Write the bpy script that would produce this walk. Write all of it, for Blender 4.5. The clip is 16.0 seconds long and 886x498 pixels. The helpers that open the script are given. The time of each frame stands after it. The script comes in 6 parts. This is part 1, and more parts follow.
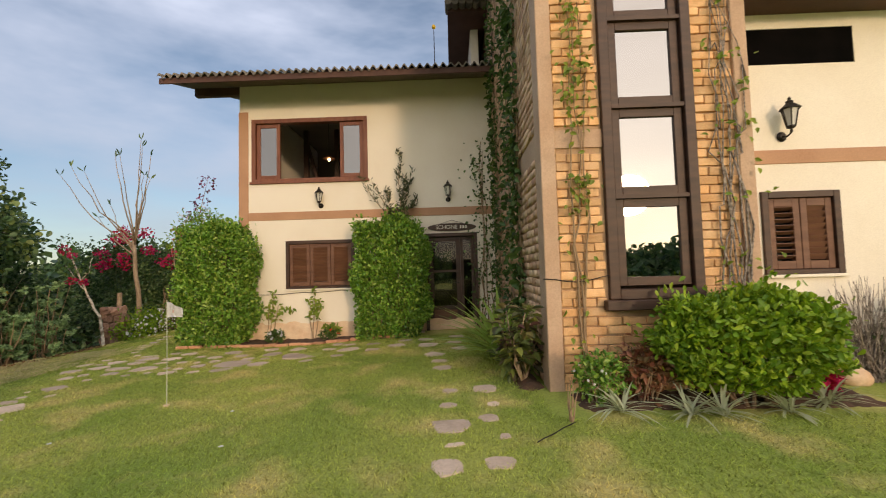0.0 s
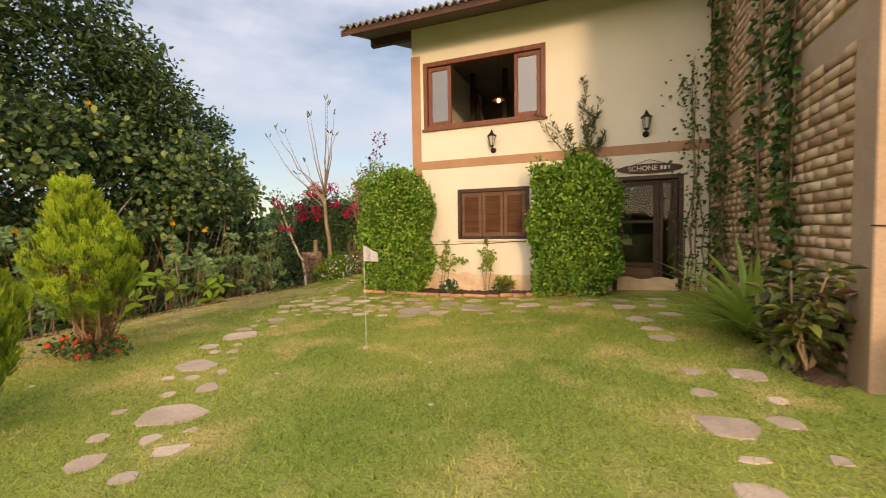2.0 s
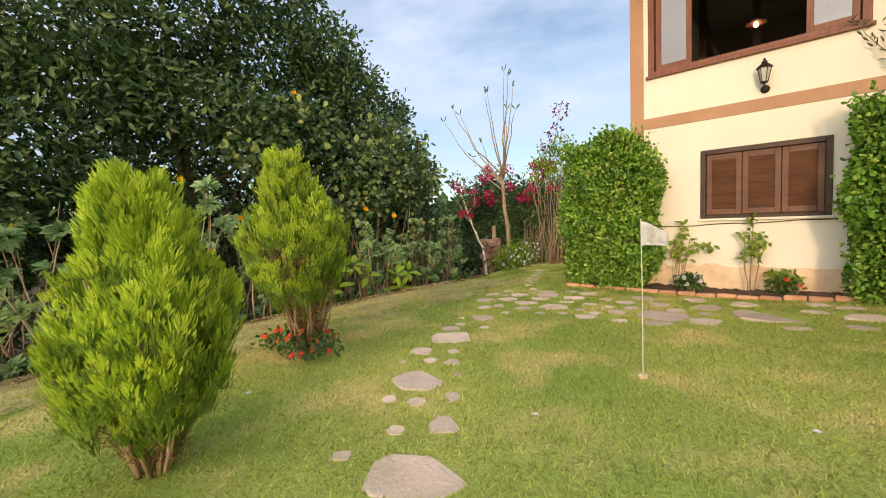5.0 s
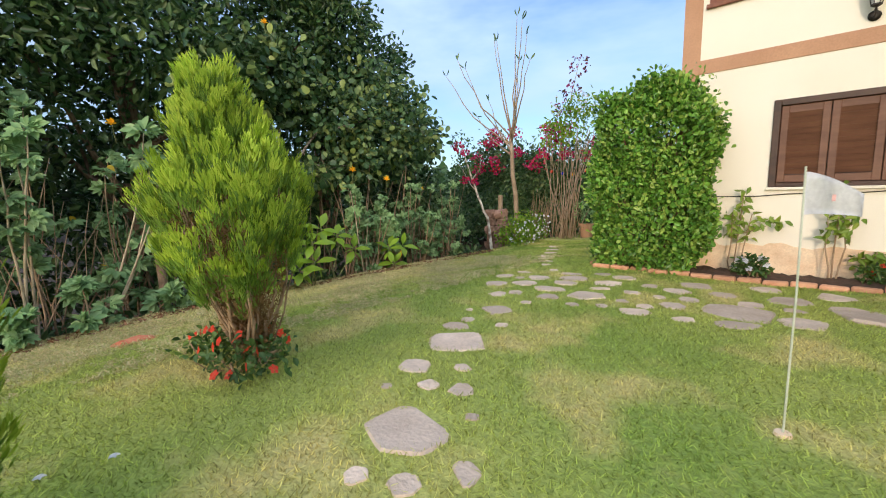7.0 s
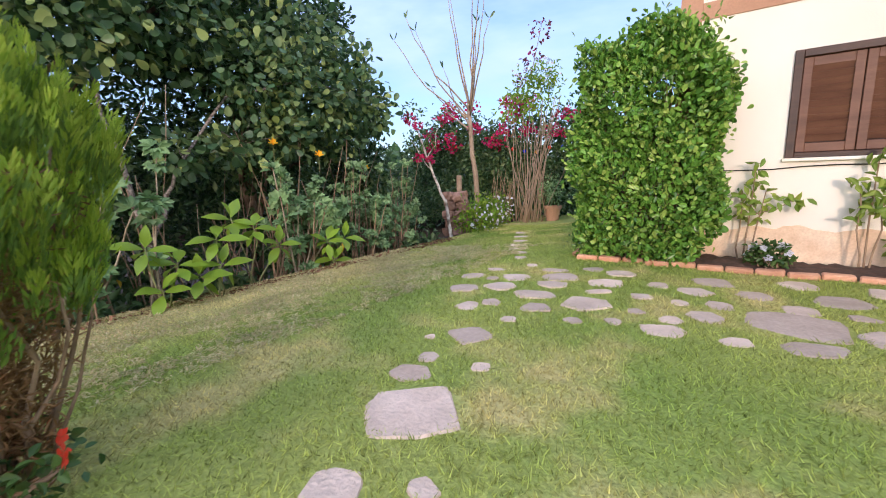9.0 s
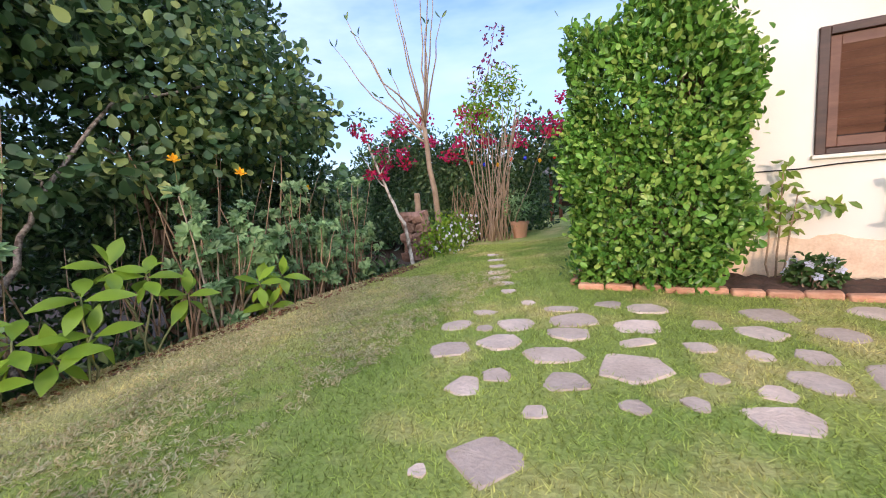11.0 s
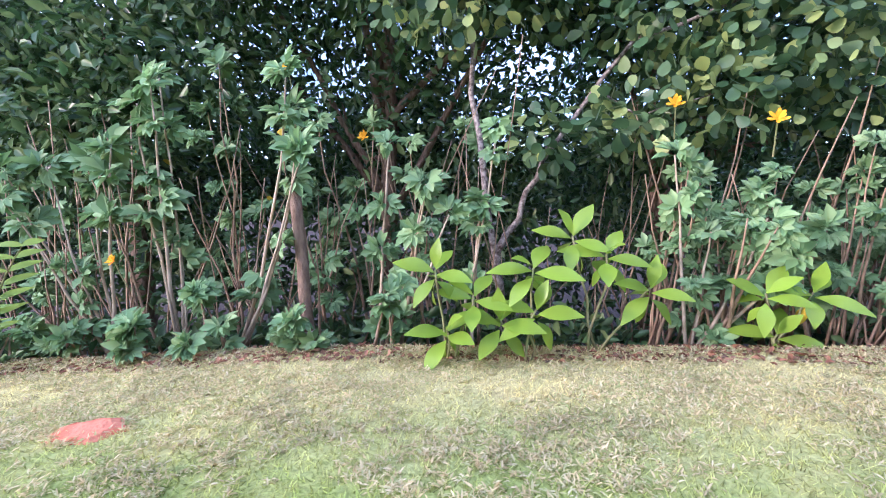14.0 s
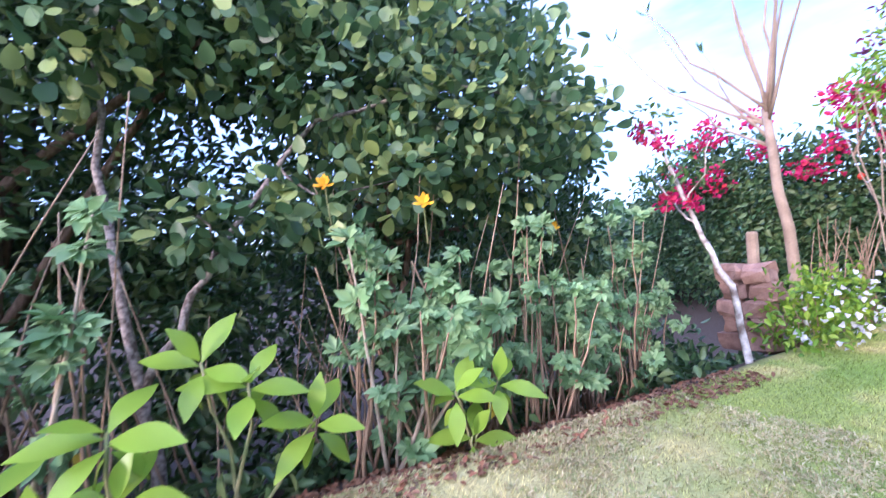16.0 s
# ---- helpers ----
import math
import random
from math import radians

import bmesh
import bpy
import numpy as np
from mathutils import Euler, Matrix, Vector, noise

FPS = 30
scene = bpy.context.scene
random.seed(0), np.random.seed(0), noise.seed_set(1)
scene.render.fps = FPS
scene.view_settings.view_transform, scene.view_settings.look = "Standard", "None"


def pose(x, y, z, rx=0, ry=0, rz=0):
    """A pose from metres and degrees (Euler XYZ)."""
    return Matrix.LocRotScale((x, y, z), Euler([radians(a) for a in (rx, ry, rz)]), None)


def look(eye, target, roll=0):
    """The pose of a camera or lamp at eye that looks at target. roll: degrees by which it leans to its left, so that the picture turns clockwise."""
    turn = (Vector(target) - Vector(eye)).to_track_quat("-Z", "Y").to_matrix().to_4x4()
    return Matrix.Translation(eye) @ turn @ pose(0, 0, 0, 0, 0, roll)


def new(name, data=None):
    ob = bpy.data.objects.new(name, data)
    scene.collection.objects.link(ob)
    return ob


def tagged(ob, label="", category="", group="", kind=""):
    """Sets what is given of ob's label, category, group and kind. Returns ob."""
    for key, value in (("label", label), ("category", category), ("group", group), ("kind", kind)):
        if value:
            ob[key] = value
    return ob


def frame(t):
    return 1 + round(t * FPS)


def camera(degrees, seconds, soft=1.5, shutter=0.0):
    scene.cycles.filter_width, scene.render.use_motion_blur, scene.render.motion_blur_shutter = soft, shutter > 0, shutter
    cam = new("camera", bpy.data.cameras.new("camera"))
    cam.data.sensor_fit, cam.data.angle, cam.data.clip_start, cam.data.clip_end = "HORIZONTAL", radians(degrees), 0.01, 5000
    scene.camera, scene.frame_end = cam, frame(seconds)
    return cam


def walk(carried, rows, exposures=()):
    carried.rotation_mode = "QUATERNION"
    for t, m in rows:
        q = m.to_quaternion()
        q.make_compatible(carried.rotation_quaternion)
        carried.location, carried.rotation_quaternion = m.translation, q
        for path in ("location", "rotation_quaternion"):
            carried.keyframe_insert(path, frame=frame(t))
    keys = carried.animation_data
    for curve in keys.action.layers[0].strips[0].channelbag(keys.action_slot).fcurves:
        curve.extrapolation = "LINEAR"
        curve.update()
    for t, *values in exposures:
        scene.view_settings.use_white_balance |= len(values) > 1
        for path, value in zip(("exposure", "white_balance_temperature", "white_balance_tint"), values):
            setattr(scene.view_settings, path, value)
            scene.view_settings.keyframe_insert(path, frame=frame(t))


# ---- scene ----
cam = camera(94.1, 16.0, soft=1.0, shutter=0.25)
PATH = [
    (0, (0.156, -0.087, 1.325), (0.111, 1.91, 1.432), -1.6),
    (0.5, (0.0, 0.04, 1.304), (-0.185, 2.03, 1.372), -1.2),
    (1, (-0.117, 0.254, 1.275), (-0.465, 2.223, 1.302), -1.1),
    (1.5, (-0.262, 0.407, 1.275), (-0.797, 2.334, 1.253), -0.8),
    (2, (-0.518, 0.538, 1.232), (-1.257, 2.394, 1.14), -0.9),
    (2.5, (-0.754, 0.692, 1.228), (-1.688, 2.455, 1.105), -0.9),
    (3, (-1.023, 0.75, 1.22), (-2.186, 2.373, 1.093), -1.5),
    (3.5, (-1.325, 0.775, 1.206), (-2.646, 2.269, 1.052), -3.4),
    (3.7, (-1.416, 0.795, 1.186), (-2.762, 2.265, 1.031), -3.4),
    (5.8, (-2.34, 1.688, 1.086), (-3.676, 3.17, 0.951), -0.5),
    (6, (-2.42, 1.787, 1.073), (-3.754, 3.266, 0.896), 0.1),
    (6.5, (-2.648, 1.953, 1.048), (-3.985, 3.427, 0.849), -0.7),
    (7, (-2.871, 2.129, 1.014), (-4.208, 3.593, 0.753), -1.0),
    (7.5, (-3.073, 2.36, 0.996), (-4.429, 3.791, 0.658), -0.4),
    (8, (-3.274, 2.571, 0.97), (-4.618, 4.001, 0.587), -1.5),
    (8.5, (-3.494, 2.839, 0.961), (-4.745, 4.356, 0.6), -3.4),
    (9, (-3.646, 3.078, 0.949), (-4.812, 4.666, 0.606), -1.7),
    (9.5, (-3.816, 3.291, 0.949), (-4.916, 4.93, 0.625), -2.3),
    (9.7, (-3.901, 3.384, 0.946), (-4.964, 5.054, 0.665), -2.1),
    (11.8, (-4.688, 4.246, 0.95), (-5.664, 5.971, 0.677), -4.4),
    (12, (-4.782, 4.337, 0.967), (-5.932, 5.949, 0.686), -2.9),
    (12.5, (-5.007, 4.388, 0.963), (-6.727, 5.358, 0.645), -3.7),
    (13, (-5.187, 4.52, 0.96), (-7.092, 5.022, 0.614), -3.6),
    (13.5, (-5.333, 4.59, 0.978), (-7.31, 4.68, 0.691), -0.5),
    (14, (-5.45, 4.721, 0.986), (-7.415, 4.58, 0.641), -1.3),
    (14.5, (-5.611, 4.903, 0.987), (-7.571, 4.907, 0.587), -2.9),
    (15, (-5.801, 5.126, 0.996), (-7.72, 5.533, 0.608), -2.3),
    (15.5, (-5.94, 5.405, 1.022), (-7.81, 6.034, 0.695), -1.9),
    (16, (-6.027, 5.683, 1.017), (-7.849, 6.508, 1.024), -4.1),
]
EXPOSURES = [(0.0, 0.10, 6900, 15), (2.0, 0.45, 7900, 19), (3.5, 0.66, 7900, 21), (6.0, 0.60, 6100, 9), (7.5, 0.64, 5700, 11), (9.5, 0.80, 5400, 24), (12.0, 0.98, 5700, 20), (12.5, 1.26, 7000, 16), (13.0, 1.50, 7600, 16), (13.5, 1.68, 5300, 26), (14.0, 1.88, 4900, 34), (15.0, 1.88, 4800, 32), (16.0, 1.86, 4750, 36)]
walk(cam, [(t, look(eye, target, roll)) for t, eye, target, roll in PATH], EXPOSURES)

# ---------- world, sun, exposure ----------
SUN_DIR = Vector((0.43, -1.0, 0.17)).normalized()
world = bpy.data.worlds.new("sky")
scene.world = world
world.use_nodes = True
wn, wl = world.node_tree.nodes, world.node_tree.links
sky = wn.new("ShaderNodeTexSky")
sky.sky_type, sky.sun_disc = "NISHITA", False
sky.sun_elevation = math.asin(SUN_DIR.z)
sky.sun_rotation = math.atan2(SUN_DIR.x, SUN_DIR.y)
sky.altitude, sky.air_density, sky.dust_density, sky.ozone_density = 800, 1.0, 0.6, 2.0
wtc, wmap, wnoise, wramp, wmix = (wn.new(n) for n in ("ShaderNodeTexCoord", "ShaderNodeMapping", "ShaderNodeTexNoise", "ShaderNodeValToRGB", "ShaderNodeMixRGB"))
wmap.inputs["Scale"].default_value = (1.6, 2.6, 6.0)
wmap.inputs["Rotation"].default_value = (0.1, 0.25, 0.5)
wnoise.inputs["Scale"].default_value, wnoise.inputs["Detail"].default_value, wnoise.inputs["Roughness"].default_value = 1.3, 5, 0.55
wramp.color_ramp.elements[0].position, wramp.color_ramp.elements[1].position = 0.30, 0.80
wramp.color_ramp.elements[1].color = (0.9, 0.9, 0.9, 1)
wramp.color_ramp.elements[0].color = (0.12, 0.12, 0.12, 1)
# thin cloud is brighter overhead than near the horizon
wsep, wrise, wcloud = wn.new("ShaderNodeSeparateXYZ"), wn.new("ShaderNodeMapRange"), wn.new("ShaderNodeVectorMath")
wrise.inputs["To Min"].default_value, wrise.inputs["To Max"].default_value = 0.6, 2.2
wcloud.operation, wcloud.inputs[0].default_value = "SCALE", (4.0, 4.5, 5.5)
wl.new(wtc.outputs["Generated"], wsep.inputs[0])
wl.new(wsep.outputs[2], wrise.inputs["Value"])
wl.new(wrise.outputs[0], wcloud.inputs["Scale"])
wl.new(wcloud.outputs[0], wmix.inputs[2])
wl.new(wtc.outputs["Generated"], wmap.inputs["Vector"])
wl.new(wmap.outputs[0], wnoise.inputs["Vector"])
wl.new(wnoise.outputs["Fac"], wramp.inputs[0])
wl.new(wramp.outputs[0], wmix.inputs[0])
wl.new(sky.outputs[0], wmix.inputs[1])
# broad warm glow of the low sun behind thin cloud
wdir, wdot, wlobe, wpow, wglow, wadd = (wn.new(n) for n in ("ShaderNodeVectorMath", "ShaderNodeVectorMath", "ShaderNodeMapRange", "ShaderNodeMath", "ShaderNodeVectorMath", "ShaderNodeVectorMath"))
wdir.operation, wdot.operation, wpow.operation, wglow.operation, wadd.operation = "NORMALIZE", "DOT_PRODUCT", "POWER", "SCALE", "ADD"
wdot.inputs[1].default_value, wpow.inputs[1].default_value, wglow.inputs[0].default_value = SUN_DIR, 1.6, (9.5, 7.6, 5.0)
wlobe.inputs["From Min"].default_value = -0.05
wl.new(wtc.outputs["Generated"], wdir.inputs[0])
wl.new(wdir.outputs[0], wdot.inputs[0])
wl.new(wdot.outputs["Value"], wlobe.inputs["Value"])
wl.new(wlobe.outputs[0], wpow.inputs[0])
wl.new(wpow.outputs[0], wglow.inputs["Scale"])
wl.new(wmix.outputs[0], wadd.inputs[0])
wl.new(wglow.outputs[0], wadd.inputs[1])
wl.new(wadd.outputs[0], wn["Background"].inputs[0])
wn["Background"].inputs[1].default_value = 0.14

sun = new("sun", bpy.data.lights.new("sun", "SUN"))
sun.data.energy, sun.data.angle, sun.data.color = 1.35, radians(5), (1.0, 0.72, 0.45)
sun.matrix_world = look(SUN_DIR * 60, (0, 0, 0))

# ---------- materials ----------
def nodes_of(name):
    m = bpy.data.materials.new(name)
    m.use_nodes = True
    return m, m.node_tree.nodes, m.node_tree.links, m.node_tree.nodes["Principled BSDF"]


def pbr(name, c1, c2, scale=3.0, rough=0.7, bump=0.15, metal=0.0, fine=60.0, stretch=(1, 1, 1), per_object=0.0, dirt=None):
    """Two-scale surface: c1 to c2 by coarse noise, shaded and roughened by fine noise; dirt: (colour, amount)."""
    m, n, l, p = nodes_of(name)
    tc, mp = n.new("ShaderNodeNewGeometry"), n.new("ShaderNodeMapping")
    mp.inputs["Scale"].default_value = stretch
    l.new(tc.outputs["Position"], mp.inputs["Vector"])
    a, b = n.new("ShaderNodeTexNoise"), n.new("ShaderNodeTexNoise")
    a.inputs["Scale"].default_value, a.inputs["Detail"].default_value = scale, 6
    b.inputs["Scale"].default_value, b.inputs["Detail"].default_value = fine, 4
    l.new(mp.outputs[0], a.inputs["Vector"])
    l.new(mp.outputs[0], b.inputs["Vector"])
    r = n.new("ShaderNodeValToRGB")
    r.color_ramp.elements[0].position, r.color_ramp.elements[1].position = 0.35, 0.65
    r.color_ramp.elements[0].color, r.color_ramp.elements[1].color = (*c1, 1), (*c2, 1)
    l.new(a.outputs["Fac"], r.inputs[0])
    hsv = n.new("ShaderNodeHueSaturation")
    mr = n.new("ShaderNodeMapRange")
    mr.inputs["To Min"].default_value, mr.inputs["To Max"].default_value = 0.78, 1.2
    l.new(b.outputs["Fac"], mr.inputs["Value"])
    out = mr.outputs[0]
    if per_object:
        oi, mr2, mu = n.new("ShaderNodeObjectInfo"), n.new("ShaderNodeMapRange"), n.new("ShaderNodeMath")
        mr2.inputs["To Min"].default_value, mr2.inputs["To Max"].default_value = 1 - per_object, 1 + per_object
        l.new(oi.outputs["Random"], mr2.inputs["Value"])
        mu.operation = "MULTIPLY"
        l.new(mr2.outputs[0], mu.inputs[0])
        l.new(out, mu.inputs[1])
        out = mu.outputs[0]
    l.new(out, hsv.inputs["Value"])
    l.new(r.outputs[0], hsv.inputs["Color"])
    col = hsv.outputs[0]
    if dirt:
        d, dr, dm = n.new("ShaderNodeTexNoise"), n.new("ShaderNodeValToRGB"), n.new("ShaderNodeMixRGB")
        d.inputs["Scale"].default_value, d.inputs["Detail"].default_value = scale * 0.45, 9
        d.inputs["Roughness"].default_value = 0.7
        l.new(tc.outputs["Position"], d.inputs["Vector"])
        dr.color_ramp.elements[0].position, dr.color_ramp.elements[1].position = 0.5, 0.75
        dr.color_ramp.elements[1].color = (dirt[1],) * 3 + (1,)
        l.new(d.outputs["Fac"], dr.inputs[0])
        l.new(dr.outputs[0], dm.inputs[0])
        l.new(col, dm.inputs[1])
        dm.inputs[2].default_value = (*dirt[0], 1)
        col = dm.outputs[0]
    l.new(col, p.inputs["Base Color"])
    p.inputs["Roughness"].default_value, p.inputs["Metallic"].default_value = rough, metal
    if bump:
        bp = n.new("ShaderNodeBump")
        bp.inputs["Strength"].default_value, bp.inputs["Distance"].default_value = bump, 0.02
        l.new(b.outputs["Fac"], bp.inputs["Height"])
        l.new(bp.outputs[0], p.inputs["Normal"])
    return m


def leafy(name, colors, rough=0.45, through_light=0.3, spec=0.4):
    """Leaves: each takes its own colour, with a soft vein noise, and lets some light through."""
    m, n, l, p = nodes_of(name)
    g, r = n.new("ShaderNodeNewGeometry"), n.new("ShaderNodeValToRGB")
    while len(r.color_ramp.elements) < len(colors):
        r.color_ramp.elements.new(0.5)
    for i, c in enumerate(colors):
        r.color_ramp.elements[i].position = i / max(1, len(colors) - 1)
        r.color_ramp.elements[i].color = (*c, 1)
    l.new(g.outputs["Random Per Island"], r.inputs[0])
    nz, mr, hsv = n.new("ShaderNodeTexNoise"), n.new("ShaderNodeMapRange"), n.new("ShaderNodeHueSaturation")
    nz.inputs["Scale"].default_value, nz.inputs["Detail"].default_value = 2.2, 3
    l.new(g.outputs["Position"], nz.inputs["Vector"])
    mr.inputs["To Min"].default_value, mr.inputs["To Max"].default_value = 0.5, 1.45
    l.new(nz.outputs["Fac"], mr.inputs["Value"])
    l.new(mr.outputs[0], hsv.inputs["Value"])
    l.new(r.outputs[0], hsv.inputs["Color"])
    l.new(hsv.outputs[0], p.inputs["Base Color"])
    p.inputs["Roughness"].default_value = rough
    p.inputs["Specular IOR Level"].default_value = spec
    tr, mix, o = n.new("ShaderNodeBsdfTranslucent"), n.new("ShaderNodeMixShader"), n["Material Output"]
    mix.inputs[0].default_value = through_light
    l.new(hsv.outputs[0], tr.inputs[0])
    l.new(p.outputs[0], mix.inputs[1])
    l.new(tr.outputs[0], mix.inputs[2])
    l.new(mix.outputs[0], o.inputs[0])
    return m


def glass(name, tint, rough=0.02, ior=1.9):
    m, n, l, p = nodes_of(name)
    gl, tp, fr, mix = n.new("ShaderNodeBsdfGlossy"), n.new("ShaderNodeBsdfTransparent"), n.new("ShaderNodeFresnel"), n.new("ShaderNodeMixShader")
    gl.inputs["Roughness"].default_value = rough
    tp.inputs[0].default_value = (*tint, 1)
    fr.inputs[0].default_value = ior
    l.new(fr.outputs[0], mix.inputs[0])
    l.new(tp.outputs[0], mix.inputs[1])
    l.new(gl.outputs[0], mix.inputs[2])
    l.new(mix.outputs[0], n["Material Output"].inputs[0])
    return m


def glow(name, color, strength):
    m, n, l, p = nodes_of(name)
    p.inputs["Emission Color"].default_value, p.inputs["Emission Strength"].default_value = (*color, 1), strength
    p.inputs["Base Color"].default_value = (*color, 1)
    return m


def lawn_material(name, blade):
    m, n, l, p = nodes_of(name)
    g = n.new("ShaderNodeNewGeometry")
    big, mid, fine = (n.new("ShaderNodeTexNoise") for _ in range(3))
    for t, s, d in ((big, 0.55, 4), (mid, 1.5, 6), (fine, 45, 5)):
        t.inputs["Scale"].default_value, t.inputs["Detail"].default_value = s, d
        l.new(g.outputs["Position"], t.inputs["Vector"])
    r1, r2 = n.new("ShaderNodeValToRGB"), n.new("ShaderNodeValToRGB")
    e = r1.color_ramp.elements
    e[0].position, e[1].position = 0.35, 0.68
    e[0].color, e[1].color = (0.24, 0.335, 0.065, 1), (0.42, 0.45, 0.115, 1)
    e = r2.color_ramp.elements
    e[0].position, e[1].position = 0.50, 0.67
    e[0].color, e[1].color = (0, 0, 0, 1), (0.75, 0.75, 0.75, 1)
    l.new(big.outputs["Fac"], r1.inputs[0])
    l.new(mid.outputs["Fac"], r2.inputs[0])
    dry = n.new("ShaderNodeMixRGB")
    dry.inputs[2].default_value = (0.62, 0.52, 0.22, 1)
    l.new(r2.outputs[0], dry.inputs[0])
    l.new(r1.outputs[0], dry.inputs[1])
    # the strip along the shrubs is dry, and so is the lawn below the tower's bed
    sep, mx = n.new("ShaderNodeSeparateXYZ"), n.new("ShaderNodeMapRange")
    l.new(g.outputs["Position"], sep.inputs[0])
    mx.inputs["From Min"].default_value, mx.inputs["From Max"].default_value = -6.5, -7.7
    mx.inputs["To Max"].default_value = 0.75
    wob = n.new("ShaderNodeMath")
    wob.operation = "MULTIPLY_ADD"
    wob.inputs[1].default_value = 2.0
    l.new(mid.outputs["Fac"], wob.inputs[0])
    l.new(sep.outputs[0], wob.inputs[2])
    sub = n.new("ShaderNodeMath")
    sub.operation = "SUBTRACT"
    sub.inputs[1].default_value = 1.0
    l.new(wob.outputs[0], sub.inputs[0])
    l.new(sub.outputs[0], mx.inputs["Value"])
    dry2 = n.new("ShaderNodeMixRGB")
    dry2.inputs[2].default_value = (0.62, 0.55, 0.27, 1)
    fade, both = n.new("ShaderNodeMapRange"), n.new("ShaderNodeMath")
    fade.inputs["From Min"].default_value, fade.inputs["From Max"].default_value = 8.6, 7.2
    l.new(sep.outputs[1], fade.inputs["Value"])
    both.operation = "MULTIPLY"
    l.new(mx.outputs[0], both.inputs[0])
    l.new(fade.outputs[0], both.inputs[1])
    l.new(both.outputs[0], dry2.inputs[0])
    l.new(dry.outputs[0], dry2.inputs[1])
    col = dry2.outputs[0]
    hsv, mr = n.new("ShaderNodeHueSaturation"), n.new("ShaderNodeMapRange")
    if blade:
        l.new(g.outputs["Random Per Island"], mr.inputs["Value"])
        mr.inputs["To Min"].default_value, mr.inputs["To Max"].default_value = 0.5, 1.75
    else:
        l.new(fine.outputs["Fac"], mr.inputs["Value"])
        mr.inputs["To Min"].default_value, mr.inputs["To Max"].default_value = 0.5, 1.45
    l.new(mr.outputs[0], hsv.inputs["Value"])
    l.new(col, hsv.inputs["Color"])
    col = hsv.outputs[0]
    if not blade:
        # leaf-littered soil past the lawn's edge, scrub far off
        soil, mr3 = n.new("ShaderNodeMixRGB"), n.new("ShaderNodeMapRange")
        mr3.inputs["From Min"].default_value, mr3.inputs["From Max"].default_value = -8.15, -8.4
        my, ma = n.new("ShaderNodeMapRange"), n.new("ShaderNodeMath")
        my.inputs["From Min"].default_value, my.inputs["From Max"].default_value, my.inputs["To Max"].default_value = 8.0, 12.0, 0.25
        l.new(sep.outputs[1], my.inputs["Value"])
        ma.operation = "ADD"
        l.new(my.outputs[0], ma.inputs[0])
        l.new(sep.outputs[0], ma.inputs[1])
        l.new(ma.outputs[0], mr3.inputs["Value"])
        l.new(mr3.outputs[0], soil.inputs[0])
        l.new(col, soil.inputs[1])
        soil.inputs[2].default_value = (0.05, 0.035, 0.022, 1)
        col = soil.outputs[0]
        bp = n.new("ShaderNodeBump")
        bp.inputs["Strength"].default_value, bp.inputs["Distance"].default_value = 0.8, 0.03
        l.new(fine.outputs["Fac"], bp.inputs["Height"])
        l.new(bp.outputs[0], p.inputs["Normal"])
    l.new(col, p.inputs["Base Color"])
    p.inputs["Roughness"].default_value = 0.8
    p.inputs["Specular IOR Level"].default_value = 0.2
    if blade:
        tr, mix = n.new("ShaderNodeBsdfTranslucent"), n.new("ShaderNodeMixShader")
        mix.inputs[0].default_value = 0.45
        l.new(col, tr.inputs[0])
        l.new(p.outputs[0], mix.inputs[1])
        l.new(tr.outputs[0], mix.inputs[2])
        l.new(mix.outputs[0], n["Material Output"].inputs[0])
    return m


LAWN, BLADE = lawn_material("lawn_turf", False), lawn_material("grass_blades", True)
PLASTER = pbr("cream_plaster", (0.78, 0.73, 0.62), (0.82, 0.78, 0.68), 1.2, 0.85, 0.012, fine=140, dirt=((0.62, 0.52, 0.38), 0.22))
PLINTH = pbr("splashed_plinth", (0.72, 0.52, 0.34), (0.80, 0.66, 0.48), 3.0, 0.9, 0.2, fine=50, dirt=((0.42, 0.24, 0.13), 0.7))
TERRA = pbr("terracotta_paint", (0.42, 0.235, 0.14), (0.48, 0.28, 0.17), 2.0, 0.8, 0.1)
PILASTER = pbr("pilaster_paint", (0.46, 0.31, 0.21), (0.53, 0.38, 0.27), 2.0, 0.85, 0.15, dirt=((0.25, 0.18, 0.13), 0.5))
BRICK = pbr("sandy_brick", (0.60, 0.34, 0.15), (0.72, 0.46, 0.24), 4.0, 0.85, 0.35, fine=70, per_object=0.28, dirt=((0.75, 0.6, 0.42), 0.5))
MORTAR = pbr("raked_mortar", (0.42, 0.27, 0.16), (0.50, 0.35, 0.22), 5.0, 0.95, 0.4)
WOOD_DARK = pbr("dark_stained_wood", (0.036, 0.017, 0.010), (0.065, 0.030, 0.017), 3.0, 0.5, 0.2, fine=30, stretch=(1, 1, 6))
WOOD_RED = pbr("red_brown_wood", (0.16, 0.05, 0.028), (0.23, 0.085, 0.045), 3.0, 0.5, 0.15, fine=30, stretch=(6, 6, 1))
SHUTTER = pbr("shutter_wood", (0.115, 0.05, 0.028), (0.17, 0.08, 0.045), 3.0, 0.55, 0.2, fine=40, stretch=(1, 1, 5))
EAVE_WOOD = pbr("eave_board", (0.07, 0.03, 0.022), (0.10, 0.045, 0.032), 3.0, 0.7, 0.2)
SOFFIT = pbr("soffit_boards", (0.11, 0.085, 0.06), (0.16, 0.12, 0.09), 2.0, 0.8, 0.2, stretch=(1, 8, 1))
TILE = pbr("weathered_roof_tile", (0.10, 0.095, 0.075), (0.22, 0.19, 0.15), 5.0, 0.9, 0.4, fine=50)
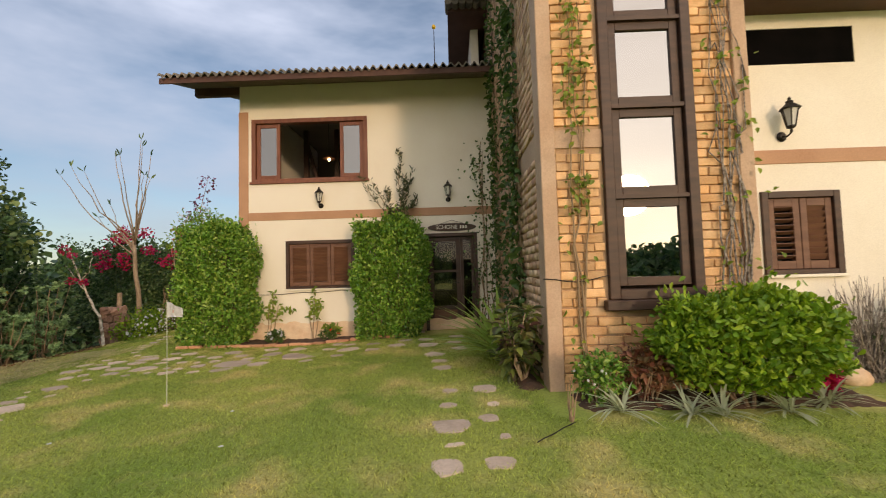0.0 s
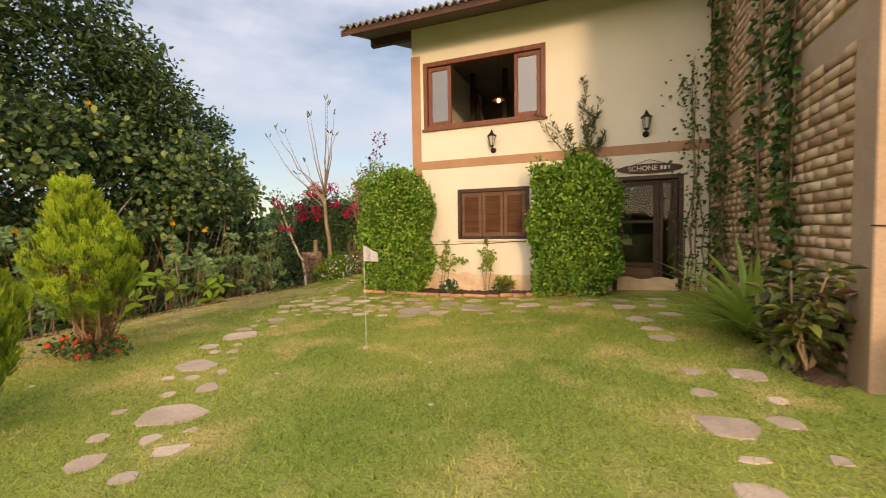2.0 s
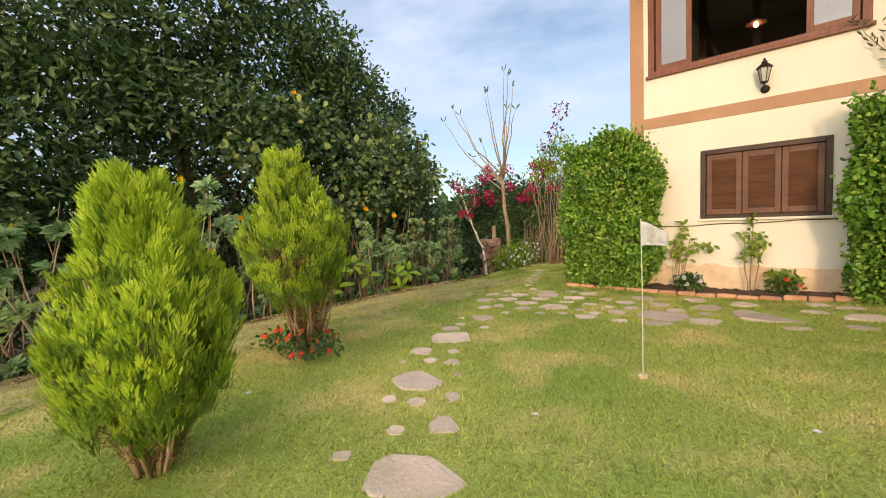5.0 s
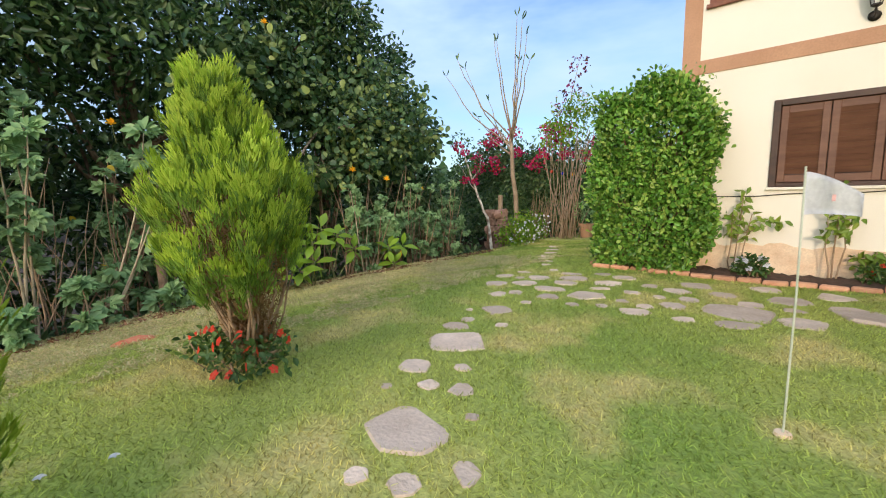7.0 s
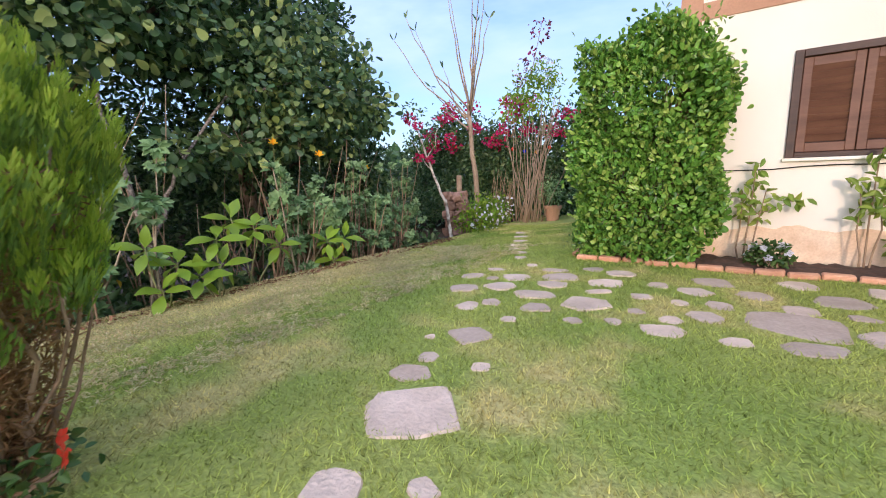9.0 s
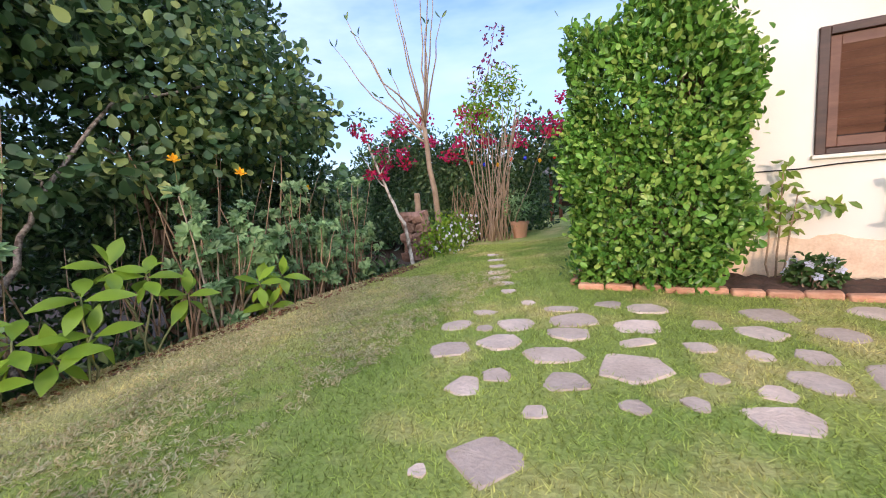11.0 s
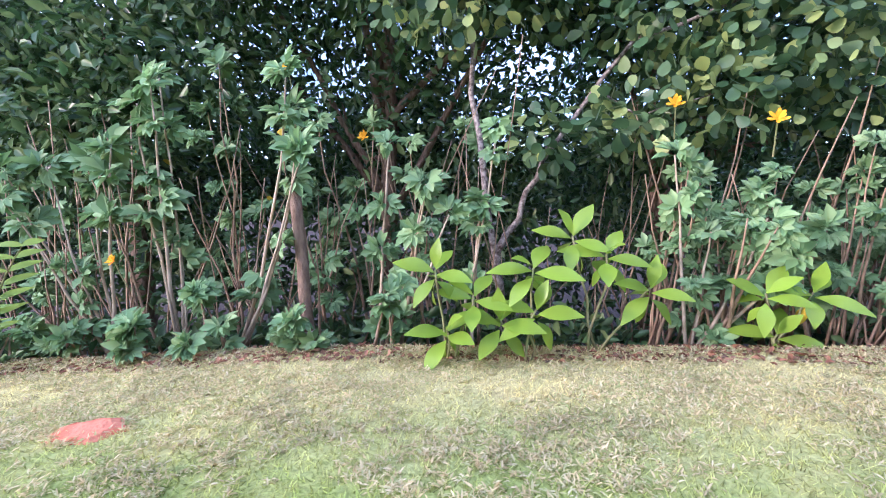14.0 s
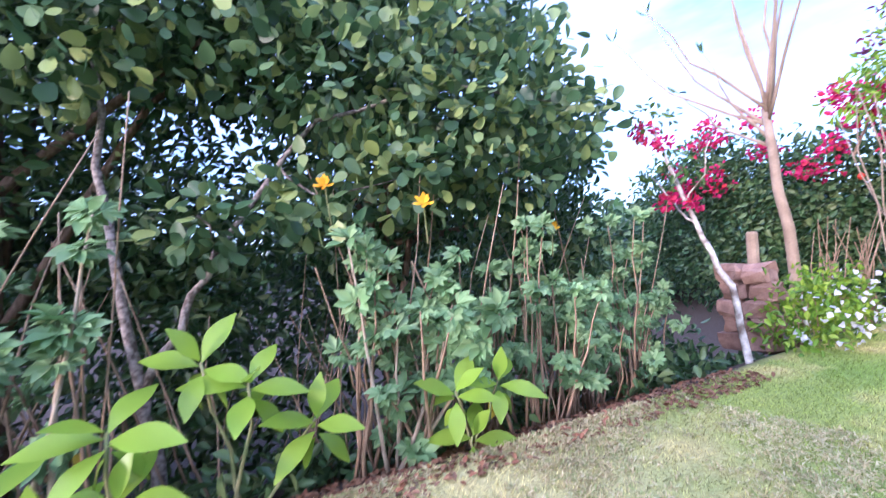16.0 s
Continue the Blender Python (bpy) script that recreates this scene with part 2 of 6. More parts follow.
STONE = pbr("flagstone", (0.55, 0.43, 0.33), (0.67, 0.54, 0.43), 4.0, 0.85, 0.5, fine=45, per_object=0.22, dirt=((0.20, 0.17, 0.13), 0.45))
ROUGH_STONE = pbr("rough_red_stone", (0.22, 0.13, 0.095), (0.36, 0.23, 0.17), 9.0, 0.95, 0.8, per_object=0.2, dirt=((0.12, 0.09, 0.07), 0.6))
EDGE_BRICK = pbr("edging_brick", (0.52, 0.25, 0.14), (0.62, 0.36, 0.22), 6.0, 0.9, 0.4, per_object=0.2)
SOIL = pbr("bed_soil", (0.06, 0.038, 0.024), (0.12, 0.065, 0.04), 9.0, 0.95, 0.8, fine=40)
IRON = pbr("black_iron", (0.018, 0.015, 0.013), (0.035, 0.03, 0.026), 8.0, 0.5, 0.1, metal=0.6)
# near-black without gloss: the darkness of the unlit high opening as a colour
BLACK = pbr("unlit_opening_black", (0.004, 0.004, 0.004), (0.007, 0.006, 0.006), 4, 0.8, 0)
BLACK.node_tree.nodes["Principled BSDF"].inputs["Specular IOR Level"].default_value = 0.0
DOOR_GLASS = glass("door_glass", (0.45, 0.42, 0.4), 0.02, 1.4)
LAMP_GLASS = pbr("frosted_lantern_glass", (0.50, 0.50, 0.46), (0.58, 0.58, 0.54), 6, 0.25, 0.0)
GLASS = glass("window_glass", (0.55, 0.55, 0.55))
MIRROR = glass("mirrored_glass", (0.25, 0.22, 0.2), 0.015, 6.0)
PALE_GLASS = glass("sash_glass", (0.30, 0.31, 0.32), 0.03, 3.2)
# interior gloom put into one dark colour for walls, floors and ceiling
ROOM = pbr("shaded_room_tone", (0.16, 0.14, 0.12), (0.20, 0.18, 0.155), 1.0, 0.9, 0.0)
BARK = pbr("brown_bark", (0.13, 0.085, 0.055), (0.24, 0.17, 0.11), 12.0, 0.9, 0.6, fine=60, stretch=(3, 3, 1))
PALE_BARK = pbr("pale_mottled_bark", (0.09, 0.07, 0.055), (0.38, 0.335, 0.29), 28.0, 0.85, 0.4, fine=60)
TAN_BARK = pbr("tan_smooth_bark", (0.26, 0.19, 0.125), (0.36, 0.275, 0.19), 5.0, 0.8, 0.3, fine=50)
WHITE_BARK = pbr("limewashed_bark", (0.72, 0.68, 0.62), (0.16, 0.12, 0.09), 9.0, 0.9, 0.3, fine=40)
STEM = pbr("dry_stem", (0.24, 0.16, 0.09), (0.36, 0.26, 0.16), 8.0, 0.85, 0.3)
PALE_CANE = pbr("pale_cane", (0.30, 0.24, 0.15), (0.46, 0.38, 0.26), 9.0, 0.8, 0.3)
GREEN_STEM = pbr("green_stem", (0.16, 0.20, 0.07), (0.24, 0.22, 0.10), 8.0, 0.7, 0.2)
HEDGE_LEAF = leafy("hedge_leaf", [(0.05, 0.14, 0.02), (0.13, 0.29, 0.035), (0.19, 0.38, 0.05), (0.40, 0.53, 0.11)], 0.3, 0.25)
BUSH_LEAF = leafy("bush_leaf", [(0.10, 0.22, 0.015), (0.19, 0.34, 0.02), (0.33, 0.46, 0.03)], 0.45, 0.3)
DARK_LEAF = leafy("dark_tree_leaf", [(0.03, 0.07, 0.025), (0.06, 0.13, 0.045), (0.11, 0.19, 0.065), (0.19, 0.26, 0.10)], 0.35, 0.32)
ROUND_LEAF = leafy("round_tree_leaf", [(0.04, 0.09, 0.035), (0.08, 0.16, 0.065), (0.15, 0.24, 0.10), (0.40, 0.48, 0.14)], 0.4, 0.35)
SHRUB_LEAF = leafy("lobed_shrub_leaf", [(0.13, 0.24, 0.09), (0.22, 0.37, 0.15), (0.34, 0.48, 0.22)], 0.6, 0.3)
LIME_LEAF = leafy("lime_leaf", [(0.34, 0.48, 0.04), (0.24, 0.41, 0.035), (0.44, 0.55, 0.06)], 0.35, 0.45)
CYPRESS_LEAF = leafy("cypress_spray", [(0.12, 0.22, 0.035), (0.19, 0.32, 0.04), (0.27, 0.40, 0.05)], 0.6, 0.35)
CYPRESS_TIP = leafy("golden_cypress_tip", [(0.30, 0.46, 0.035), (0.43, 0.58, 0.05), (0.54, 0.65, 0.07)], 0.6, 0.4)
DRY_LEAF = leafy("dry_cypress_spray", [(0.22, 0.13, 0.05), (0.30, 0.19, 0.08)], 0.8, 0.2)
VINE_LEAF = leafy("vine_leaf", [(0.035, 0.09, 0.02), (0.07, 0.14, 0.03), (0.12, 0.20, 0.04)], 0.45, 0.25)
SUN_VINE_LEAF = leafy("bright_vine_leaf", [(0.14, 0.24, 0.03), (0.30, 0.38, 0.05)], 0.45, 0.35)
COPPER_LEAF = leafy("copper_leaf", [(0.16, 0.05, 0.03), (0.30, 0.13, 0.07), (0.12, 0.10, 0.03)], 0.45, 0.25)
STRAP_LEAF = leafy("strap_leaf", [(0.18, 0.34, 0.05), (0.30, 0.46, 0.08), (0.48, 0.55, 0.20)], 0.35, 0.4)
SPIDER_LEAF = leafy("spider_leaf", [(0.34, 0.40, 0.20), (0.52, 0.56, 0.38), (0.20, 0.28, 0.10)], 0.5, 0.3)
MAGENTA = leafy("bougainvillea_bract", [(0.45, 0.01, 0.09), (0.65, 0.03, 0.16), (0.50, 0.03, 0.03)], 0.6, 0.4)
ORANGE = leafy("orange_petal", [(0.92, 0.47, 0.0), (0.95, 0.58, 0.01)], 0.6, 0.4)
RED_PETAL = leafy("red_petal", [(0.75, 0.04, 0.01), (0.8, 0.10, 0.05)], 0.6, 0.4)
WHITE_PETAL = leafy("white_petal", [(0.8, 0.8, 0.82), (0.7, 0.72, 0.85)], 0.6, 0.4)
YELLOW_LEAF = leafy("yellowed_leaf", [(0.65, 0.45, 0.02), (0.75, 0.55, 0.05)], 0.5, 0.4)

# ---------- mesh helpers ----------
rng = np.random.default_rng(7)


def thing(name, at, label, category, group="", kind=""):
    ob = new(name)
    ob.location = at
    ob.empty_display_size = 0.1
    return tagged(ob, label, category, group, kind)


def link(name, me, material, parent, label=""):
    me.materials.append(material)
    ob = new(name, me)
    ob.parent = parent
    return tagged(ob, label) if label else ob


def part(name, bm, material, parent=None, label="", smooth=False):
    me = bpy.data.meshes.new(name)
    bm.to_mesh(me)
    bm.free()
    if smooth:
        me.polygons.foreach_set("use_smooth", [True] * len(me.polygons))
    return link(name, me, material, parent, label)


def box(bm, x0, x1, y0, y1, z0, z1, bevel=0.0):
    vs = [bm.verts.new((x, y, z)) for z in (z0, z1) for y in (y0, y1) for x in (x0, x1)]
    fs = [bm.faces.new([vs[i] for i in f]) for f in ((0, 2, 3, 1), (4, 5, 7, 6), (0, 1, 5, 4), (2, 6, 7, 3), (0, 4, 6, 2), (1, 3, 7, 5))]
    if bevel:
        edges = {e for f in fs for e in f.edges}
        bmesh.ops.bevel(bm, geom=list(edges), offset=bevel, segments=1, affect="EDGES")
    return bm


def boxes(*bs, bevel=0.0):
    bm = bmesh.new()
    for b in bs:
        box(bm, *b, bevel=bevel)
    return bm


def lathe(bm, profile, n=12, at=(0, 0, 0)):
    """A turned shape from (radius, z) pairs."""
    rings = [[bm.verts.new((at[0] + r * math.cos(2 * math.pi * k / n), at[1] + r * math.sin(2 * math.pi * k / n), at[2] + z)) for k in range(n)] for r, z in profile]
    for a, b in zip(rings, rings[1:]):
        for k in range(n):
            bm.faces.new((a[k], a[(k + 1) % n], b[(k + 1) % n], b[k]))
    bm.faces.new(rings[0][::-1])
    bm.faces.new(rings[-1])
    return bm


def tube(bm, pts, r0, r1, n=6):
    """A tapering branch along pts."""
    pts = [Vector(p) for p in pts]
    rings = []
    for i, p in enumerate(pts):
        d = (pts[min(i + 1, len(pts) - 1)] - pts[max(i - 1, 0)]).normalized()
        u = d.orthogonal().normalized() if i == 0 else (rings_u - d * rings_u.dot(d)).normalized()
        rings_u = u
        v = d.cross(u)
        r = r0 + (r1 - r0) * i / (len(pts) - 1)
        rings.append([bm.verts.new(p + (u * math.cos(2 * math.pi * k / n) + v * math.sin(2 * math.pi * k / n)) * r) for k in range(n)])
    for a, b in zip(rings, rings[1:]):
        for k in range(n):
            bm.faces.new((a[k], a[(k + 1) % n], b[(k + 1) % n], b[k]))
    bm.faces.new(rings[0][::-1])
    bm.faces.new(rings[-1])
    return bm


def bent(p, q, wob, n=5):
    """Points from p to q with a natural wobble."""
    p, q = Vector(p), Vector(q)
    return [p.lerp(q, i / (n - 1)) + (Vector(rng.normal(0, wob, 3)) if 0 < i < n - 1 else Vector()) for i in range(n)]


def fast_mesh(name, verts, faces):
    """verts (n,3), faces (m,k) arrays into a mesh."""
    me = bpy.data.meshes.new(name)
    m, k = faces.shape
    me.vertices.add(len(verts))
    me.vertices.foreach_set("co", np.ascontiguousarray(verts, dtype=np.float32).ravel())
    me.loops.add(m * k)
    me.loops.foreach_set("vertex_index", np.ascontiguousarray(faces, dtype=np.int32).ravel())
    me.polygons.add(m)
    me.polygons.foreach_set("loop_start", np.arange(0, m * k, k, dtype=np.int32))
    me.update(calc_edges=True)
    return me


def unit(v):
    return v / np.maximum(np.linalg.norm(v, axis=1, keepdims=True), 1e-9)


def leaf_mesh(name, P, D, N, L, W, fold=0.25, droop=0.15, wide=0.4):
    """One folded oval leaf at each of P, its tip along D, its face along N."""
    n = len(P)
    D = unit(D)
    S = unit(np.cross(D, N))
    N = np.cross(S, D)
    L, W = np.broadcast_to(L, n)[:, None], np.broadcast_to(W, n)[:, None]
    up = N * fold * W
    v = np.stack([P, P + D * L * wide - S * W * 0.5 + up, P + D * L * 0.75 - S * W * 0.36 + up - N * droop * L * 0.4, P + D * L - N * droop * L,
                  P + D * L * 0.75 + S * W * 0.36 + up - N * droop * L * 0.4, P + D * L * wide + S * W * 0.5 + up], axis=1).reshape(-1, 3)
    base = np.arange(n)[:, None] * 6
    f = np.concatenate([base + np.array([[0, 5, 4, 3]]), base + np.array([[0, 3, 2, 1]])])
    return fast_mesh(name, v, f)


def oval_mesh(name, P, D, N, L, W, fold=0.06, droop=0.1):
    """Smooth-rimmed broad leaves, wider towards the tip."""
    n = len(P)
    D = unit(D)
    S = unit(np.cross(D, N))
    N = np.cross(S, D)
    L, W = np.broadcast_to(L, n)[:, None], np.broadcast_to(W, n)[:, None]
    rim = ((0.18, 0.50), (0.45, 0.90), (0.70, 1.0), (0.90, 0.66))
    def at(u, w):
        return P + D * L * u + S * W * 0.5 * w + N * (abs(w) * fold * W - droop * L * u * u)
    v = np.stack([at(0, 0), *(at(u, w) for u, w in rim), at(1, 0), *(at(u, -w) for u, w in rim[::-1])], axis=1).reshape(-1, 3)
    base = np.arange(n)[:, None] * 10
    f = np.concatenate([base + np.array([[0, 1, 2, 3, 4, 5]]), base + np.array([[0, 5, 6, 7, 8, 9]])])
    return fast_mesh(name, v, f)


def rand_dirs(n):
    return unit(rng.normal(0, 1, (n, 3)))


def clump_leaves(name, clumps, per, L, W, up=0.3, shell=0.55, droop=0.15, fold=0.25, shape=leaf_mesh):
    """Leaves round the clumps (x, y, z, rx, ry, rz), denser towards each clump's rim."""
    Ps, Ds, Ns = [], [], []
    for x, y, z, a, b, c in clumps:
        n = int(per * (a * b + b * c + a * c))
        o = rand_dirs(n)
        rad = shell + (1 - shell) * rng.random((n, 1)) ** 0.6
        rad *= 1 + 0.18 * np.sin(o[:, :1] * 7 + x) * np.cos(o[:, 1:2] * 6 + y) + 0.12 * rng.normal(0, 1, (n, 1))
        Ps.append(np.array((x, y, z)) + o * rad * np.array((a, b, c)))
        Ds.append(o * 0.7 + rng.normal(0, 0.6, (n, 3)) + np.array((0, 0, -0.1)))
        Ns.append(o * 0.6 + rng.normal(0, 0.45, (n, 3)) + np.array((0, 0, up)))
    P, D, N = map(np.concatenate, (Ps, Ds, Ns))
    n = len(P)
    s = 0.7 + 0.6 * rng.random(n)
    return shape(name, P, D, N, L * s, W * s, fold, droop)


def box_leaves(name, hx, hy, h, per, L, W, power=5.0):
    """Leaves of a clipped block of foliage, standing on z=0."""
    n = int(per * (4 * hx * h + 4 * hy * h + 4 * hx * hy))
    o = rand_dirs(n * 3)
    w = np.abs(o)
    r = (w[:, :1] ** power + w[:, 1:2] ** power + w[:, 2:] ** power) ** (-1 / power)
    q = o * r
    q, o = q[:n], o[:n]
    lump = 1 + 0.085 * np.sin(q[:, :1] * 5 + q[:, 2:] * 7) + 0.05 * np.cos(q[:, 1:2] * 9 + q[:, 2:] * 11 + q[:, :1] * 4)
    depth = 1 - 0.35 * rng.random((n, 1)) ** 1.6 + 0.04 * rng.random((n, 1))
    P = q * lump * depth * np.array((hx, hy, h / 2)) + np.array((0, 0, h / 2))
    stray = rng.random(n) < 0.05
    P[stray] += o[stray] * 0.15 * rng.random((stray.sum(), 1)) + np.array((0, 0, 0.10)) * rng.random((stray.sum(), 1))
    P[:, 2] = np.maximum(P[:, 2], 0.03)
    flat = np.sign(q) * np.abs(q) ** 4
    D = flat * 0.5 + rng.normal(0, 0.55, (n, 3)) + np.array((0, 0, 0.35))
    N = flat * 0.7 + rng.normal(0, 0.6, (n, 3)) + np.array((0, 0, 0.4))
    s = 0.7 + 0.6 * rng.random(n)
    return oval_mesh(name, P, D, N, L * s, W * s, 0.15)


# ---------- ground ----------
def sst(a, b, x):
    t = np.clip((x - a) / (b - a), 0, 1)
    return t * t * (3 - 2 * t)


def ground_z(x, y):
    x, y = np.asarray(x, float), np.asarray(y, float)
    z = -0.03 + 0.16 * sst(-3.2, 0.6, x)
    z = z - 0.20 * sst(-5.6, -8.2, x) - 0.14 * sst(-6.0, -8.0, x) * sst(4.0, 1.2, y)
    edge = -8.25 - 0.25 * sst(8.0, 12.0, y)
    z = z - 0.45 * (1 + 1.5 * sst(10, 12, y)) * np.clip(edge - x, 0, 3.2)
    return z + 0.012 * np.sin(x * 1.7 + 1) * np.cos(y * 1.3)


def gz(x, y):
    return float(ground_z(x, y))


def axis(lo, hi, step):
    far = np.array((2, 5, 10, 20, 40, 80, 160, 320, 640.0))
    return np.concatenate([lo - far[::-1], np.arange(lo, hi + 0.01, step), hi + far])


gx, gy = axis(-12, 8, 0.2), axis(-6, 16, 0.2)
X, Y = np.meshgrid(gx, gy, indexing="ij")
V = np.stack([X, Y, ground_z(X, Y)], -1).reshape(-1, 3)
idx = np.arange(V.shape[0]).reshape(X.shape)
F = np.stack([idx[:-1, :-1], idx[1:, :-1], idx[1:, 1:], idx[:-1, 1:]], -1).reshape(-1, 4)
ground = link("ground", fast_mesh("ground", V, F), LAWN, None)
tagged(ground, "mown lawn with dry yellow patches, falling away under the shrubs", "lawn", kind="structure")

# ---------- house ----------
def wall_with_holes(name, x0, x1, y0, y1, z0, z1, holes, material, label):
    """A wall along x with rectangular openings (xa, xb, za, zb) cut through."""
    xs = sorted({x0, x1, *(h[0] for h in holes), *(h[1] for h in holes)})
    zs = sorted({z0, z1, *(h[2] for h in holes), *(h[3] for h in holes)})
    bm = bmesh.new()
    for a, b in zip(xs, xs[1:]):
        for c, d in zip(zs, zs[1:]):
            if any(h[0] <= a and b <= h[1] and h[2] <= c and d <= h[3] for h in holes):
                continue
            box(bm, a, b, y0, y1, c, d)
    bmesh.ops.remove_doubles(bm, verts=bm.verts, dist=0.0005)
    seen = {}
    for f in list(bm.faces):
        seen.setdefault(frozenset(f.verts), []).append(f)
    bmesh.ops.delete(bm, geom=[f for fs in seen.values() if len(fs) > 1 for f in fs], context="FACES_ONLY")
    return tagged(part(name, bm, material, None), label, "wall", kind="structure")


WA = 8.55
UW, LW, DR = (-4.09, -1.59, 3.33, 4.69), (-3.36, -1.905, 1.035, 2.05), (-0.42, 0.68, 0.10, 2.12)
wall_with_holes("wall_wing", -4.35, 1.05, WA, WA + 0.22, -0.4, 5.6, [UW, LW, DR], PLASTER, "cream plastered two-storey front wall of the wing")
tagged(part("wall_wing_side", boxes((-4.35, -4.13, WA + 0.22, 16, -0.4, 5.6)), PLASTER), "cream plastered side wall of the wing", "wall", kind="structure")
wall_with_holes("wall_rear", -4.35, 9.0, 16, 16.2, -0.4, 5.6, [(-0.7, 0.5, 0.6, 2.1)], PLASTER, "plain plastered rear wall of the house")
tagged(part("trim_band", boxes((-4.16, 1.05, WA - 0.012, WA + 0.01, 2.50, 2.67), bevel=0.004), TERRA), "terracotta painted band across the cream wall", "band", kind="structure")
tagged(part("trim_corner", boxes((-4.365, -4.16, WA - 0.014, WA + 0.01, -0.1, 4.86), (-4.366, -4.34, WA, WA + 0.2, -0.1, 4.86)), TERRA), "terracotta painted corner strip of the wing", "pilaster", kind="structure")
bm = bmesh.new()
edge_top = [(-4.16 + 5.14 * k / 90, 0.33 + 0.07 * noise.noise((k * 0.21, 0, 0)) + 0.03 * noise.noise((k * 0.9, 5, 0))) for k in range(91)]
rows = [[bm.verts.new((x, WA - d, zz)) for x, zz in ((x, f * (zt + 0.2) - 0.2) for x, zt in edge_top)] for d, f in ((0.008, 0.0), (0.008, 1.0), (-0.01, 1.01))]
for a, b in zip(rows, rows[1:]):
    for k in range(90):
        bm.faces.new((a[k], a[k + 1], b[k + 1], b[k]))
tagged(part("plinth", bm, PLINTH), "cream wall foot stained by splashed red earth", "plinth", kind="structure")

# rooms behind the openings; their surfaces are coloured dark for shade
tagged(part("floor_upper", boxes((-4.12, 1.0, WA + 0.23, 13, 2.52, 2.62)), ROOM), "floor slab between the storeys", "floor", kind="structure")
tagged(part("floor_lower", boxes((-4.12, 1.0, WA + 0.23, 13, -0.02, 0.08)), ROOM), "ground floor coloured dark for the unlit room", "floor", kind="structure")
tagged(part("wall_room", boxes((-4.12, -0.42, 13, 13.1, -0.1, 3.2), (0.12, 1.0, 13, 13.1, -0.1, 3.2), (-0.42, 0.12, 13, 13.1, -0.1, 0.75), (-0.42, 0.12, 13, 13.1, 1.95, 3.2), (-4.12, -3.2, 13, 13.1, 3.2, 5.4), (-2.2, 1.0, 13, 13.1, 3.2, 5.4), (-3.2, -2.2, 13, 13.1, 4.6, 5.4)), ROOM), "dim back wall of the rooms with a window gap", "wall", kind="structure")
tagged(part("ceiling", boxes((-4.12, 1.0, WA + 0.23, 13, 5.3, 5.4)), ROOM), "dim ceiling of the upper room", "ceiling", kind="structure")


def sash(parent, x0, x1, z0, z1, y, d, w, frame_mat, pane_mat, name="sash"):
    s = part(name, boxes((x0, x0 + w, y, y + d, z0, z1), (x1 - w, x1, y, y + d, z0, z1), (x0 + w, x1 - w, y, y + d, z0, z0 + w), (x0 + w, x1 - w, y, y + d, z1 - w, z1), bevel=0.004), frame_mat, parent)
    p = part("pane", boxes((x0 + w - 0.005, x1 - w + 0.005, y + d * 0.4, y + d * 0.4 + 0.006, z0 + w - 0.005, z1 - w + 0.005)), pane_mat, s)
    p.visible_shadow = False
    return s


# upper window, both wings slid aside
win1 = thing("window_1", (0, WA, 0), "wide red-brown wooden window standing open", "window", kind="structure")
x0, x1, z0, z1 = UW
part("window_frame", boxes((x0, x0 + 0.09, -0.02, 0.14, z0, z1), (x1 - 0.09, x1, -0.02, 0.14, z0, z1), (x0 + 0.09, x1 - 0.09, -0.02, 0.14, z1 - 0.09, z1), (x0 + 0.09, x1 - 0.09, -0.02, 0.14, z0, z0 + 0.06), bevel=0.005), WOOD_RED, win1)
sash(win1, x0 + 0.10, x0 + 0.60, z0 + 0.07, z1 - 0.10, 0.03, 0.05, 0.075, WOOD_RED, PALE_GLASS)
sash(win1, x1 - 0.60, x1 - 0.10, z0 + 0.07, z1 - 0.10, 0.03, 0.05, 0.075, WOOD_RED, PALE_GLASS)
part("window_sill", boxes((x0 - 0.03, x1 + 0.03, -0.05, 0.0, z0 - 0.05, z0 - 0.002), bevel=0.006), WOOD_RED, win1)


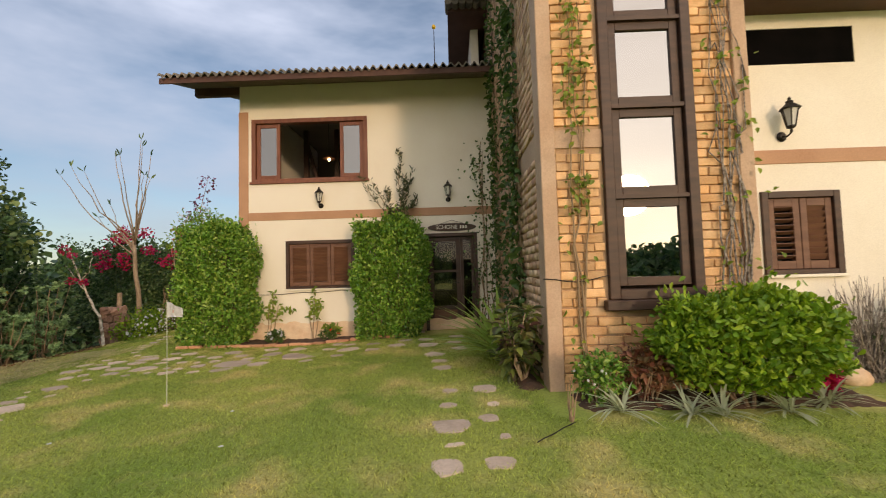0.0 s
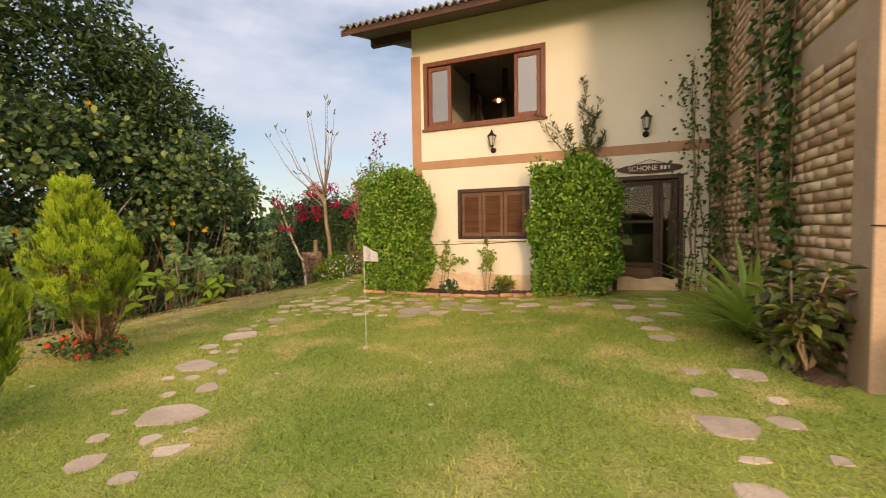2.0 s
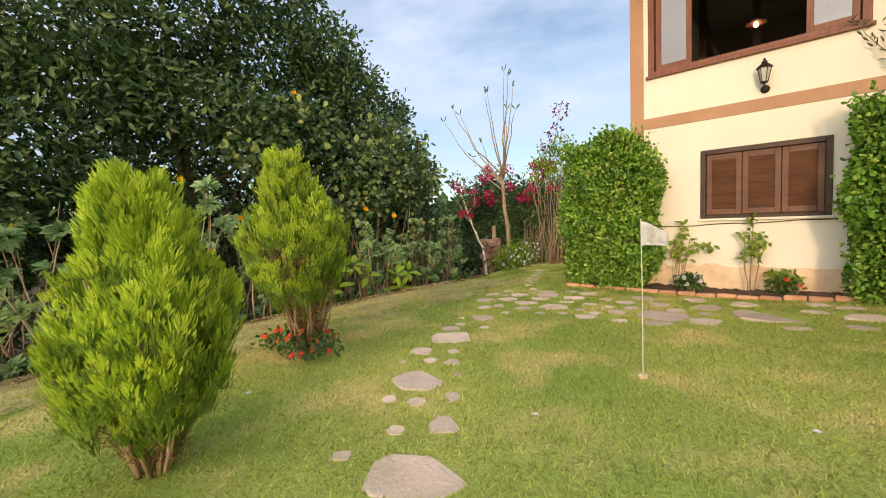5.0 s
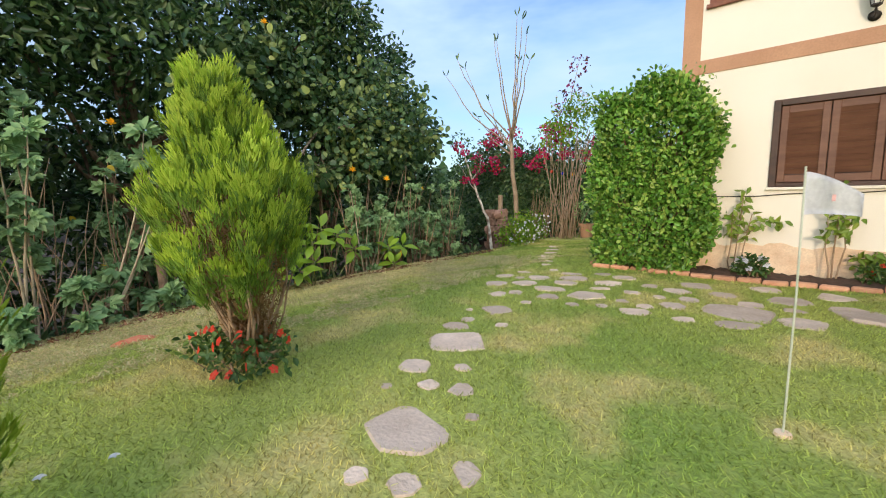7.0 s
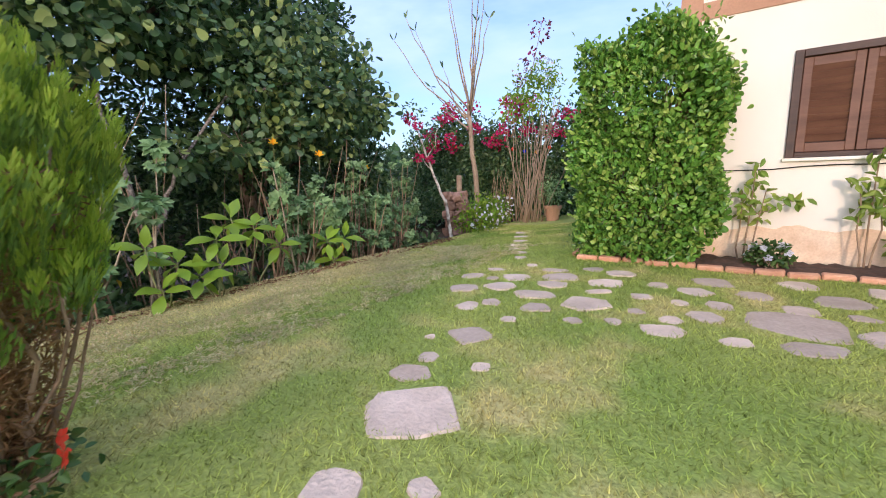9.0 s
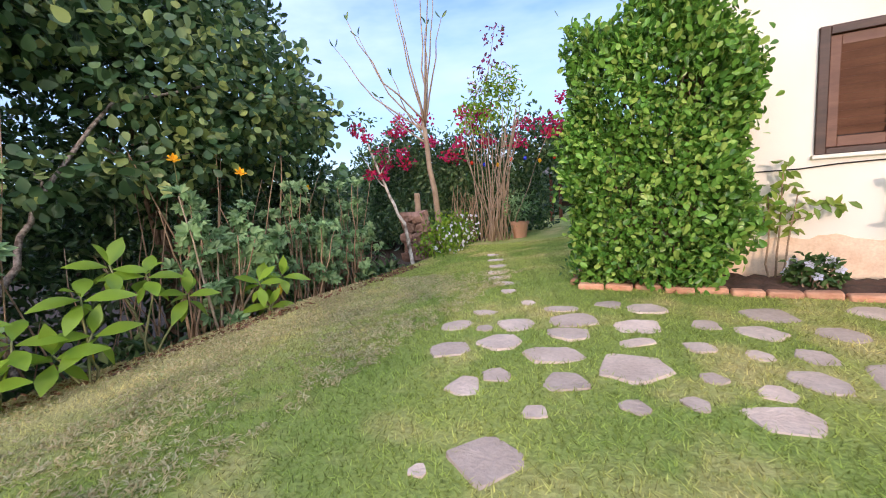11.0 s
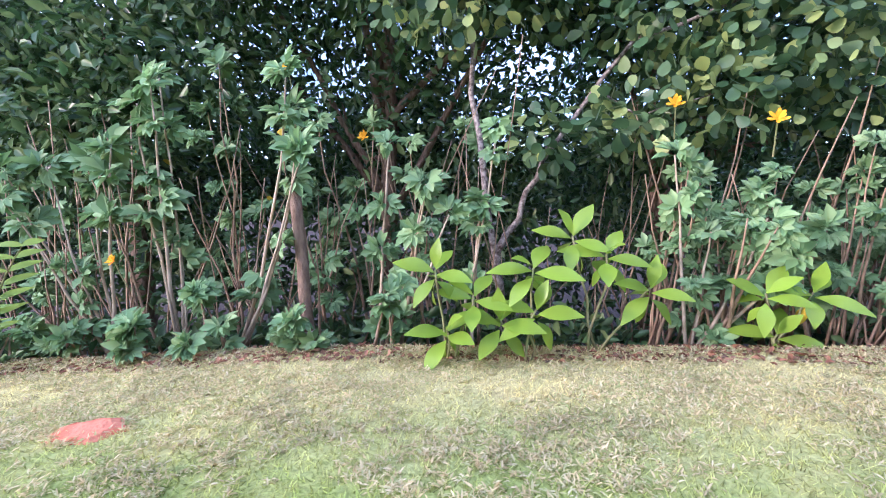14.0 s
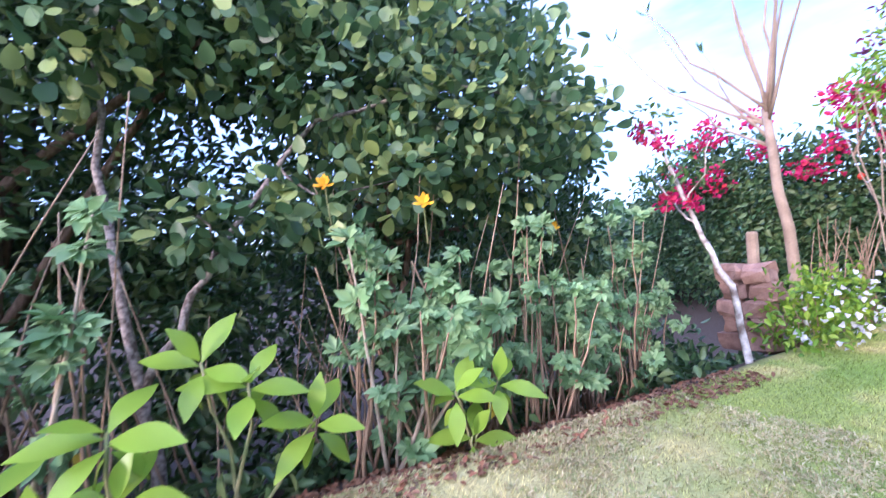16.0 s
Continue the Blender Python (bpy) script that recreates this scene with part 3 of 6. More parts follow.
def shutter_window(name, at, w, h, leaves, label, open_slats=False):
    """Frame and leaves of louvred shutters, flush in the wall."""
    t = thing(name, at, label, "window", kind="structure")
    part("window_frame", boxes((0, 0.07, -0.03, 0.1, 0, h), (w - 0.07, w, -0.03, 0.1, 0, h), (0.07, w - 0.07, -0.03, 0.1, h - 0.07, h), (0.07, w - 0.07, -0.03, 0.1, 0, 0.05), bevel=0.005), WOOD_DARK, t)
    lw = (w - 0.14) / leaves
    for i in range(leaves):
        a = 0.07 + i * lw + 0.004
        b = a + lw - 0.008
        lf = part("shutter", boxes((a, a + 0.07, 0.0, 0.045, 0.055, h - 0.075), (b - 0.07, b, 0.0, 0.045, 0.055, h - 0.075), (a + 0.07, b - 0.07, 0.0, 0.045, 0.055, 0.14), (a + 0.07, b - 0.07, 0.0, 0.045, h - 0.16, h - 0.075), bevel=0.004), SHUTTER, t)
        n = int((h - 0.30) / 0.062)
        step = (h - 0.30) / n
        bm = bmesh.new()
        box(bm, a + 0.068, b - 0.068, -0.004, 0.004, -0.034, 0.034)
        bmesh.ops.rotate(bm, verts=bm.verts, cent=(0, 0, 0), matrix=Matrix.Rotation(radians(62 if open_slats and i == 0 else 28), 3, "X"))
        me = bpy.data.meshes.new("slat")
        bm.to_mesh(me)
        bm.free()
        me.materials.append(SHUTTER)
        for k in range(n):
            s = new("slat", me)
            s.parent, s.location = lf, (0, 0.022, 0.15 + (k + 0.5) * step)
    part("window_sill", boxes((-0.02, w + 0.02, -0.05, 0.0, -0.035, -0.002), bevel=0.005), PLASTER, t)
    return t


shutter_window("window_2", (LW[0], WA, LW[2]), LW[1] - LW[0], LW[3] - LW[2], 3, "dark brown wooden window with three closed louvred shutters")
# added dark sheet in place of the room's shade between the slats
tagged(part("shutter_backing", boxes((LW[0], LW[1], WA + 0.12, WA + 0.14, LW[2], LW[3])), ROOM), "added dark sheet behind the shutters, standing for the unlit room", "blind", kind="structure")

# entrance: fixed glazing and a door leaf
door = thing("door_1", (0, WA, 0), "dark wooden entrance door with tall glass panes", "door", kind="structure")
x0, x1, z0, z1 = DR
part("door_frame", boxes((x0, x0 + 0.07, -0.03, 0.16, z0, z1), (x1 - 0.07, x1, -0.03, 0.16, z0, z1), (x0 + 0.07, x1 - 0.07, -0.03, 0.16, z1 - 0.07, z1), bevel=0.005), WOOD_DARK, door)
leaf = sash(door, x0 + 0.08, x0 + 0.74, z0 + 0.02, z1 - 0.08, 0.06, 0.05, 0.09, WOOD_DARK, DOOR_GLASS, "door_leaf")
part("bottom_panel", boxes((x0 + 0.165, x0 + 0.655, 0.07, 0.10, z0 + 0.11, z0 + 0.42), bevel=0.01), SHUTTER, leaf)
part("cross_rail", boxes((x0 + 0.165, x0 + 0.655, 0.06, 0.11, z0 + 0.42, z0 + 0.50), (x0 + 0.165, x0 + 0.655, 0.06, 0.11, z0 + 1.2, z0 + 1.25)), WOOD_DARK, leaf)
bm = bmesh.new()
tube(bm, [(x0 + 0.70, 0.06, 1.08), (x0 + 0.70, 0.0, 1.08), (x0 + 0.60, 0.0, 1.08)], 0.012, 0.010)
part("door_handle", bm, IRON, leaf, "black iron lever handle")
sash(door, x0 + 0.745, x1 - 0.075, z0 + 0.02, z1 - 0.08, 0.06, 0.05, 0.06, WOOD_DARK, DOOR_GLASS, "side_light")
tagged(part("doorstep", boxes((-0.55, 0.85, WA - 0.30, WA + 0.05, -0.1, 0.10), bevel=0.015), STONE), "worn stone doorstep", "step", kind="structure")

# tower
TX0, TX1, TY = 1.06, 3.16, 4.0
TW = (1.68, 2.60)
tagged(part("wall_tower_side", boxes((TX0 + 0.02, TX0 + 0.25, TY + 0.2, 12, -0.4, 7.2)), MORTAR), "shaded brick side of the stair tower", "wall", kind="structure")
tower_front = wall_with_holes("wall_tower_front", TX0 + 0.14, TX1 - 0.14, TY + 0.03, TY + 0.25, -0.4, 7.2, [(TW[0], TW[1], 1.0, 6.4)], MORTAR, "sandy brick front of the stair tower")
for nm, a, b in (("pilaster_1", TX0, TX0 + 0.15), ("pilaster_2", TX1 - 0.15, TX1)):
    tagged(part(nm, boxes((a, b, TY - 0.01, TY + 0.26, -0.3, 7.2), bevel=0.008), PILASTER), "brown painted concrete corner of the tower", "pilaster", kind="structure")
tagged(part("tower_beam", boxes((TX0 + 0.15, TW[0], TY + 0.006, TY + 0.03, 2.52, 2.70), (TX0 + 0.006, TX0 + 0.02, TY + 0.25, 8.54, 2.48, 2.74)), PILASTER), "concrete beam showing between the bricks", "beam", kind="structure")
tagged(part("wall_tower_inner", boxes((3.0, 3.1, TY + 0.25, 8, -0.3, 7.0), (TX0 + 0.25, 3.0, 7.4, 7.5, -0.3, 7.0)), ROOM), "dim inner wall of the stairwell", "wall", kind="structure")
tagged(part("roof_tower", boxes((0.3, 4.0, 3.3, 12.6, 7.2, 7.35)), EAVE_WOOD), "dark boarded roof underside over the tower", "roof", kind="structure")

tw = thing("window_3", (0, TY, 0), "tall dark-framed stair window with four mirrored panes", "window", kind="structure")
part("window_frame", boxes((TW[0], TW[0] + 0.10, -0.03, 0.16, 1.0, 6.4), (TW[1] - 0.10, TW[1], -0.03, 0.16, 1.0, 6.4), (TW[0] + 0.1, TW[1] - 0.1, -0.03, 0.16, 1.0, 1.10), bevel=0.006), WOOD_DARK, tw)
zs = [1.10, 2.0, 2.91, 3.81, 4.7, 5.6, 6.4]
for a, b in zip(zs, zs[1:]):
    sash(tw, TW[0] + 0.105, TW[1] - 0.105, a + 0.03, b - 0.01, 0.02, 0.06, 0.085, WOOD_DARK, MIRROR)
    part("transom", boxes((TW[0] + 0.1, TW[1] - 0.1, -0.02, 0.14, b - 0.01, b + 0.03)), WOOD_DARK, tw)
part("window_sill", boxes((TW[0] - 0.06, TW[1] + 0.03, -0.10, 0.0, 0.90, 0.998), bevel=0.008), WOOD_DARK, tw)

# wing beyond the tower
WB = 4.36
wall_with_holes("wall_east", TX1 - 0.01, 10.0, WB, WB + 0.22, -0.4, 6.0, [(3.45, 4.27, 1.19, 2.07), (3.40, 4.56, 3.46, 3.86)], PLASTER, "white plastered wall beyond the tower")
tagged(part("trim_band_east", boxes((TX1 + 0.001, 10.0, WB - 0.012, WB + 0.01, 2.37, 2.52), bevel=0.004), TERRA), "terracotta painted band across the white wall", "band", kind="structure")
# flat black sheet fills the opening in place of its shade
tagged(part("window_void", boxes((3.405, 4.555, WB + 0.004, WB + 0.04, 3.465, 3.855)), BLACK), "flat black sheet standing for the unlit high opening", "window", kind="structure")
shutter_window("window_4", (3.45, WB, 1.19), 0.82, 0.88, 2, "brown wooden window with one louvre tilted open", True)
# black sheet in the iron colour gives the shade behind the slats
tagged(part("shutter_backing_east", boxes((3.45, 4.27, WB + 0.13, WB + 0.15, 1.19, 2.07)), IRON), "black sheet standing for the dark inside of the shuttered window", "blind", kind="structure")
tagged(part("wall_end", boxes((9.8, 10.0, WB + 0.22, 16, -0.4, 6.0)), PLASTER), "plain plastered end wall", "wall", kind="structure")
tagged(part("roof_east", boxes((TX1, 10.6, WB - 0.50, 16.4, 4.02, 4.14)), EAVE_WOOD), "dark wooden eave over the white wall", "roof", kind="structure")

# wing roof: sloping slab, fascia, rafters and tile ends
EY, EZ = 7.6, 5.15
sl = 0.30
def roof_z(y):
    return EZ + (y - EY) * sl
bm = bmesh.new()
vs = [bm.verts.new(p) for p in ((-5.4, EY, EZ), (1.06, EY, EZ), (1.06, 12.4, roof_z(12.4)), (-5.4, 12.4, roof_z(12.4)))]
f = bm.faces.new(vs)
r = bmesh.ops.extrude_face_region(bm, geom=[f])
bmesh.ops.translate(bm, verts=[g for g in r["geom"] if isinstance(g, bmesh.types.BMVert)], vec=(0, 0, 0.05))
bmesh.ops.recalc_face_normals(bm, faces=bm.faces)
roof = tagged(part("roof_wing", bm, SOFFIT), "low tiled roof with a deep boarded eave", "roof", kind="structure")
part("fascia", boxes((-5.42, 1.055, EY - 0.03, EY, EZ - 0.06, EZ + 0.05)), EAVE_WOOD, roof, "dark red-brown fascia board")
bm = bmesh.new()
for y in (WA + 0.02,):
    box(bm, -5.35, -4.36, y, y + 0.12, roof_z(y) - 0.17, roof_z(y) - 0.003)
part("purlin_ends", bm, EAVE_WOOD, roof)
def tile_row():
    n, w = 44, 6.5 / 44
    bm = bmesh.new()
    for i in range(n):
        x = -5.42 + i * w
        pts = [(x + w * k / 6, 0.042 * math.sin(math.pi * 2 * k / 6) + 0.036) for k in range(7)]
        for j in range(12):
            ya, yb = EY - 0.08 + j * 0.4, EY - 0.08 + j * 0.4 + 0.43
            za, zb = roof_z(ya) + 0.055 + 0.02, roof_z(yb) + 0.055
            jit = rng.normal(0, 0.006)
            lo = [bm.verts.new((px, ya + jit, za + pz + jit)) for px, pz in pts]
            hi = [bm.verts.new((px, yb, zb + pz)) for px, pz in pts]
            un = [bm.verts.new((px, ya + jit, za + pz + jit - 0.035)) for px, pz in pts]
            for k in range(6):
                bm.faces.new((lo[k], lo[k + 1], hi[k + 1], hi[k]))
                bm.faces.new((un[k], un[k + 1], lo[k + 1], lo[k]))
    return bm
tiles = part("tiles", tile_row(), TILE, roof, "grey weathered clay pantiles")
tagged(tiles, kind="stuff")

# upper block behind with its own eave
tagged(part("wall_upper_block", boxes((0.72, 0.9, 9.3, 13, 5.0, 7.2)), PLASTER), "cream wall of the higher block", "wall", kind="structure")

# ---------- flagstones ----------
def flagstone(x, y, w, d, ang):
    """A flat slab with an irregular many-cornered rim, flush with the turf."""
    m = int(rng.integers(6, 9))
    corners = []
    for k in range(m):
        a = 2 * math.pi * (k + 0.28 * rng.normal()) / m
        c, s = math.cos(a), math.sin(a)
        r = (abs(c) ** 3 + abs(s) ** 3) ** (-1 / 3) * rng.uniform(0.84, 1.06)
        corners.append((a, Vector((c * r * w / 2, s * r * d / 2))))
    pts = [q for _, q in sorted(corners, key=lambda e: e[0])]
    rim = []
    for k in range(m):
        a, b, c = pts[k - 1], pts[k], pts[(k + 1) % m]
        rim += [b.lerp(a, 0.22), b.lerp((a + c) / 2, 0.07), b.lerp(c, 0.22)]
    bm = bmesh.new()
    n = len(rim)
    tilt_x, tilt_y = rng.normal(0, 0.02, 2)
    top = [bm.verts.new((q.x * 0.94, q.y * 0.94, 0.011 + q.x * tilt_x + q.y * tilt_y)) for q in rim]
    bot = [bm.verts.new((q.x * (1 + 0.02 * rng.normal()), q.y * (1 + 0.02 * rng.normal()), 0.002)) for q in rim]
    base = [bm.verts.new((q.x, q.y, -0.05)) for q in rim]
    bm.faces.new(top)
    for k in range(n):
        j = (k + 1) % n
        bm.faces.new((bot[k], bot[j], top[j], top[k]))
        bm.faces.new((base[k], base[j], bot[j], bot[k]))
    ob = part("flagstone", bm, STONE)
    ob.matrix_world = pose(x, y, gz(x, y) - 0.004, 0, 0, ang)
    return tagged(ob, "irregular grey-pink flagstone sunk in the lawn", "stone", "stepping stones")


STONES_FORK = [(-5.61, 6.05, 0.28, 0.28, 29), (-5.78, 6.49, 0.26, 0.23, 25), (-5.55, 6.47, 0.14, 0.15, 29), (-5.69, 6.81, 0.23, 0.15, 25), (-5.37, 6.6, 0.29, 0.27, 29), (-5.36, 6.26, 0.32, 0.33, 30),
               (-5.15, 7.04, 0.29, 0.17, 28), (-5.02, 6.8, 0.37, 0.32, 29), (-4.98, 6.53, 0.31, 0.28, 29), (-4.97, 6.17, 0.4, 0.26, 30), (-4.84, 7.25, 0.24, 0.23, 28), (-4.57, 7.23, 0.29, 0.29, 28),
               (-4.59, 6.8, 0.34, 0.25, 29), (-4.56, 6.49, 0.23, 0.19, 30), (-4.57, 6.14, 0.39, 0.4, 31), (-4.86, 5.87, 0.25, 0.25, 31), (-5.31, 5.65, 0.22, 0.23, 31), (-5.2, 5.81, 0.18, 0.17, 31)]
STONES_STRIP = [(-5.75, 7.51, 0.17, 0.17, 22), (-5.45, 7.15, 0.14, 0.15, 27), (-4.74, 4.32, 0.47, 0.49, 33), (-4.96, 4.56, 0.26, 0.18, 30), (-5.01, 4.77, 0.13, 0.14, 29), (-4.7, 4.81, 0.11, 0.11, 29),
                (-5.18, 5.01, 0.08, 0.08, 28), (-4.99, 5.16, 0.32, 0.33, 28), (-4.91, 5.54, 0.13, 0.12, 28), (-4.29, 5.84, 0.14, 0.15, 28), (-4.52, 5.72, 0.13, 0.14, 28), (-4.21, 6.13, 0.13, 0.14, 27),
                (-4.25, 6.54, 0.18, 0.18, 26), (-4.21, 6.97, 0.2, 0.2, 25), (-4.0, 5.82, 0.3, 0.23, 28), (-3.98, 6.06, 0.17, 0.16, 28), (-3.98, 6.51, 0.14, 0.15, 27), (-3.93, 6.91, 0.3, 0.31, 26)]
STONES_PATH = [(-3.82, 7.31, 0.34, 0.35, 25), (-3.8, 6.25, 0.26, 0.27, 27), (-3.74, 6.58, 0.21, 0.22, 27), (-3.52, 7.01, 0.26, 0.27, 26), (-3.32, 6.35, 0.65, 0.63, 27), (-3.27, 5.94, 0.35, 0.24, 29),
               (-3.62, 5.83, 0.19, 0.15, 28), (-3.28, 6.72, 0.25, 0.25, 27), (-3.02, 7.08, 0.36, 0.37, 25), (-3.23, 7.55, 0.31, 0.32, 25), (-4.18, 3.29, 0.45, 0.41, 41), (-4.09, 2.95, 0.11, 0.11, 41),
               (-3.92, 3.04, 0.14, 0.14, 41), (-3.78, 3.24, 0.14, 0.15, 41), (-4.01, 3.56, 0.07, 0.07, 41), (-4.23, 3.74, 0.15, 0.16, 40), (-4.4, 3.66, 0.13, 0.14, 40), (-4.57, 3.5, 0.07, 0.07, 40)]
STONES_NEAR = [(-4.65, 3.8, 0.24, 0.23, 40), (-4.4, 3.97, 0.13, 0.13, 40), (-3.36, 2.49, 0.54, 0.41, 34), (-3.77, 2.37, 0.11, 0.11, 34), (-3.48, 2.08, 0.13, 0.14, 35), (-3.22, 1.87, 0.21, 0.22, 36),
               (-3.14, 2.18, 0.15, 0.15, 35), (-2.89, 2.14, 0.23, 0.17, 34), (-3.02, 2.36, 0.09, 0.09, 33), (-2.85, 1.85, 0.15, 0.13, 35), (-3.58, 2.93, 0.22, 0.23, 33), (-3.75, 2.71, 0.12, 0.12, 33),
               (-2.89, 6.29, 0.36, 0.37, 21), (-2.35, 6.74, 0.74, 0.53, 13), (-1.99, 7.61, 0.28, 0.28, 5), (-1.64, 6.98, 0.44, 0.4, 7), (-2.68, 7.46, 0.39, 0.4, 13), (-0.83, 7.0, 0.32, 0.33, 8)]
STONES_EAST = [(0.11, 3.2, 0.34, 0.35, 10), (0.41, 3.33, 0.18, 0.18, 12), (0.09, 2.53, 0.24, 0.25, 11), (0.42, 2.56, 0.22, 0.19, 13), (0.5, 2.96, 0.11, 0.11, 13), (0.13, 2.85, 0.17, 0.08, 11),
               (0.09, 4.1, 0.18, 0.16, 8), (0.44, 4.13, 0.26, 0.27, 11), (0.08, 3.67, 0.18, 0.16, 9), (0.48, 3.66, 0.13, 0.14, 12), (-0.0, 5.08, 0.29, 0.29, 5), (-0.27, 6.85, 0.41, 0.42, -3),
               (-0.13, 6.02, 0.35, 0.36, 1), (-5.93, 7.85, 0.26, 0.22, 18), (-6.1, 8.15, 0.3, 0.2, 15), (-6.22, 8.5, 0.34, 0.26, 12), (-6.42, 8.95, 0.32, 0.24, 8), (-6.66, 9.5, 0.34, 0.26, 2)]
STONES_DOOR = [(-6.95, 10.1, 0.32, 0.24, 0), (-2.62, 6.95, 0.3, 0.22, 14), (-2.95, 6.7, 0.2, 0.16, 20), (-2.0, 7.15, 0.36, 0.22, 9), (-1.75, 7.45, 0.28, 0.2, 6), (-1.3, 7.3, 0.34, 0.2, 4),
               (-1.2, 6.75, 0.3, 0.22, 7), (-2.15, 6.3, 0.24, 0.16, 12), (-1.7, 6.5, 0.3, 0.18, 8), (-0.75, 7.45, 0.3, 0.22, 5), (-0.35, 7.4, 0.36, 0.26, 0), (0.15, 7.0, 0.3, 0.3, 0),
               (0.2, 7.6, 0.34, 0.3, 5), (-0.05, 5.5, 0.26, 0.24, 6), (0.25, 6.4, 0.3, 0.26, 4)]
ALL_STONES = STONES_FORK + STONES_STRIP + STONES_PATH + STONES_NEAR + STONES_EAST + STONES_DOOR
for s in ALL_STONES:
    flagstone(*s)

# ---------- hedges and garden ----------
def hedge(x, y, hx, hy, h, label):
    t = thing("hedge", (x, y, gz(x, y)), label, "hedge", "clipped wall hedges")
    link("foliage", box_leaves("foliage", hx, hy, h, 2200, 0.064, 0.039), HEDGE_LEAF, t)
    for _ in range(40):
        a, b = rng.uniform(-0.8, 0.8), rng.uniform(-0.7, 0.7)
        bm = bmesh.new()
        tube(bm, bent((a * hx * 0.6, b * hy * 0.6, -0.03), (a * hx, b * hy, h * rng.uniform(0.5, 0.95)), 0.04), 0.014, 0.005, 4)
        part("stem", bm, BARK, t)
    # unclipped shoots along the top
    n = 26
    S = np.stack([rng.uniform(-0.9, 0.9, n) * hx, rng.uniform(-0.8, 0.8, n) * hy, np.full(n, h * 0.96)], 1)
    k = np.repeat(np.arange(n), 7)
    rise = np.tile(np.linspace(0.0, 1.0, 7), n)[:, None] * rng.uniform(0.06, 0.20, (n, 1))[k]
    P = S[k] + rise * (np.array((0, 0, 1.0)) + rng.normal(0, 0.25, (n, 3))[k])
    link("top_shoots", oval_mesh("top_shoots", P, rng.normal(0, 0.7, P.shape) + np.array((0, 0, 0.6)), rng.normal(0, 0.6, P.shape) + np.array((0, -0.3, 0.6)), 0.055, 0.03, 0.15), HEDGE_LEAF, t)["kind"] = "stuff"
    return t


hedge(-4.57, 8.12, 0.68, 0.40, 2.34, "clipped glossy green hedge block at the wing's corner")
hedge(-1.06, 8.08, 0.68, 0.40, 2.24, "clipped glossy green hedge block beside the entrance")


def cypress(x, y, h, r, bare, lean, label):
    """Upright fans of flat sprays on many stems; bare: the share of the height that has withered; lean: how far the top stands off."""
    t = thing("cypress", (x, y, gz(x, y)), label, "conifer", "golden cypresses")
    shape_z, shape_r = [0, bare * 0.6, bare + 0.12, 0.55, 0.72, 0.88, 1.0], [0.24, 0.46, 0.90, 1.0, 0.62, 0.38, 0.05]

    def leaned(P):
        return P + np.array((*lean, 0)) * (P[:, 2:] / h)

    for k in range(26):
        a, f = rng.uniform(0, 6.28), rng.uniform(0.3, 0.75)
        q = leaned(np.array([[r * 0.7 * math.cos(a), r * 0.7 * math.sin(a), h * f]]))[0]
        bm = bmesh.new()
        tube(bm, bent((0.07 * math.cos(a), 0.07 * math.sin(a), -0.03), q, 0.025), rng.uniform(0.007, 0.015), 0.005, 5)
        part("stem", bm, STEM, t, smooth=True)
    # fans gathered into lobes, with dark gaps between them
    lobes = 24
    la = np.arange(lobes) * 2.4 + rng.normal(0, 0.3, lobes)
    lz = np.linspace(bare + 0.05, 0.93, lobes) + rng.normal(0, 0.02, lobes)
    fans = 760
    own = rng.integers(0, lobes, fans)
    a = la[own] + rng.normal(0, 0.34, fans)
    zr = np.clip(lz[own] + rng.normal(0, 0.05, fans), bare * 0.7, 0.955)
    rad = np.interp(zr, shape_z, shape_r) * r * (0.55 + 0.45 * rng.random(fans) ** 0.4) * (0.86 + 0.28 * np.abs(np.sin(own * 2.1)))
    C = leaned(np.stack([rad * np.cos(a), rad * np.sin(a), zr * h - 0.05], 1))
    per = 84
    out = np.stack([np.cos(a), np.sin(a), np.zeros(fans)], 1)
    side = np.stack([-np.sin(a), np.cos(a), np.zeros(fans)], 1) * rng.choice([-1, 1], fans)[:, None] * 0.8 + out * 0.6
    side = unit(side + rng.normal(0, 0.2, (fans, 3)))
    up = unit(np.array((0, 0, 1.0)) + out * 0.28 + rng.normal(0, 0.10, (fans, 3)))
    k = rng.random((fans, per, 1)) ** 0.8
    s = rng.normal(0, 1, (fans, per, 1)) * 0.025 * np.sin(np.pi * np.clip(0.15 + k * 0.8, 0, 1)) * 1.15
    hgt = 0.17 * (0.65 + 0.7 * rng.random((fans, 1, 1)))
    P = C[:, None] + up[:, None] * k * hgt + side[:, None] * s + rng.normal(0, 0.003, (fans, per, 3))
    D = up[:, None] + side[:, None] * np.sign(s) * 0.30 + rng.normal(0, 0.08, (fans, per, 3))
    Nn = np.cross(up, side)[:, None] + rng.normal(0, 0.25, (fans, per, 3))
    P, D, Nn, kk = P.reshape(-1, 3), D.reshape(-1, 3), Nn.reshape(-1, 3), k.ravel()
    tip = (kk > 0.52) & (P[:, 2] > (bare + 0.05) * h)
    link("inner_spray", leaf_mesh("inner_spray", P[~tip], D[~tip], Nn[~tip], 0.042, 0.0070, 0.1, 0.0), CYPRESS_LEAF, t)
    link("tip_spray", leaf_mesh("tip_spray", P[tip], D[tip], Nn[tip], 0.040, 0.0070, 0.1, 0.0), CYPRESS_TIP, t, "bright golden-green tips")
    n = int(2200 + 12000 * bare)
    a = rng.uniform(0, 6.28, n)
    zr = 0.05 + (bare + 0.26) * rng.random(n)
    rad = r * (0.2 + 0.7 * rng.random(n)) * np.interp(zr, shape_z, shape_r)
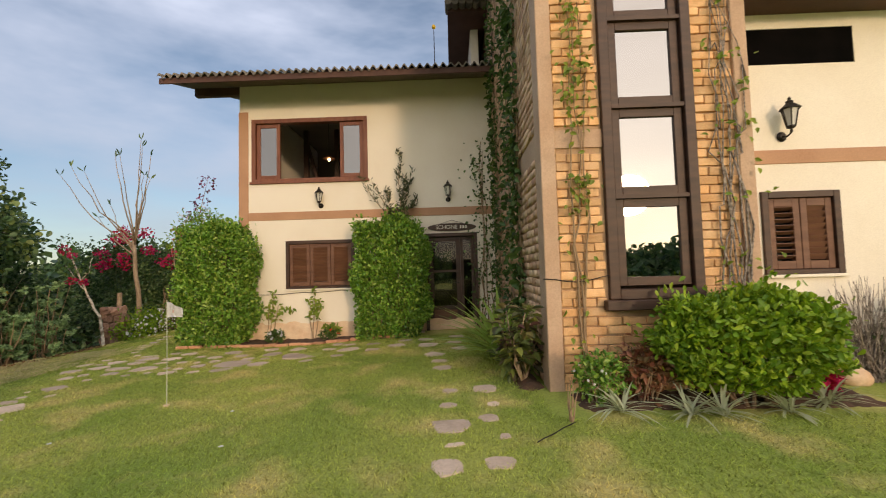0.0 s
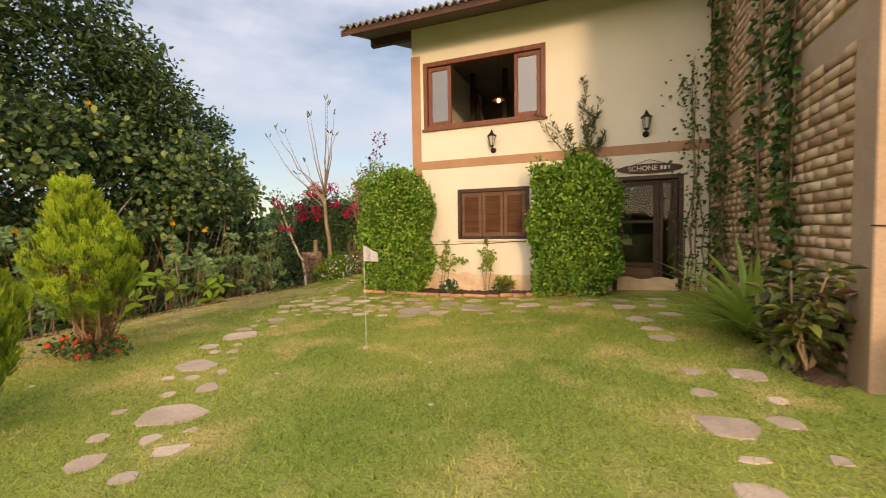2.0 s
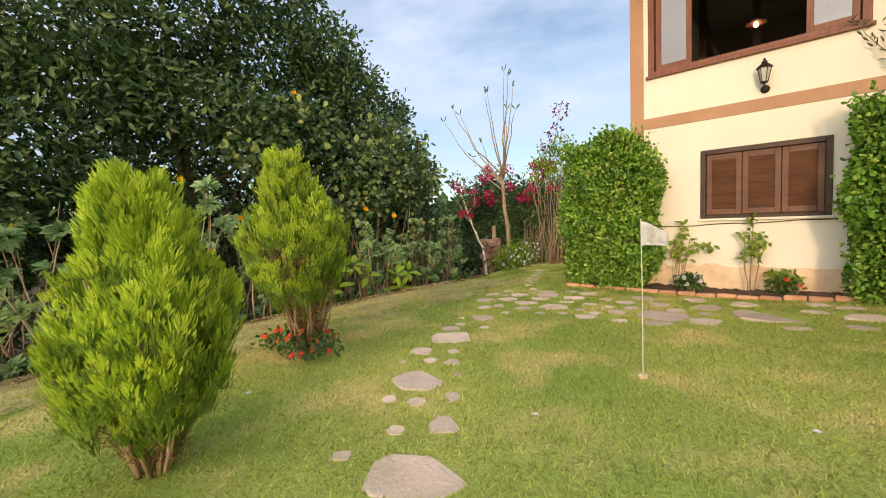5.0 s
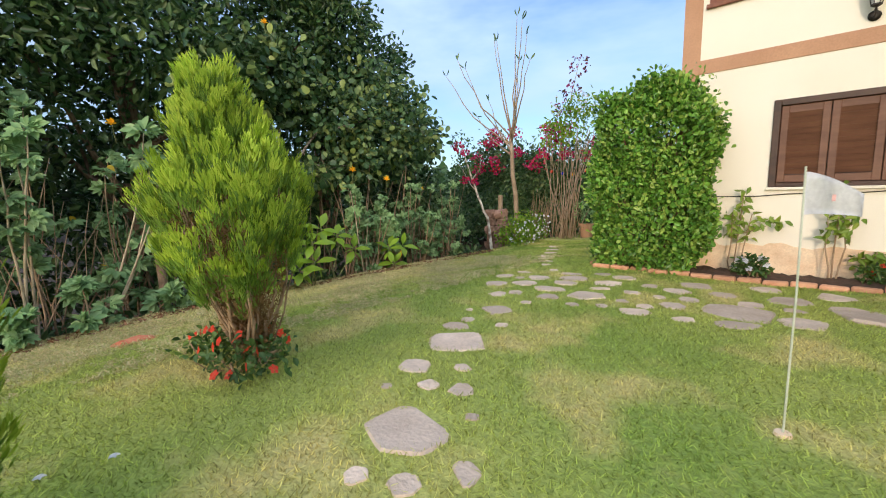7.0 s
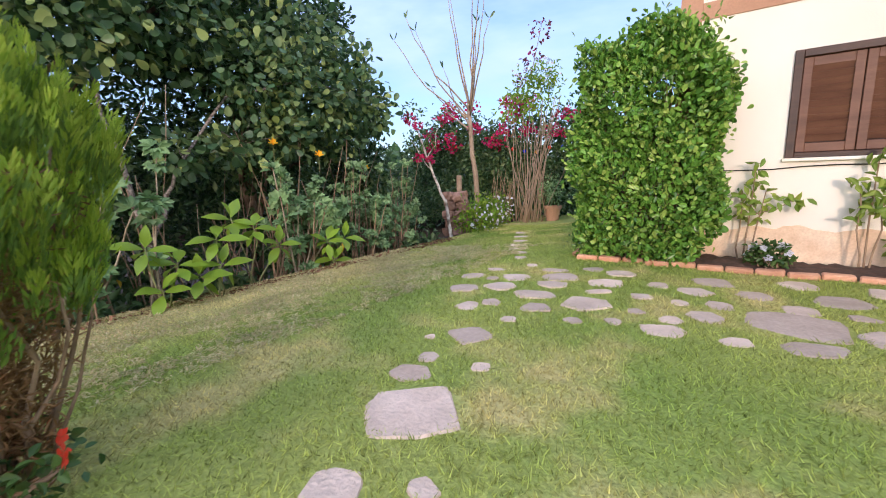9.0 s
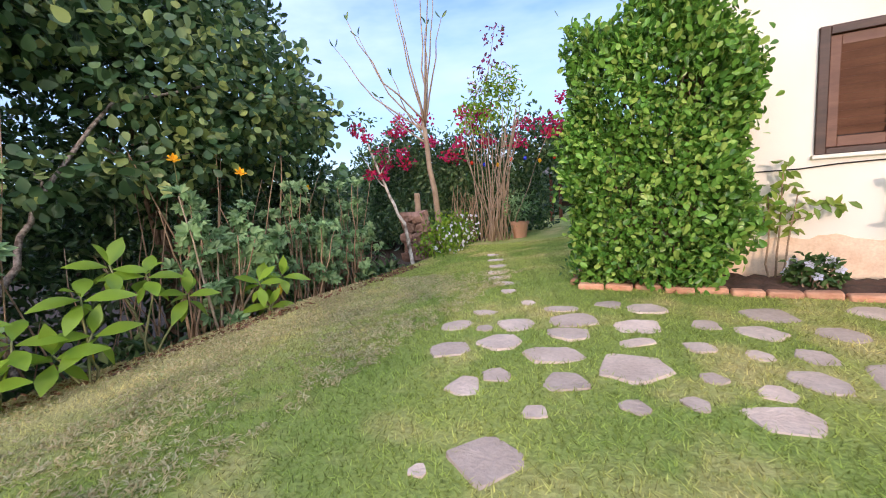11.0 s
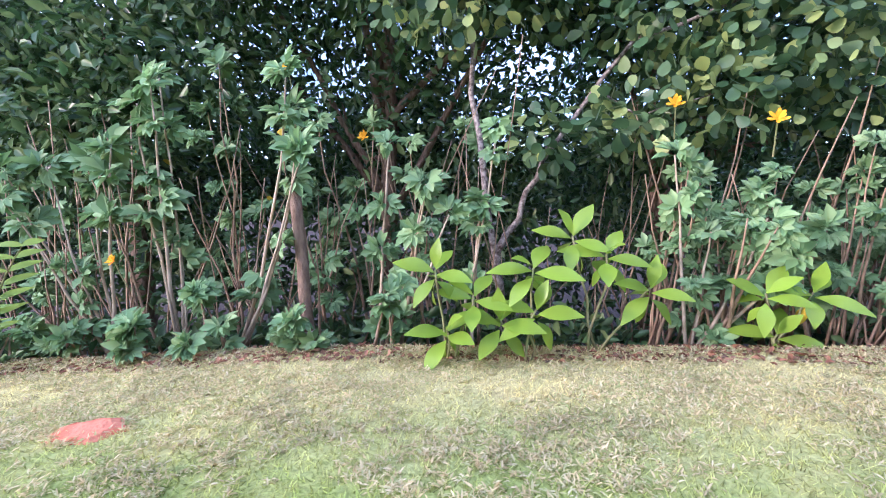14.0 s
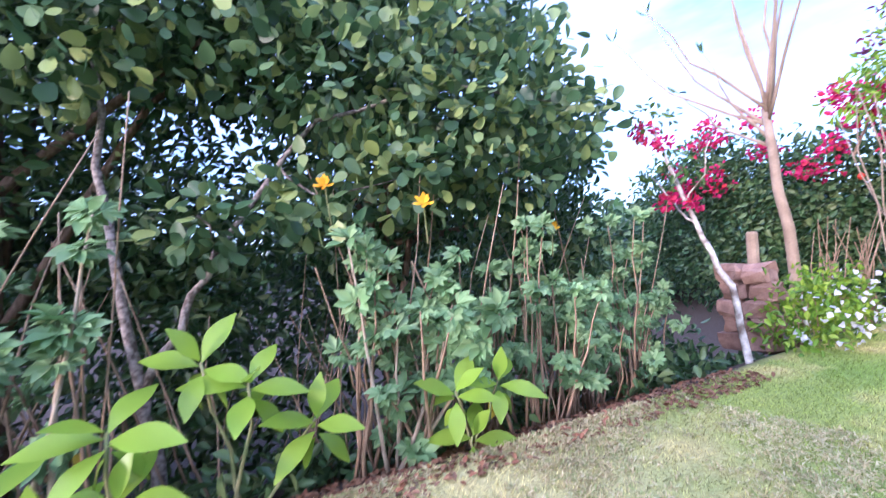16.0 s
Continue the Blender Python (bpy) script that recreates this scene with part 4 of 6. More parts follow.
    P = leaned(np.stack([rad * np.cos(a), rad * np.sin(a), zr * h], 1))
    link("dry_sprays", leaf_mesh("dry_sprays", P, rand_dirs(n) + np.array((0, 0, 0.5)), rand_dirs(n), 0.05, 0.008, 0.1, 0.1), DRY_LEAF, t, "brown withered inner sprays")
    return t


cypress(-4.38, 1.72, 1.36, 0.32, 0.14, (0.02, 0.02), "golden green cypress with a dry brown foot")
cypress(-5.545, 3.22, 1.80, 0.43, 0.27, (-0.11, -0.09), "tall golden cypress, withered brown at its base")


# ---------- house fittings ----------
def lantern(x, y, z, label):
    """Wall lantern of black iron: back plate, arm, glass cage, cap."""
    t = thing("wall_lantern", (x, y, z), label, "lantern", "wall lanterns")
    bm = bmesh.new()
    lathe(bm, [(0.05, 0), (0.055, 0.01), (0.03, 0.03)], 10)
    bmesh.ops.rotate(bm, verts=bm.verts, cent=(0, 0, 0), matrix=Matrix.Rotation(radians(90), 3, "X"))
    part("back_plate", bm, IRON, t)
    bm = bmesh.new()
    tube(bm, [(0, -0.02, 0), (0, -0.08, -0.02), (0, -0.13, 0.0), (0, -0.14, 0.05)], 0.010, 0.009)
    part("arm", bm, IRON, t)
    for a in range(6):
        c, s = math.cos(a * math.pi / 3), math.sin(a * math.pi / 3)
        bm = bmesh.new()
        tube(bm, [(0.040 * c, -0.14 + 0.040 * s, 0.07), (0.075 * c, -0.14 + 0.075 * s, 0.25)], 0.006, 0.006, 4)
        part("bar", bm, IRON, t)
    bm = bmesh.new()
    lathe(bm, [(0.02, 0.045), (0.045, 0.06), (0.045, 0.075)], 6, (0, -0.14, 0))
    part("cup", bm, IRON, t)
    bm = bmesh.new()
    lathe(bm, [(0.036, 0.075), (0.070, 0.25)], 6, (0, -0.14, 0))
    part("glass", bm, LAMP_GLASS, t)
    bm = bmesh.new()
    lathe(bm, [(0.095, 0.25), (0.09, 0.265), (0.045, 0.305), (0.03, 0.315), (0.035, 0.335), (0.012, 0.35), (0.018, 0.365), (0.004, 0.385)], 8, (0, -0.14, 0))
    part("cap", bm, IRON, t, smooth=False)
    bm = bmesh.new()
    lathe(bm, [(0.006, 0.0), (0.015, 0.02), (0.008, 0.045)], 8, (0, -0.14, 0))
    part("finial", bm, IRON, t)


lantern(-2.60, WA, 2.78, "black iron lantern on the cream wall below the open window")
lantern(0.10, WA, 2.83, "black iron lantern on the shaded wall over the entrance")
lantern(3.72, WB, 2.66, "black iron lantern on the white wall beyond the tower")

# oval name board over the door
t = thing("name_board", (0.16, WA - 0.012, 2.24), "dark oval wooden name board with pale letters, hung on a cord", "sign")
bm = bmesh.new()
n = 28
ring_a = [bm.verts.new((0.51 * math.copysign(abs(math.cos(2 * math.pi * k / n)) ** 0.9, math.cos(2 * math.pi * k / n)), 0.0, 0.085 * math.sin(2 * math.pi * k / n))) for k in range(n)]
ring_b = [bm.verts.new((v.co.x * 0.985, -0.022, v.co.z * 0.93)) for v in ring_a]
bm.faces.new(ring_a)
bm.faces.new(ring_b[::-1])
for k in range(n):
    bm.faces.new((ring_a[k], ring_b[k], ring_b[(k + 1) % n], ring_a[(k + 1) % n]))
bmesh.ops.recalc_face_normals(bm, faces=bm.faces)
part("board", bm, WOOD_DARK, t)
LETTER = pbr("cream_letter_paint", (0.75, 0.72, 0.62), (0.68, 0.64, 0.54), 20, 0.7, 0.0)


def writing(text, size, parent, at, material, name="letters"):
    cu = bpy.data.curves.new(name, "FONT")
    cu.body, cu.size, cu.extrude, cu.align_x, cu.align_y = text, size, 0.003, "CENTER", "CENTER"
    tmp = bpy.data.objects.new(name + "_curve", cu)
    scene.collection.objects.link(tmp)
    me = bpy.data.meshes.new_from_object(tmp.evaluated_get(bpy.context.evaluated_depsgraph_get()))
    bpy.data.objects.remove(tmp)
    ob = link(name, me, material, parent)
    ob.matrix_basis = pose(*at, 90, 0, 0)
    return ob


writing("SCHONE", 0.115, t, (-0.11, -0.026, 0.0), LETTER)
part("worn_letters", boxes((0.17, 0.20, -0.026, -0.021, -0.03, 0.035), (0.22, 0.26, -0.026, -0.021, -0.028, 0.03), (0.28, 0.31, -0.026, -0.021, -0.025, 0.03)), LETTER, t)
bm = bmesh.new()
tube(bm, [(-0.26, -0.01, 0.07), (0.0, -0.008, 0.15), (0.26, -0.01, 0.07)], 0.005, 0.005, 5)
part("cord", bm, WOOD_DARK, t)

# upper room: pendant lamp, timber posts and brace
t = thing("pendant_lamp", (-2.85, 10.0, 4.15), "glowing bulb under a small shade on a long cord", "lamp")
bm = bmesh.new()
lathe(bm, [(0.02, 0.0), (0.034, 0.03), (0.03, 0.055), (0.012, 0.08)], 12)
part("bulb", bm, glow("warm_bulb", (1.0, 0.62, 0.25), 25), t, "lit warm bulb")
bm = bmesh.new()
lathe(bm, [(0.15, 0.05), (0.145, 0.06), (0.05, 0.11), (0.015, 0.13)], 16)
part("shade", bm, WOOD_RED, t)
bm = bmesh.new()
tube(bm, [(0, 0, 0.13), (0, 0, 1.14)], 0.006, 0.006, 5)
part("cord", bm, IRON, t)
tagged(part("timber_frame", boxes((-3.85, -3.73, 11, 11.12, 2.62, 5.3), (-3.0, -2.88, 11, 11.12, 2.62, 5.3), (-2.2, -2.08, 11, 11.12, 2.62, 5.3)), WOOD_DARK), "dark timber posts inside the upper room", "post", kind="structure")
bm = bmesh.new()
tube(bm, [(-3.75, 11.02, 4.9), (-3.3, 11.02, 3.3)], 0.05, 0.05, 4)
tagged(part("timber_brace", bm, WOOD_DARK), "slanted dark timber brace inside the upper room", "brace", kind="structure")

# sitting place inside the entrance
def cafe_chair(x, y, turn):
    t = thing("chair", (x, y, 0.08), "dark slender chair inside the entrance hall", "chair", "chairs in the hall")
    for a, b in ((-0.17, -0.17), (0.17, -0.17), (-0.17, 0.17), (0.17, 0.17)):
        bm = bmesh.new()
        tube(bm, [(a, b, 0), (a * 0.95, b * 0.95, 0.44)], 0.012, 0.012, 6)
        part("leg", bm, IRON, t)
    part("seat", boxes((-0.19, 0.19, -0.19, 0.19, 0.44, 0.465), bevel=0.01), WOOD_DARK, t)
    bm = bmesh.new()
    tube(bm, [(-0.17, 0.17, 0.46), (-0.17, 0.22, 0.84), (0.0, 0.235, 0.90), (0.17, 0.22, 0.84), (0.17, 0.17, 0.46)], 0.012, 0.012, 6)
    part("backrest", bm, IRON, t)
    t.rotation_euler = (0, 0, radians(turn))


cafe_chair(-0.30, 11.0, 80)
cafe_chair(0.42, 11.25, -70)
t = thing("table", (0.05, 11.2, 0.08), "small round table on a dark iron foot", "table")
bm = bmesh.new()
lathe(bm, [(0.30, 0.70), (0.31, 0.715), (0.30, 0.73)], 24)
part("tabletop", bm, WOOD_DARK, t)
bm = bmesh.new()
lathe(bm, [(0.20, 0.0), (0.19, 0.02), (0.03, 0.05), (0.025, 0.70)], 16)
part("foot", bm, IRON, t)
t = thing("cabinet", (0.60, 12.6, 0.08), "red-brown cabinet standing in the hall", "cabinet")
part("body", boxes((-0.25, 0.25, -0.2, 0.2, 0, 0.95), bevel=0.01), WOOD_RED, t)
part("door", boxes((-0.23, -0.005, -0.218, -0.2, 0.06, 0.90), bevel=0.006), WOOD_RED, t)
part("door", boxes((0.005, 0.23, -0.218, -0.2, 0.06, 0.90), bevel=0.006), WOOD_RED, t)

# loose cable along the wall foot
bm = bmesh.new()
tube(bm, [(-3.95 + 0.25 * k, WA - 0.014, 0.93 - 0.018 * math.sin(k * 0.9) ** 2 + 0.008 * k) for k in range(10)], 0.006, 0.006, 5)
tagged(part("cable", bm, IRON), "thin dark cable sagging along the plastered wall", "cable")

# roof mast
t = thing("mast", (-0.15, 10.0, roof_z(10.0) + 0.05), "thin metal mast with a yellow ball on the roof", "mast")
bm = bmesh.new()
tube(bm, [(0, 0, -0.05), (0, 0, 1.5)], 0.012, 0.010, 6)
part("pole", bm, IRON, t)
bm = bmesh.new()
lathe(bm, [(0.01, 1.50), (0.045, 1.53), (0.05, 1.57), (0.03, 1.61), (0.005, 1.63)], 10)
part("ball", bm, YELLOW_LEAF, t, "yellow ball")

# higher roof edge behind the tower
bm = bmesh.new()
box(bm, 0.20, 1.06, 8.6, 12.5, 6.95, 7.03)
tagged(part("roof_upper", bm, EAVE_WOOD), "dark boarded eave of the higher roof", "roof", kind="structure")
bm = bmesh.new()
for k in range(6):
    lathe(bm, [(0.07, -0.2), (0.075, 0.2)], 8, (0.22 + k * 0.15, 0, 0))
bmesh.ops.rotate(bm, verts=bm.verts, cent=(0, 0, 0), matrix=Matrix.Rotation(radians(90), 3, "X"))
o = tagged(part("ridge_tiles", bm, TILE), "grey clay tile ends on the higher roof", "tile", kind="structure")
o.location = (0, 8.6, 7.06)

# ---------- beds ----------
def bed(name, pts_x, pts_y, label):
    """A shallow mound of soil over a rectangle."""
    nx, ny = max(3, int((pts_x[1] - pts_x[0]) / 0.06)), max(3, int((pts_y[1] - pts_y[0]) / 0.06))
    xs, ys = np.linspace(*pts_x, nx), np.linspace(*pts_y, ny)
    A, B = np.meshgrid(xs, ys, indexing="ij")
    rim = np.minimum(np.minimum(A - pts_x[0], pts_x[1] - A), np.minimum(B - pts_y[0], pts_y[1] - B))
    Z = ground_z(A, B) - 0.01 + 0.05 * np.clip(rim / 0.12, 0, 1) + 0.012 * rng.normal(0, 1, A.shape) * (rim > 0.01)
    i = np.arange(A.size).reshape(A.shape)
    f = np.stack([i[:-1, :-1], i[1:, :-1], i[1:, 1:], i[:-1, 1:]], -1).reshape(-1, 4)
    return tagged(link(name, fast_mesh(name, np.stack([A, B, Z], -1).reshape(-1, 3), f), SOIL, None), label, "soil", kind="structure")


bed("soil_wall_bed", (-5.05, -0.5), (7.86, 8.54), "red-brown soil of the bed along the wall")
bed("soil_tower_bed", (1.2, 3.75), (3.38, 3.97), "dark soil of the bed before the tower")
bed("soil_door_bed", (0.74, 1.055), (4.0, 5.7), "dark soil of the bed beside the tower")
edging = thing("bed_edging", (-5.1, 7.82, 0), "row of worn red bricks edging the bed", "edging", kind="structure")
bm = boxes((-0.11, 0.11, -0.05, 0.05, -0.03, 0.045), bevel=0.012)
me = bpy.data.meshes.new("brick")
bm.to_mesh(me)
bm.free()
me.materials.append(EDGE_BRICK)
for k in range(19):
    b = new("brick", me)
    b.parent = edging
    x = k * 0.235 + 0.05
    b.matrix_basis = pose(x, 0.03 * rng.normal() + 0.02 * k / 3, gz(-5.1 + x, 7.82) + 0.01 * rng.random(), rng.normal(0, 2), rng.normal(0, 2), rng.normal(0, 4))

for k in range(3):
    b = new("brick", me)
    b.parent = edging
    b.matrix_basis = pose(-0.10 - 0.02 * k, 0.16 + 0.235 * k, gz(-5.2, 8.0) + 0.01, rng.normal(0, 2), 0, 80 + rng.normal(0, 5))

# cables: one across the tower's foot, one lying on the lawn
bm = bmesh.new()
tube(bm, [(TX0 - 0.02 + 0.11 * k, TY - 0.02, 1.22 - 0.05 * math.sin(k * 0.5) ** 2 + 0.004 * k) for k in range(7)], 0.005, 0.005, 5)
tagged(part("cable", bm, IRON), "thin dark cable strung across the brick", "cable")
bm = bmesh.new()
tube(bm, [(0.70 + 0.06 * k, 2.80 + 0.06 * k, gz(0.9, 3) + 0.02 + 0.004 * math.sin(k * 2)) for k in range(7)], 0.0045, 0.0045, 5)
tagged(part("cable", bm, IRON), "dark cable lying on the lawn by the bed", "cable")

# ---------- plants ----------
def lobed(name, P, axis_out, size, lobes=5):
    """Deep-lobed hand-shaped leaves: each a fan of ovals from one point."""
    n = len(P)
    D = unit(axis_out)
    N = unit(np.array((0.65, -0.25, 0.7)) + D * 0.2 + rng.normal(0, 0.35, (n, 3)))
    S = unit(np.cross(D, N))
    s = size * (0.7 + 0.6 * rng.random(n))
    PP, DD, NN, LL = [], [], [], []
    for k in range(lobes):
        a = (k - (lobes - 1) / 2) * 0.62
        PP.append(P)
        DD.append(D * math.cos(a) + S * math.sin(a))
        NN.append(N)
        LL.append(s * (1 - 0.12 * abs(k - (lobes - 1) / 2)))
    P, D, N, L = map(np.concatenate, (PP, DD, NN, LL))
    return leaf_mesh(name, P, D, N, L, L * 0.50, 0.12, 0.2, 0.55)


def big_leaf(p, d, n, L, W, seg=5, bend=0.35, broad=False):
    """A single broad leaf with a midrib fold and a drooping tip; broad: widest past its middle, on a short stalk."""
    d, n = Vector(d).normalized(), Vector(n).normalized()
    s = d.cross(n).normalized()
    n = s.cross(d)
    vs, fs = [], []
    for k in range(seg + 1):
        u = k / seg
        w = W * 0.5 * math.sin(math.pi * min(0.985, 0.06 + u * 0.94) ** 0.85)
        if broad:
            w = W * 0.5 * (0.05 + 0.95 * math.sin(math.pi * min(0.995, u) ** 1.12) ** 1.05)
        c = Vector(p) + d * L * u - n * bend * L * u * u
        rise = n * w * (0.14 if broad else 0.3)
        vs += [c - s * w + rise, c, c + s * w + rise]
    for k in range(seg):
        a = 3 * k
        fs += [(a, a + 1, a + 4, a + 3), (a + 1, a + 2, a + 5, a + 4)]
    me = fast_mesh("leaf", np.array(vs), np.array(fs))
    me.polygons.foreach_set("use_smooth", [True] * len(me.polygons))
    return me


def stem_shrub(x, y, h, n_stems, spread, label, leaf_size=0.14, leaf_mat=None, stem_mat=None, rosettes=3, yellow=0):
    """Bare cane-like stems with rosettes of lobed leaves at and near the tips."""
    t = thing("shrub", (x, y, gz(x, y)), label, "shrub", "shrubs along the lawn's edge")
    tips = []
    for _ in range(n_stems):
        a = rng.uniform(0, 6.28)
        q = Vector((spread * math.cos(a) * rng.random(), spread * math.sin(a) * rng.random() + 0.2 * rng.normal() * spread, h * rng.uniform(0.45, 1.0)))
        bm = bmesh.new()
        pts = bent((rng.normal(0, 0.06), rng.normal(0, 0.08), -0.05), q, 0.010 * h, 6)
        tube(bm, pts, rng.uniform(0.009, 0.02), 0.005, 5)
        part("stem", bm, stem_mat or STEM, t, smooth=True)
        tips.append(pts[-1])
        for k in range(rosettes - 1):
            f = rng.uniform(0.35, 0.95)
            p = pts[0].lerp(q, f) + Vector(rng.normal(0, 0.10, 3))
            tips.append(p)
    P, D = [], []
    for p in tips:
        m = rng.integers(5, 10)
        o = rand_dirs(m)
        o[:, 2] = o[:, 2] * 0.5 + 0.15
        P.append(np.array(p) + o * 0.035)
        D.append(o)
    link("leaves", lobed("leaves", np.concatenate(P), np.concatenate(D), leaf_size), leaf_mat or SHRUB_LEAF, t)
    for _ in range(yellow):
        p = np.array(tips[rng.integers(len(tips))]) + rng.normal(0, 0.06, 3)
        link("yellowed_leaf", big_leaf(p, (rng.normal(), rng.normal(), -0.8), rng.normal(0, 1, 3), 0.10, 0.06), YELLOW_LEAF, t)
    return t


SHRUB_LABEL = "tall cane-stemmed shrub with lobed grey-green leaves"


def cane_shrub(x, y, canes, label, leaf_size=0.15):
    """Long bare canes from one foot; each is (sideways, height, bow) and bears lobed leaves at its top and at a few nodes."""
    t = thing("shrub", (x, y, gz(x, y)), label, "shrub", "shrubs along the lawn's edge")
    P, D = [], []
    for dy, h, bow in canes:
        foot = Vector((rng.normal(0, 0.05), rng.normal(0, 0.07), -0.06))
        tip = Vector((rng.normal(0, 0.12), dy, h))
        pts = [foot.lerp(tip, f) + Vector((0, bow * math.sin(math.pi * f), 0)) + Vector(rng.normal(0, 0.008, 3)) for f in np.linspace(0, 1, 8)]
        bm = bmesh.new()
        tube(bm, pts, rng.uniform(0.013, 0.02), 0.006, 6)
        part("cane", bm, PALE_CANE, t, smooth=True)
        for f in (1.0, rng.uniform(0.72, 0.9), rng.uniform(0.45, 0.7)):
            if f < 0.9 and rng.random() < 0.35:
                continue
            c = np.array(foot.lerp(tip, f)) + np.array((0, bow * math.sin(math.pi * f), 0))
            m = int(rng.integers(5, 9))
            o = rand_dirs(m)
            o[:, 2] = o[:, 2] * 0.6 + 0.1
            P.append(c + o * 0.045)
            D.append(o)
    link("leaves", lobed("leaves", np.concatenate(P), np.concatenate(D), leaf_size), SHRUB_LEAF, t)
    return t


# side-ways along the edge, height and bow of each cane
cane_shrub(-8.46, 1.78, [(-0.70, 1.55, -0.05), (0.02, 1.62, -0.10), (-0.42, 1.58, -0.05), (0.25, 1.7, 0.0), (-0.66, 1.35, 0.0)], SHRUB_LABEL)
cane_shrub(-8.50, 2.32, [(0.14, 2.1, -0.02), (0.04, 2.2, 0.03), (-0.06, 2.0, -0.04), (0.02, 0.98, 0.0)], SHRUB_LABEL)
cane_shrub(-8.50, 2.80, [(0.72, 1.58, 0.02), (0.60, 2.15, 0.10), (0.22, 0.64, 0.0), (0.62, 1.9, 0.16)], SHRUB_LABEL)
cane_shrub(-8.62, 4.06, [(0.30, 1.25, 0.02), (0.02, 1.65, -0.03), (0.50, 1.12, 0.05), (0.33, 1.35, 0.0)], SHRUB_LABEL, 0.14)
cane_shrub(-8.62, 4.62, [(0.16, 1.2, 0.0), (0.30, 1.75, 0.03)], SHRUB_LABEL, 0.13)
cane_shrub(-8.60, 6.42, [(0.06, 0.92, 0.0), (0.5, 1.0, 0.02), (0.75, 0.95, 0.0), (-0.2, 1.5, 0.0)], SHRUB_LABEL, 0.14)
for k in range(8):
    y = 0.0 + 0.62 * k + rng.normal(0, 0.08)
    x = -9.05 - 0.7 * rng.random() - 0.2 * (k % 2)
    stem_shrub(x, y, rng.uniform(1.6, 3.0), 4, 0.45, SHRUB_LABEL, 0.13, rosettes=3, yellow=k % 3)
for k in range(8):
    y = -0.2 + 0.60 * k + rng.normal(0, 0.1)
    stem_shrub(-8.28 - 0.16 * rng.random(), y, rng.uniform(0.25, 0.6), 3, 0.2, "low young shrub with lobed bright green leaves", 0.125, rosettes=2)
for k in range(13):
    y = 6.3 + 0.25 * k + rng.normal(0, 0.08)
    stem_shrub(-8.55 - 0.35 * rng.random() - 0.03 * k, y, rng.uniform(1.1, 1.95), 8, 0.45, "thicket of bare brown canes with few leaves", 0.10, rosettes=2)


def lime_plant(x, y, h, heads, label):
    """Thin stems bearing whorls of large limp yellow-green leaves."""
    t = thing("lime_plant", (x, y, gz(x, y)), label, "plant", "yellow-green plants along the lawn's edge")
    for dx, dy, f in heads:
        bm = bmesh.new()
        top = Vector((dx, dy, h * f))
        tube(bm, bent((0.02 * rng.normal(), 0.02 * rng.normal(), -0.03), top, 0.015), 0.011, 0.007, 5)
        part("stem", bm, GREEN_STEM, t, smooth=True)
        m = 8
        for j in range(m):
            a = 2.4 * j + rng.normal(0, 0.3)
            tilt = 1.05 - 2.2 * j / m + rng.normal(0, 0.14)
            d = np.array([[math.cos(a) * math.cos(tilt), math.sin(a) * math.cos(tilt), math.sin(tilt)]])
            s = (0.24 + 0.06 * rng.random()) * (0.62 + 0.38 * math.sin(math.pi * min(1, (j + 1) / m)))
            nrm = np.array([[0, 0, 1.0]]) - d * d[0, 2] + np.array([[math.cos(a), math.sin(a), 0]]) * 0.15 + np.array([[0.55, -0.15, 0]])
            p = np.array(top)[None] - np.array([[0, 0, 0.012 * j]]) + d * 0.01
            link("leaf", big_leaf(p[0], d[0], nrm[0], s, s * 0.46, 9, rng.uniform(0.2, 0.5), True), YELLOW_LEAF if j == m - 1 and rng.random() < 0.3 else LIME_LEAF, t)
    return t


LIME_LABEL = "knee-high plant with large limp yellow-green leaves"
lime_plant(-8.07, 4.57, 1.0, [(0.0, -0.09, 0.62), (0.0, 0.16, 0.44), (0.05, -0.02, 0.22)], LIME_LABEL)
lime_plant(-8.05, 5.08, 1.0, [(0.0, 0.03, 0.63), (0.02, 0.05, 0.36), (0.0, -0.18, 0.28)], LIME_LABEL)
lime_plant(-8.21, 5.58, 1.0, [(0.0, 0.03, 0.69), (-0.10, -0.17, 0.80), (0.02, 0.32, 0.46)], LIME_LABEL)
lime_plant(-8.37, 6.87, 1.0, [(0.0, -0.11, 0.41), (0.0, 0.20, 0.42), (0.02, -0.02, 0.12)], LIME_LABEL)



def limb_tree(name, x, y, limbs, bark, leaf_name, leaf_mesh_data, leaf_mat, label, group=""):
    t = thing(name, (x, y, gz(x, y)), label, "tree", group)
    for k, (pts, r0, r1) in enumerate(limbs):
        bm = bmesh.new()
        full = []
        for a, b in zip(pts, pts[1:]):
            full += bent(a, b, 0.02, 4)[:-1]
        full.append(Vector(pts[-1]))
        tube(bm, full, r0, r1, 8 if r0 > 0.03 else 5)
        part("trunk" if k == 0 else "limb", bm, bark, t, smooth=True)
    if leaf_mesh_data:
        link("crown", leaf_mesh_data, leaf_mat, t)
    return t


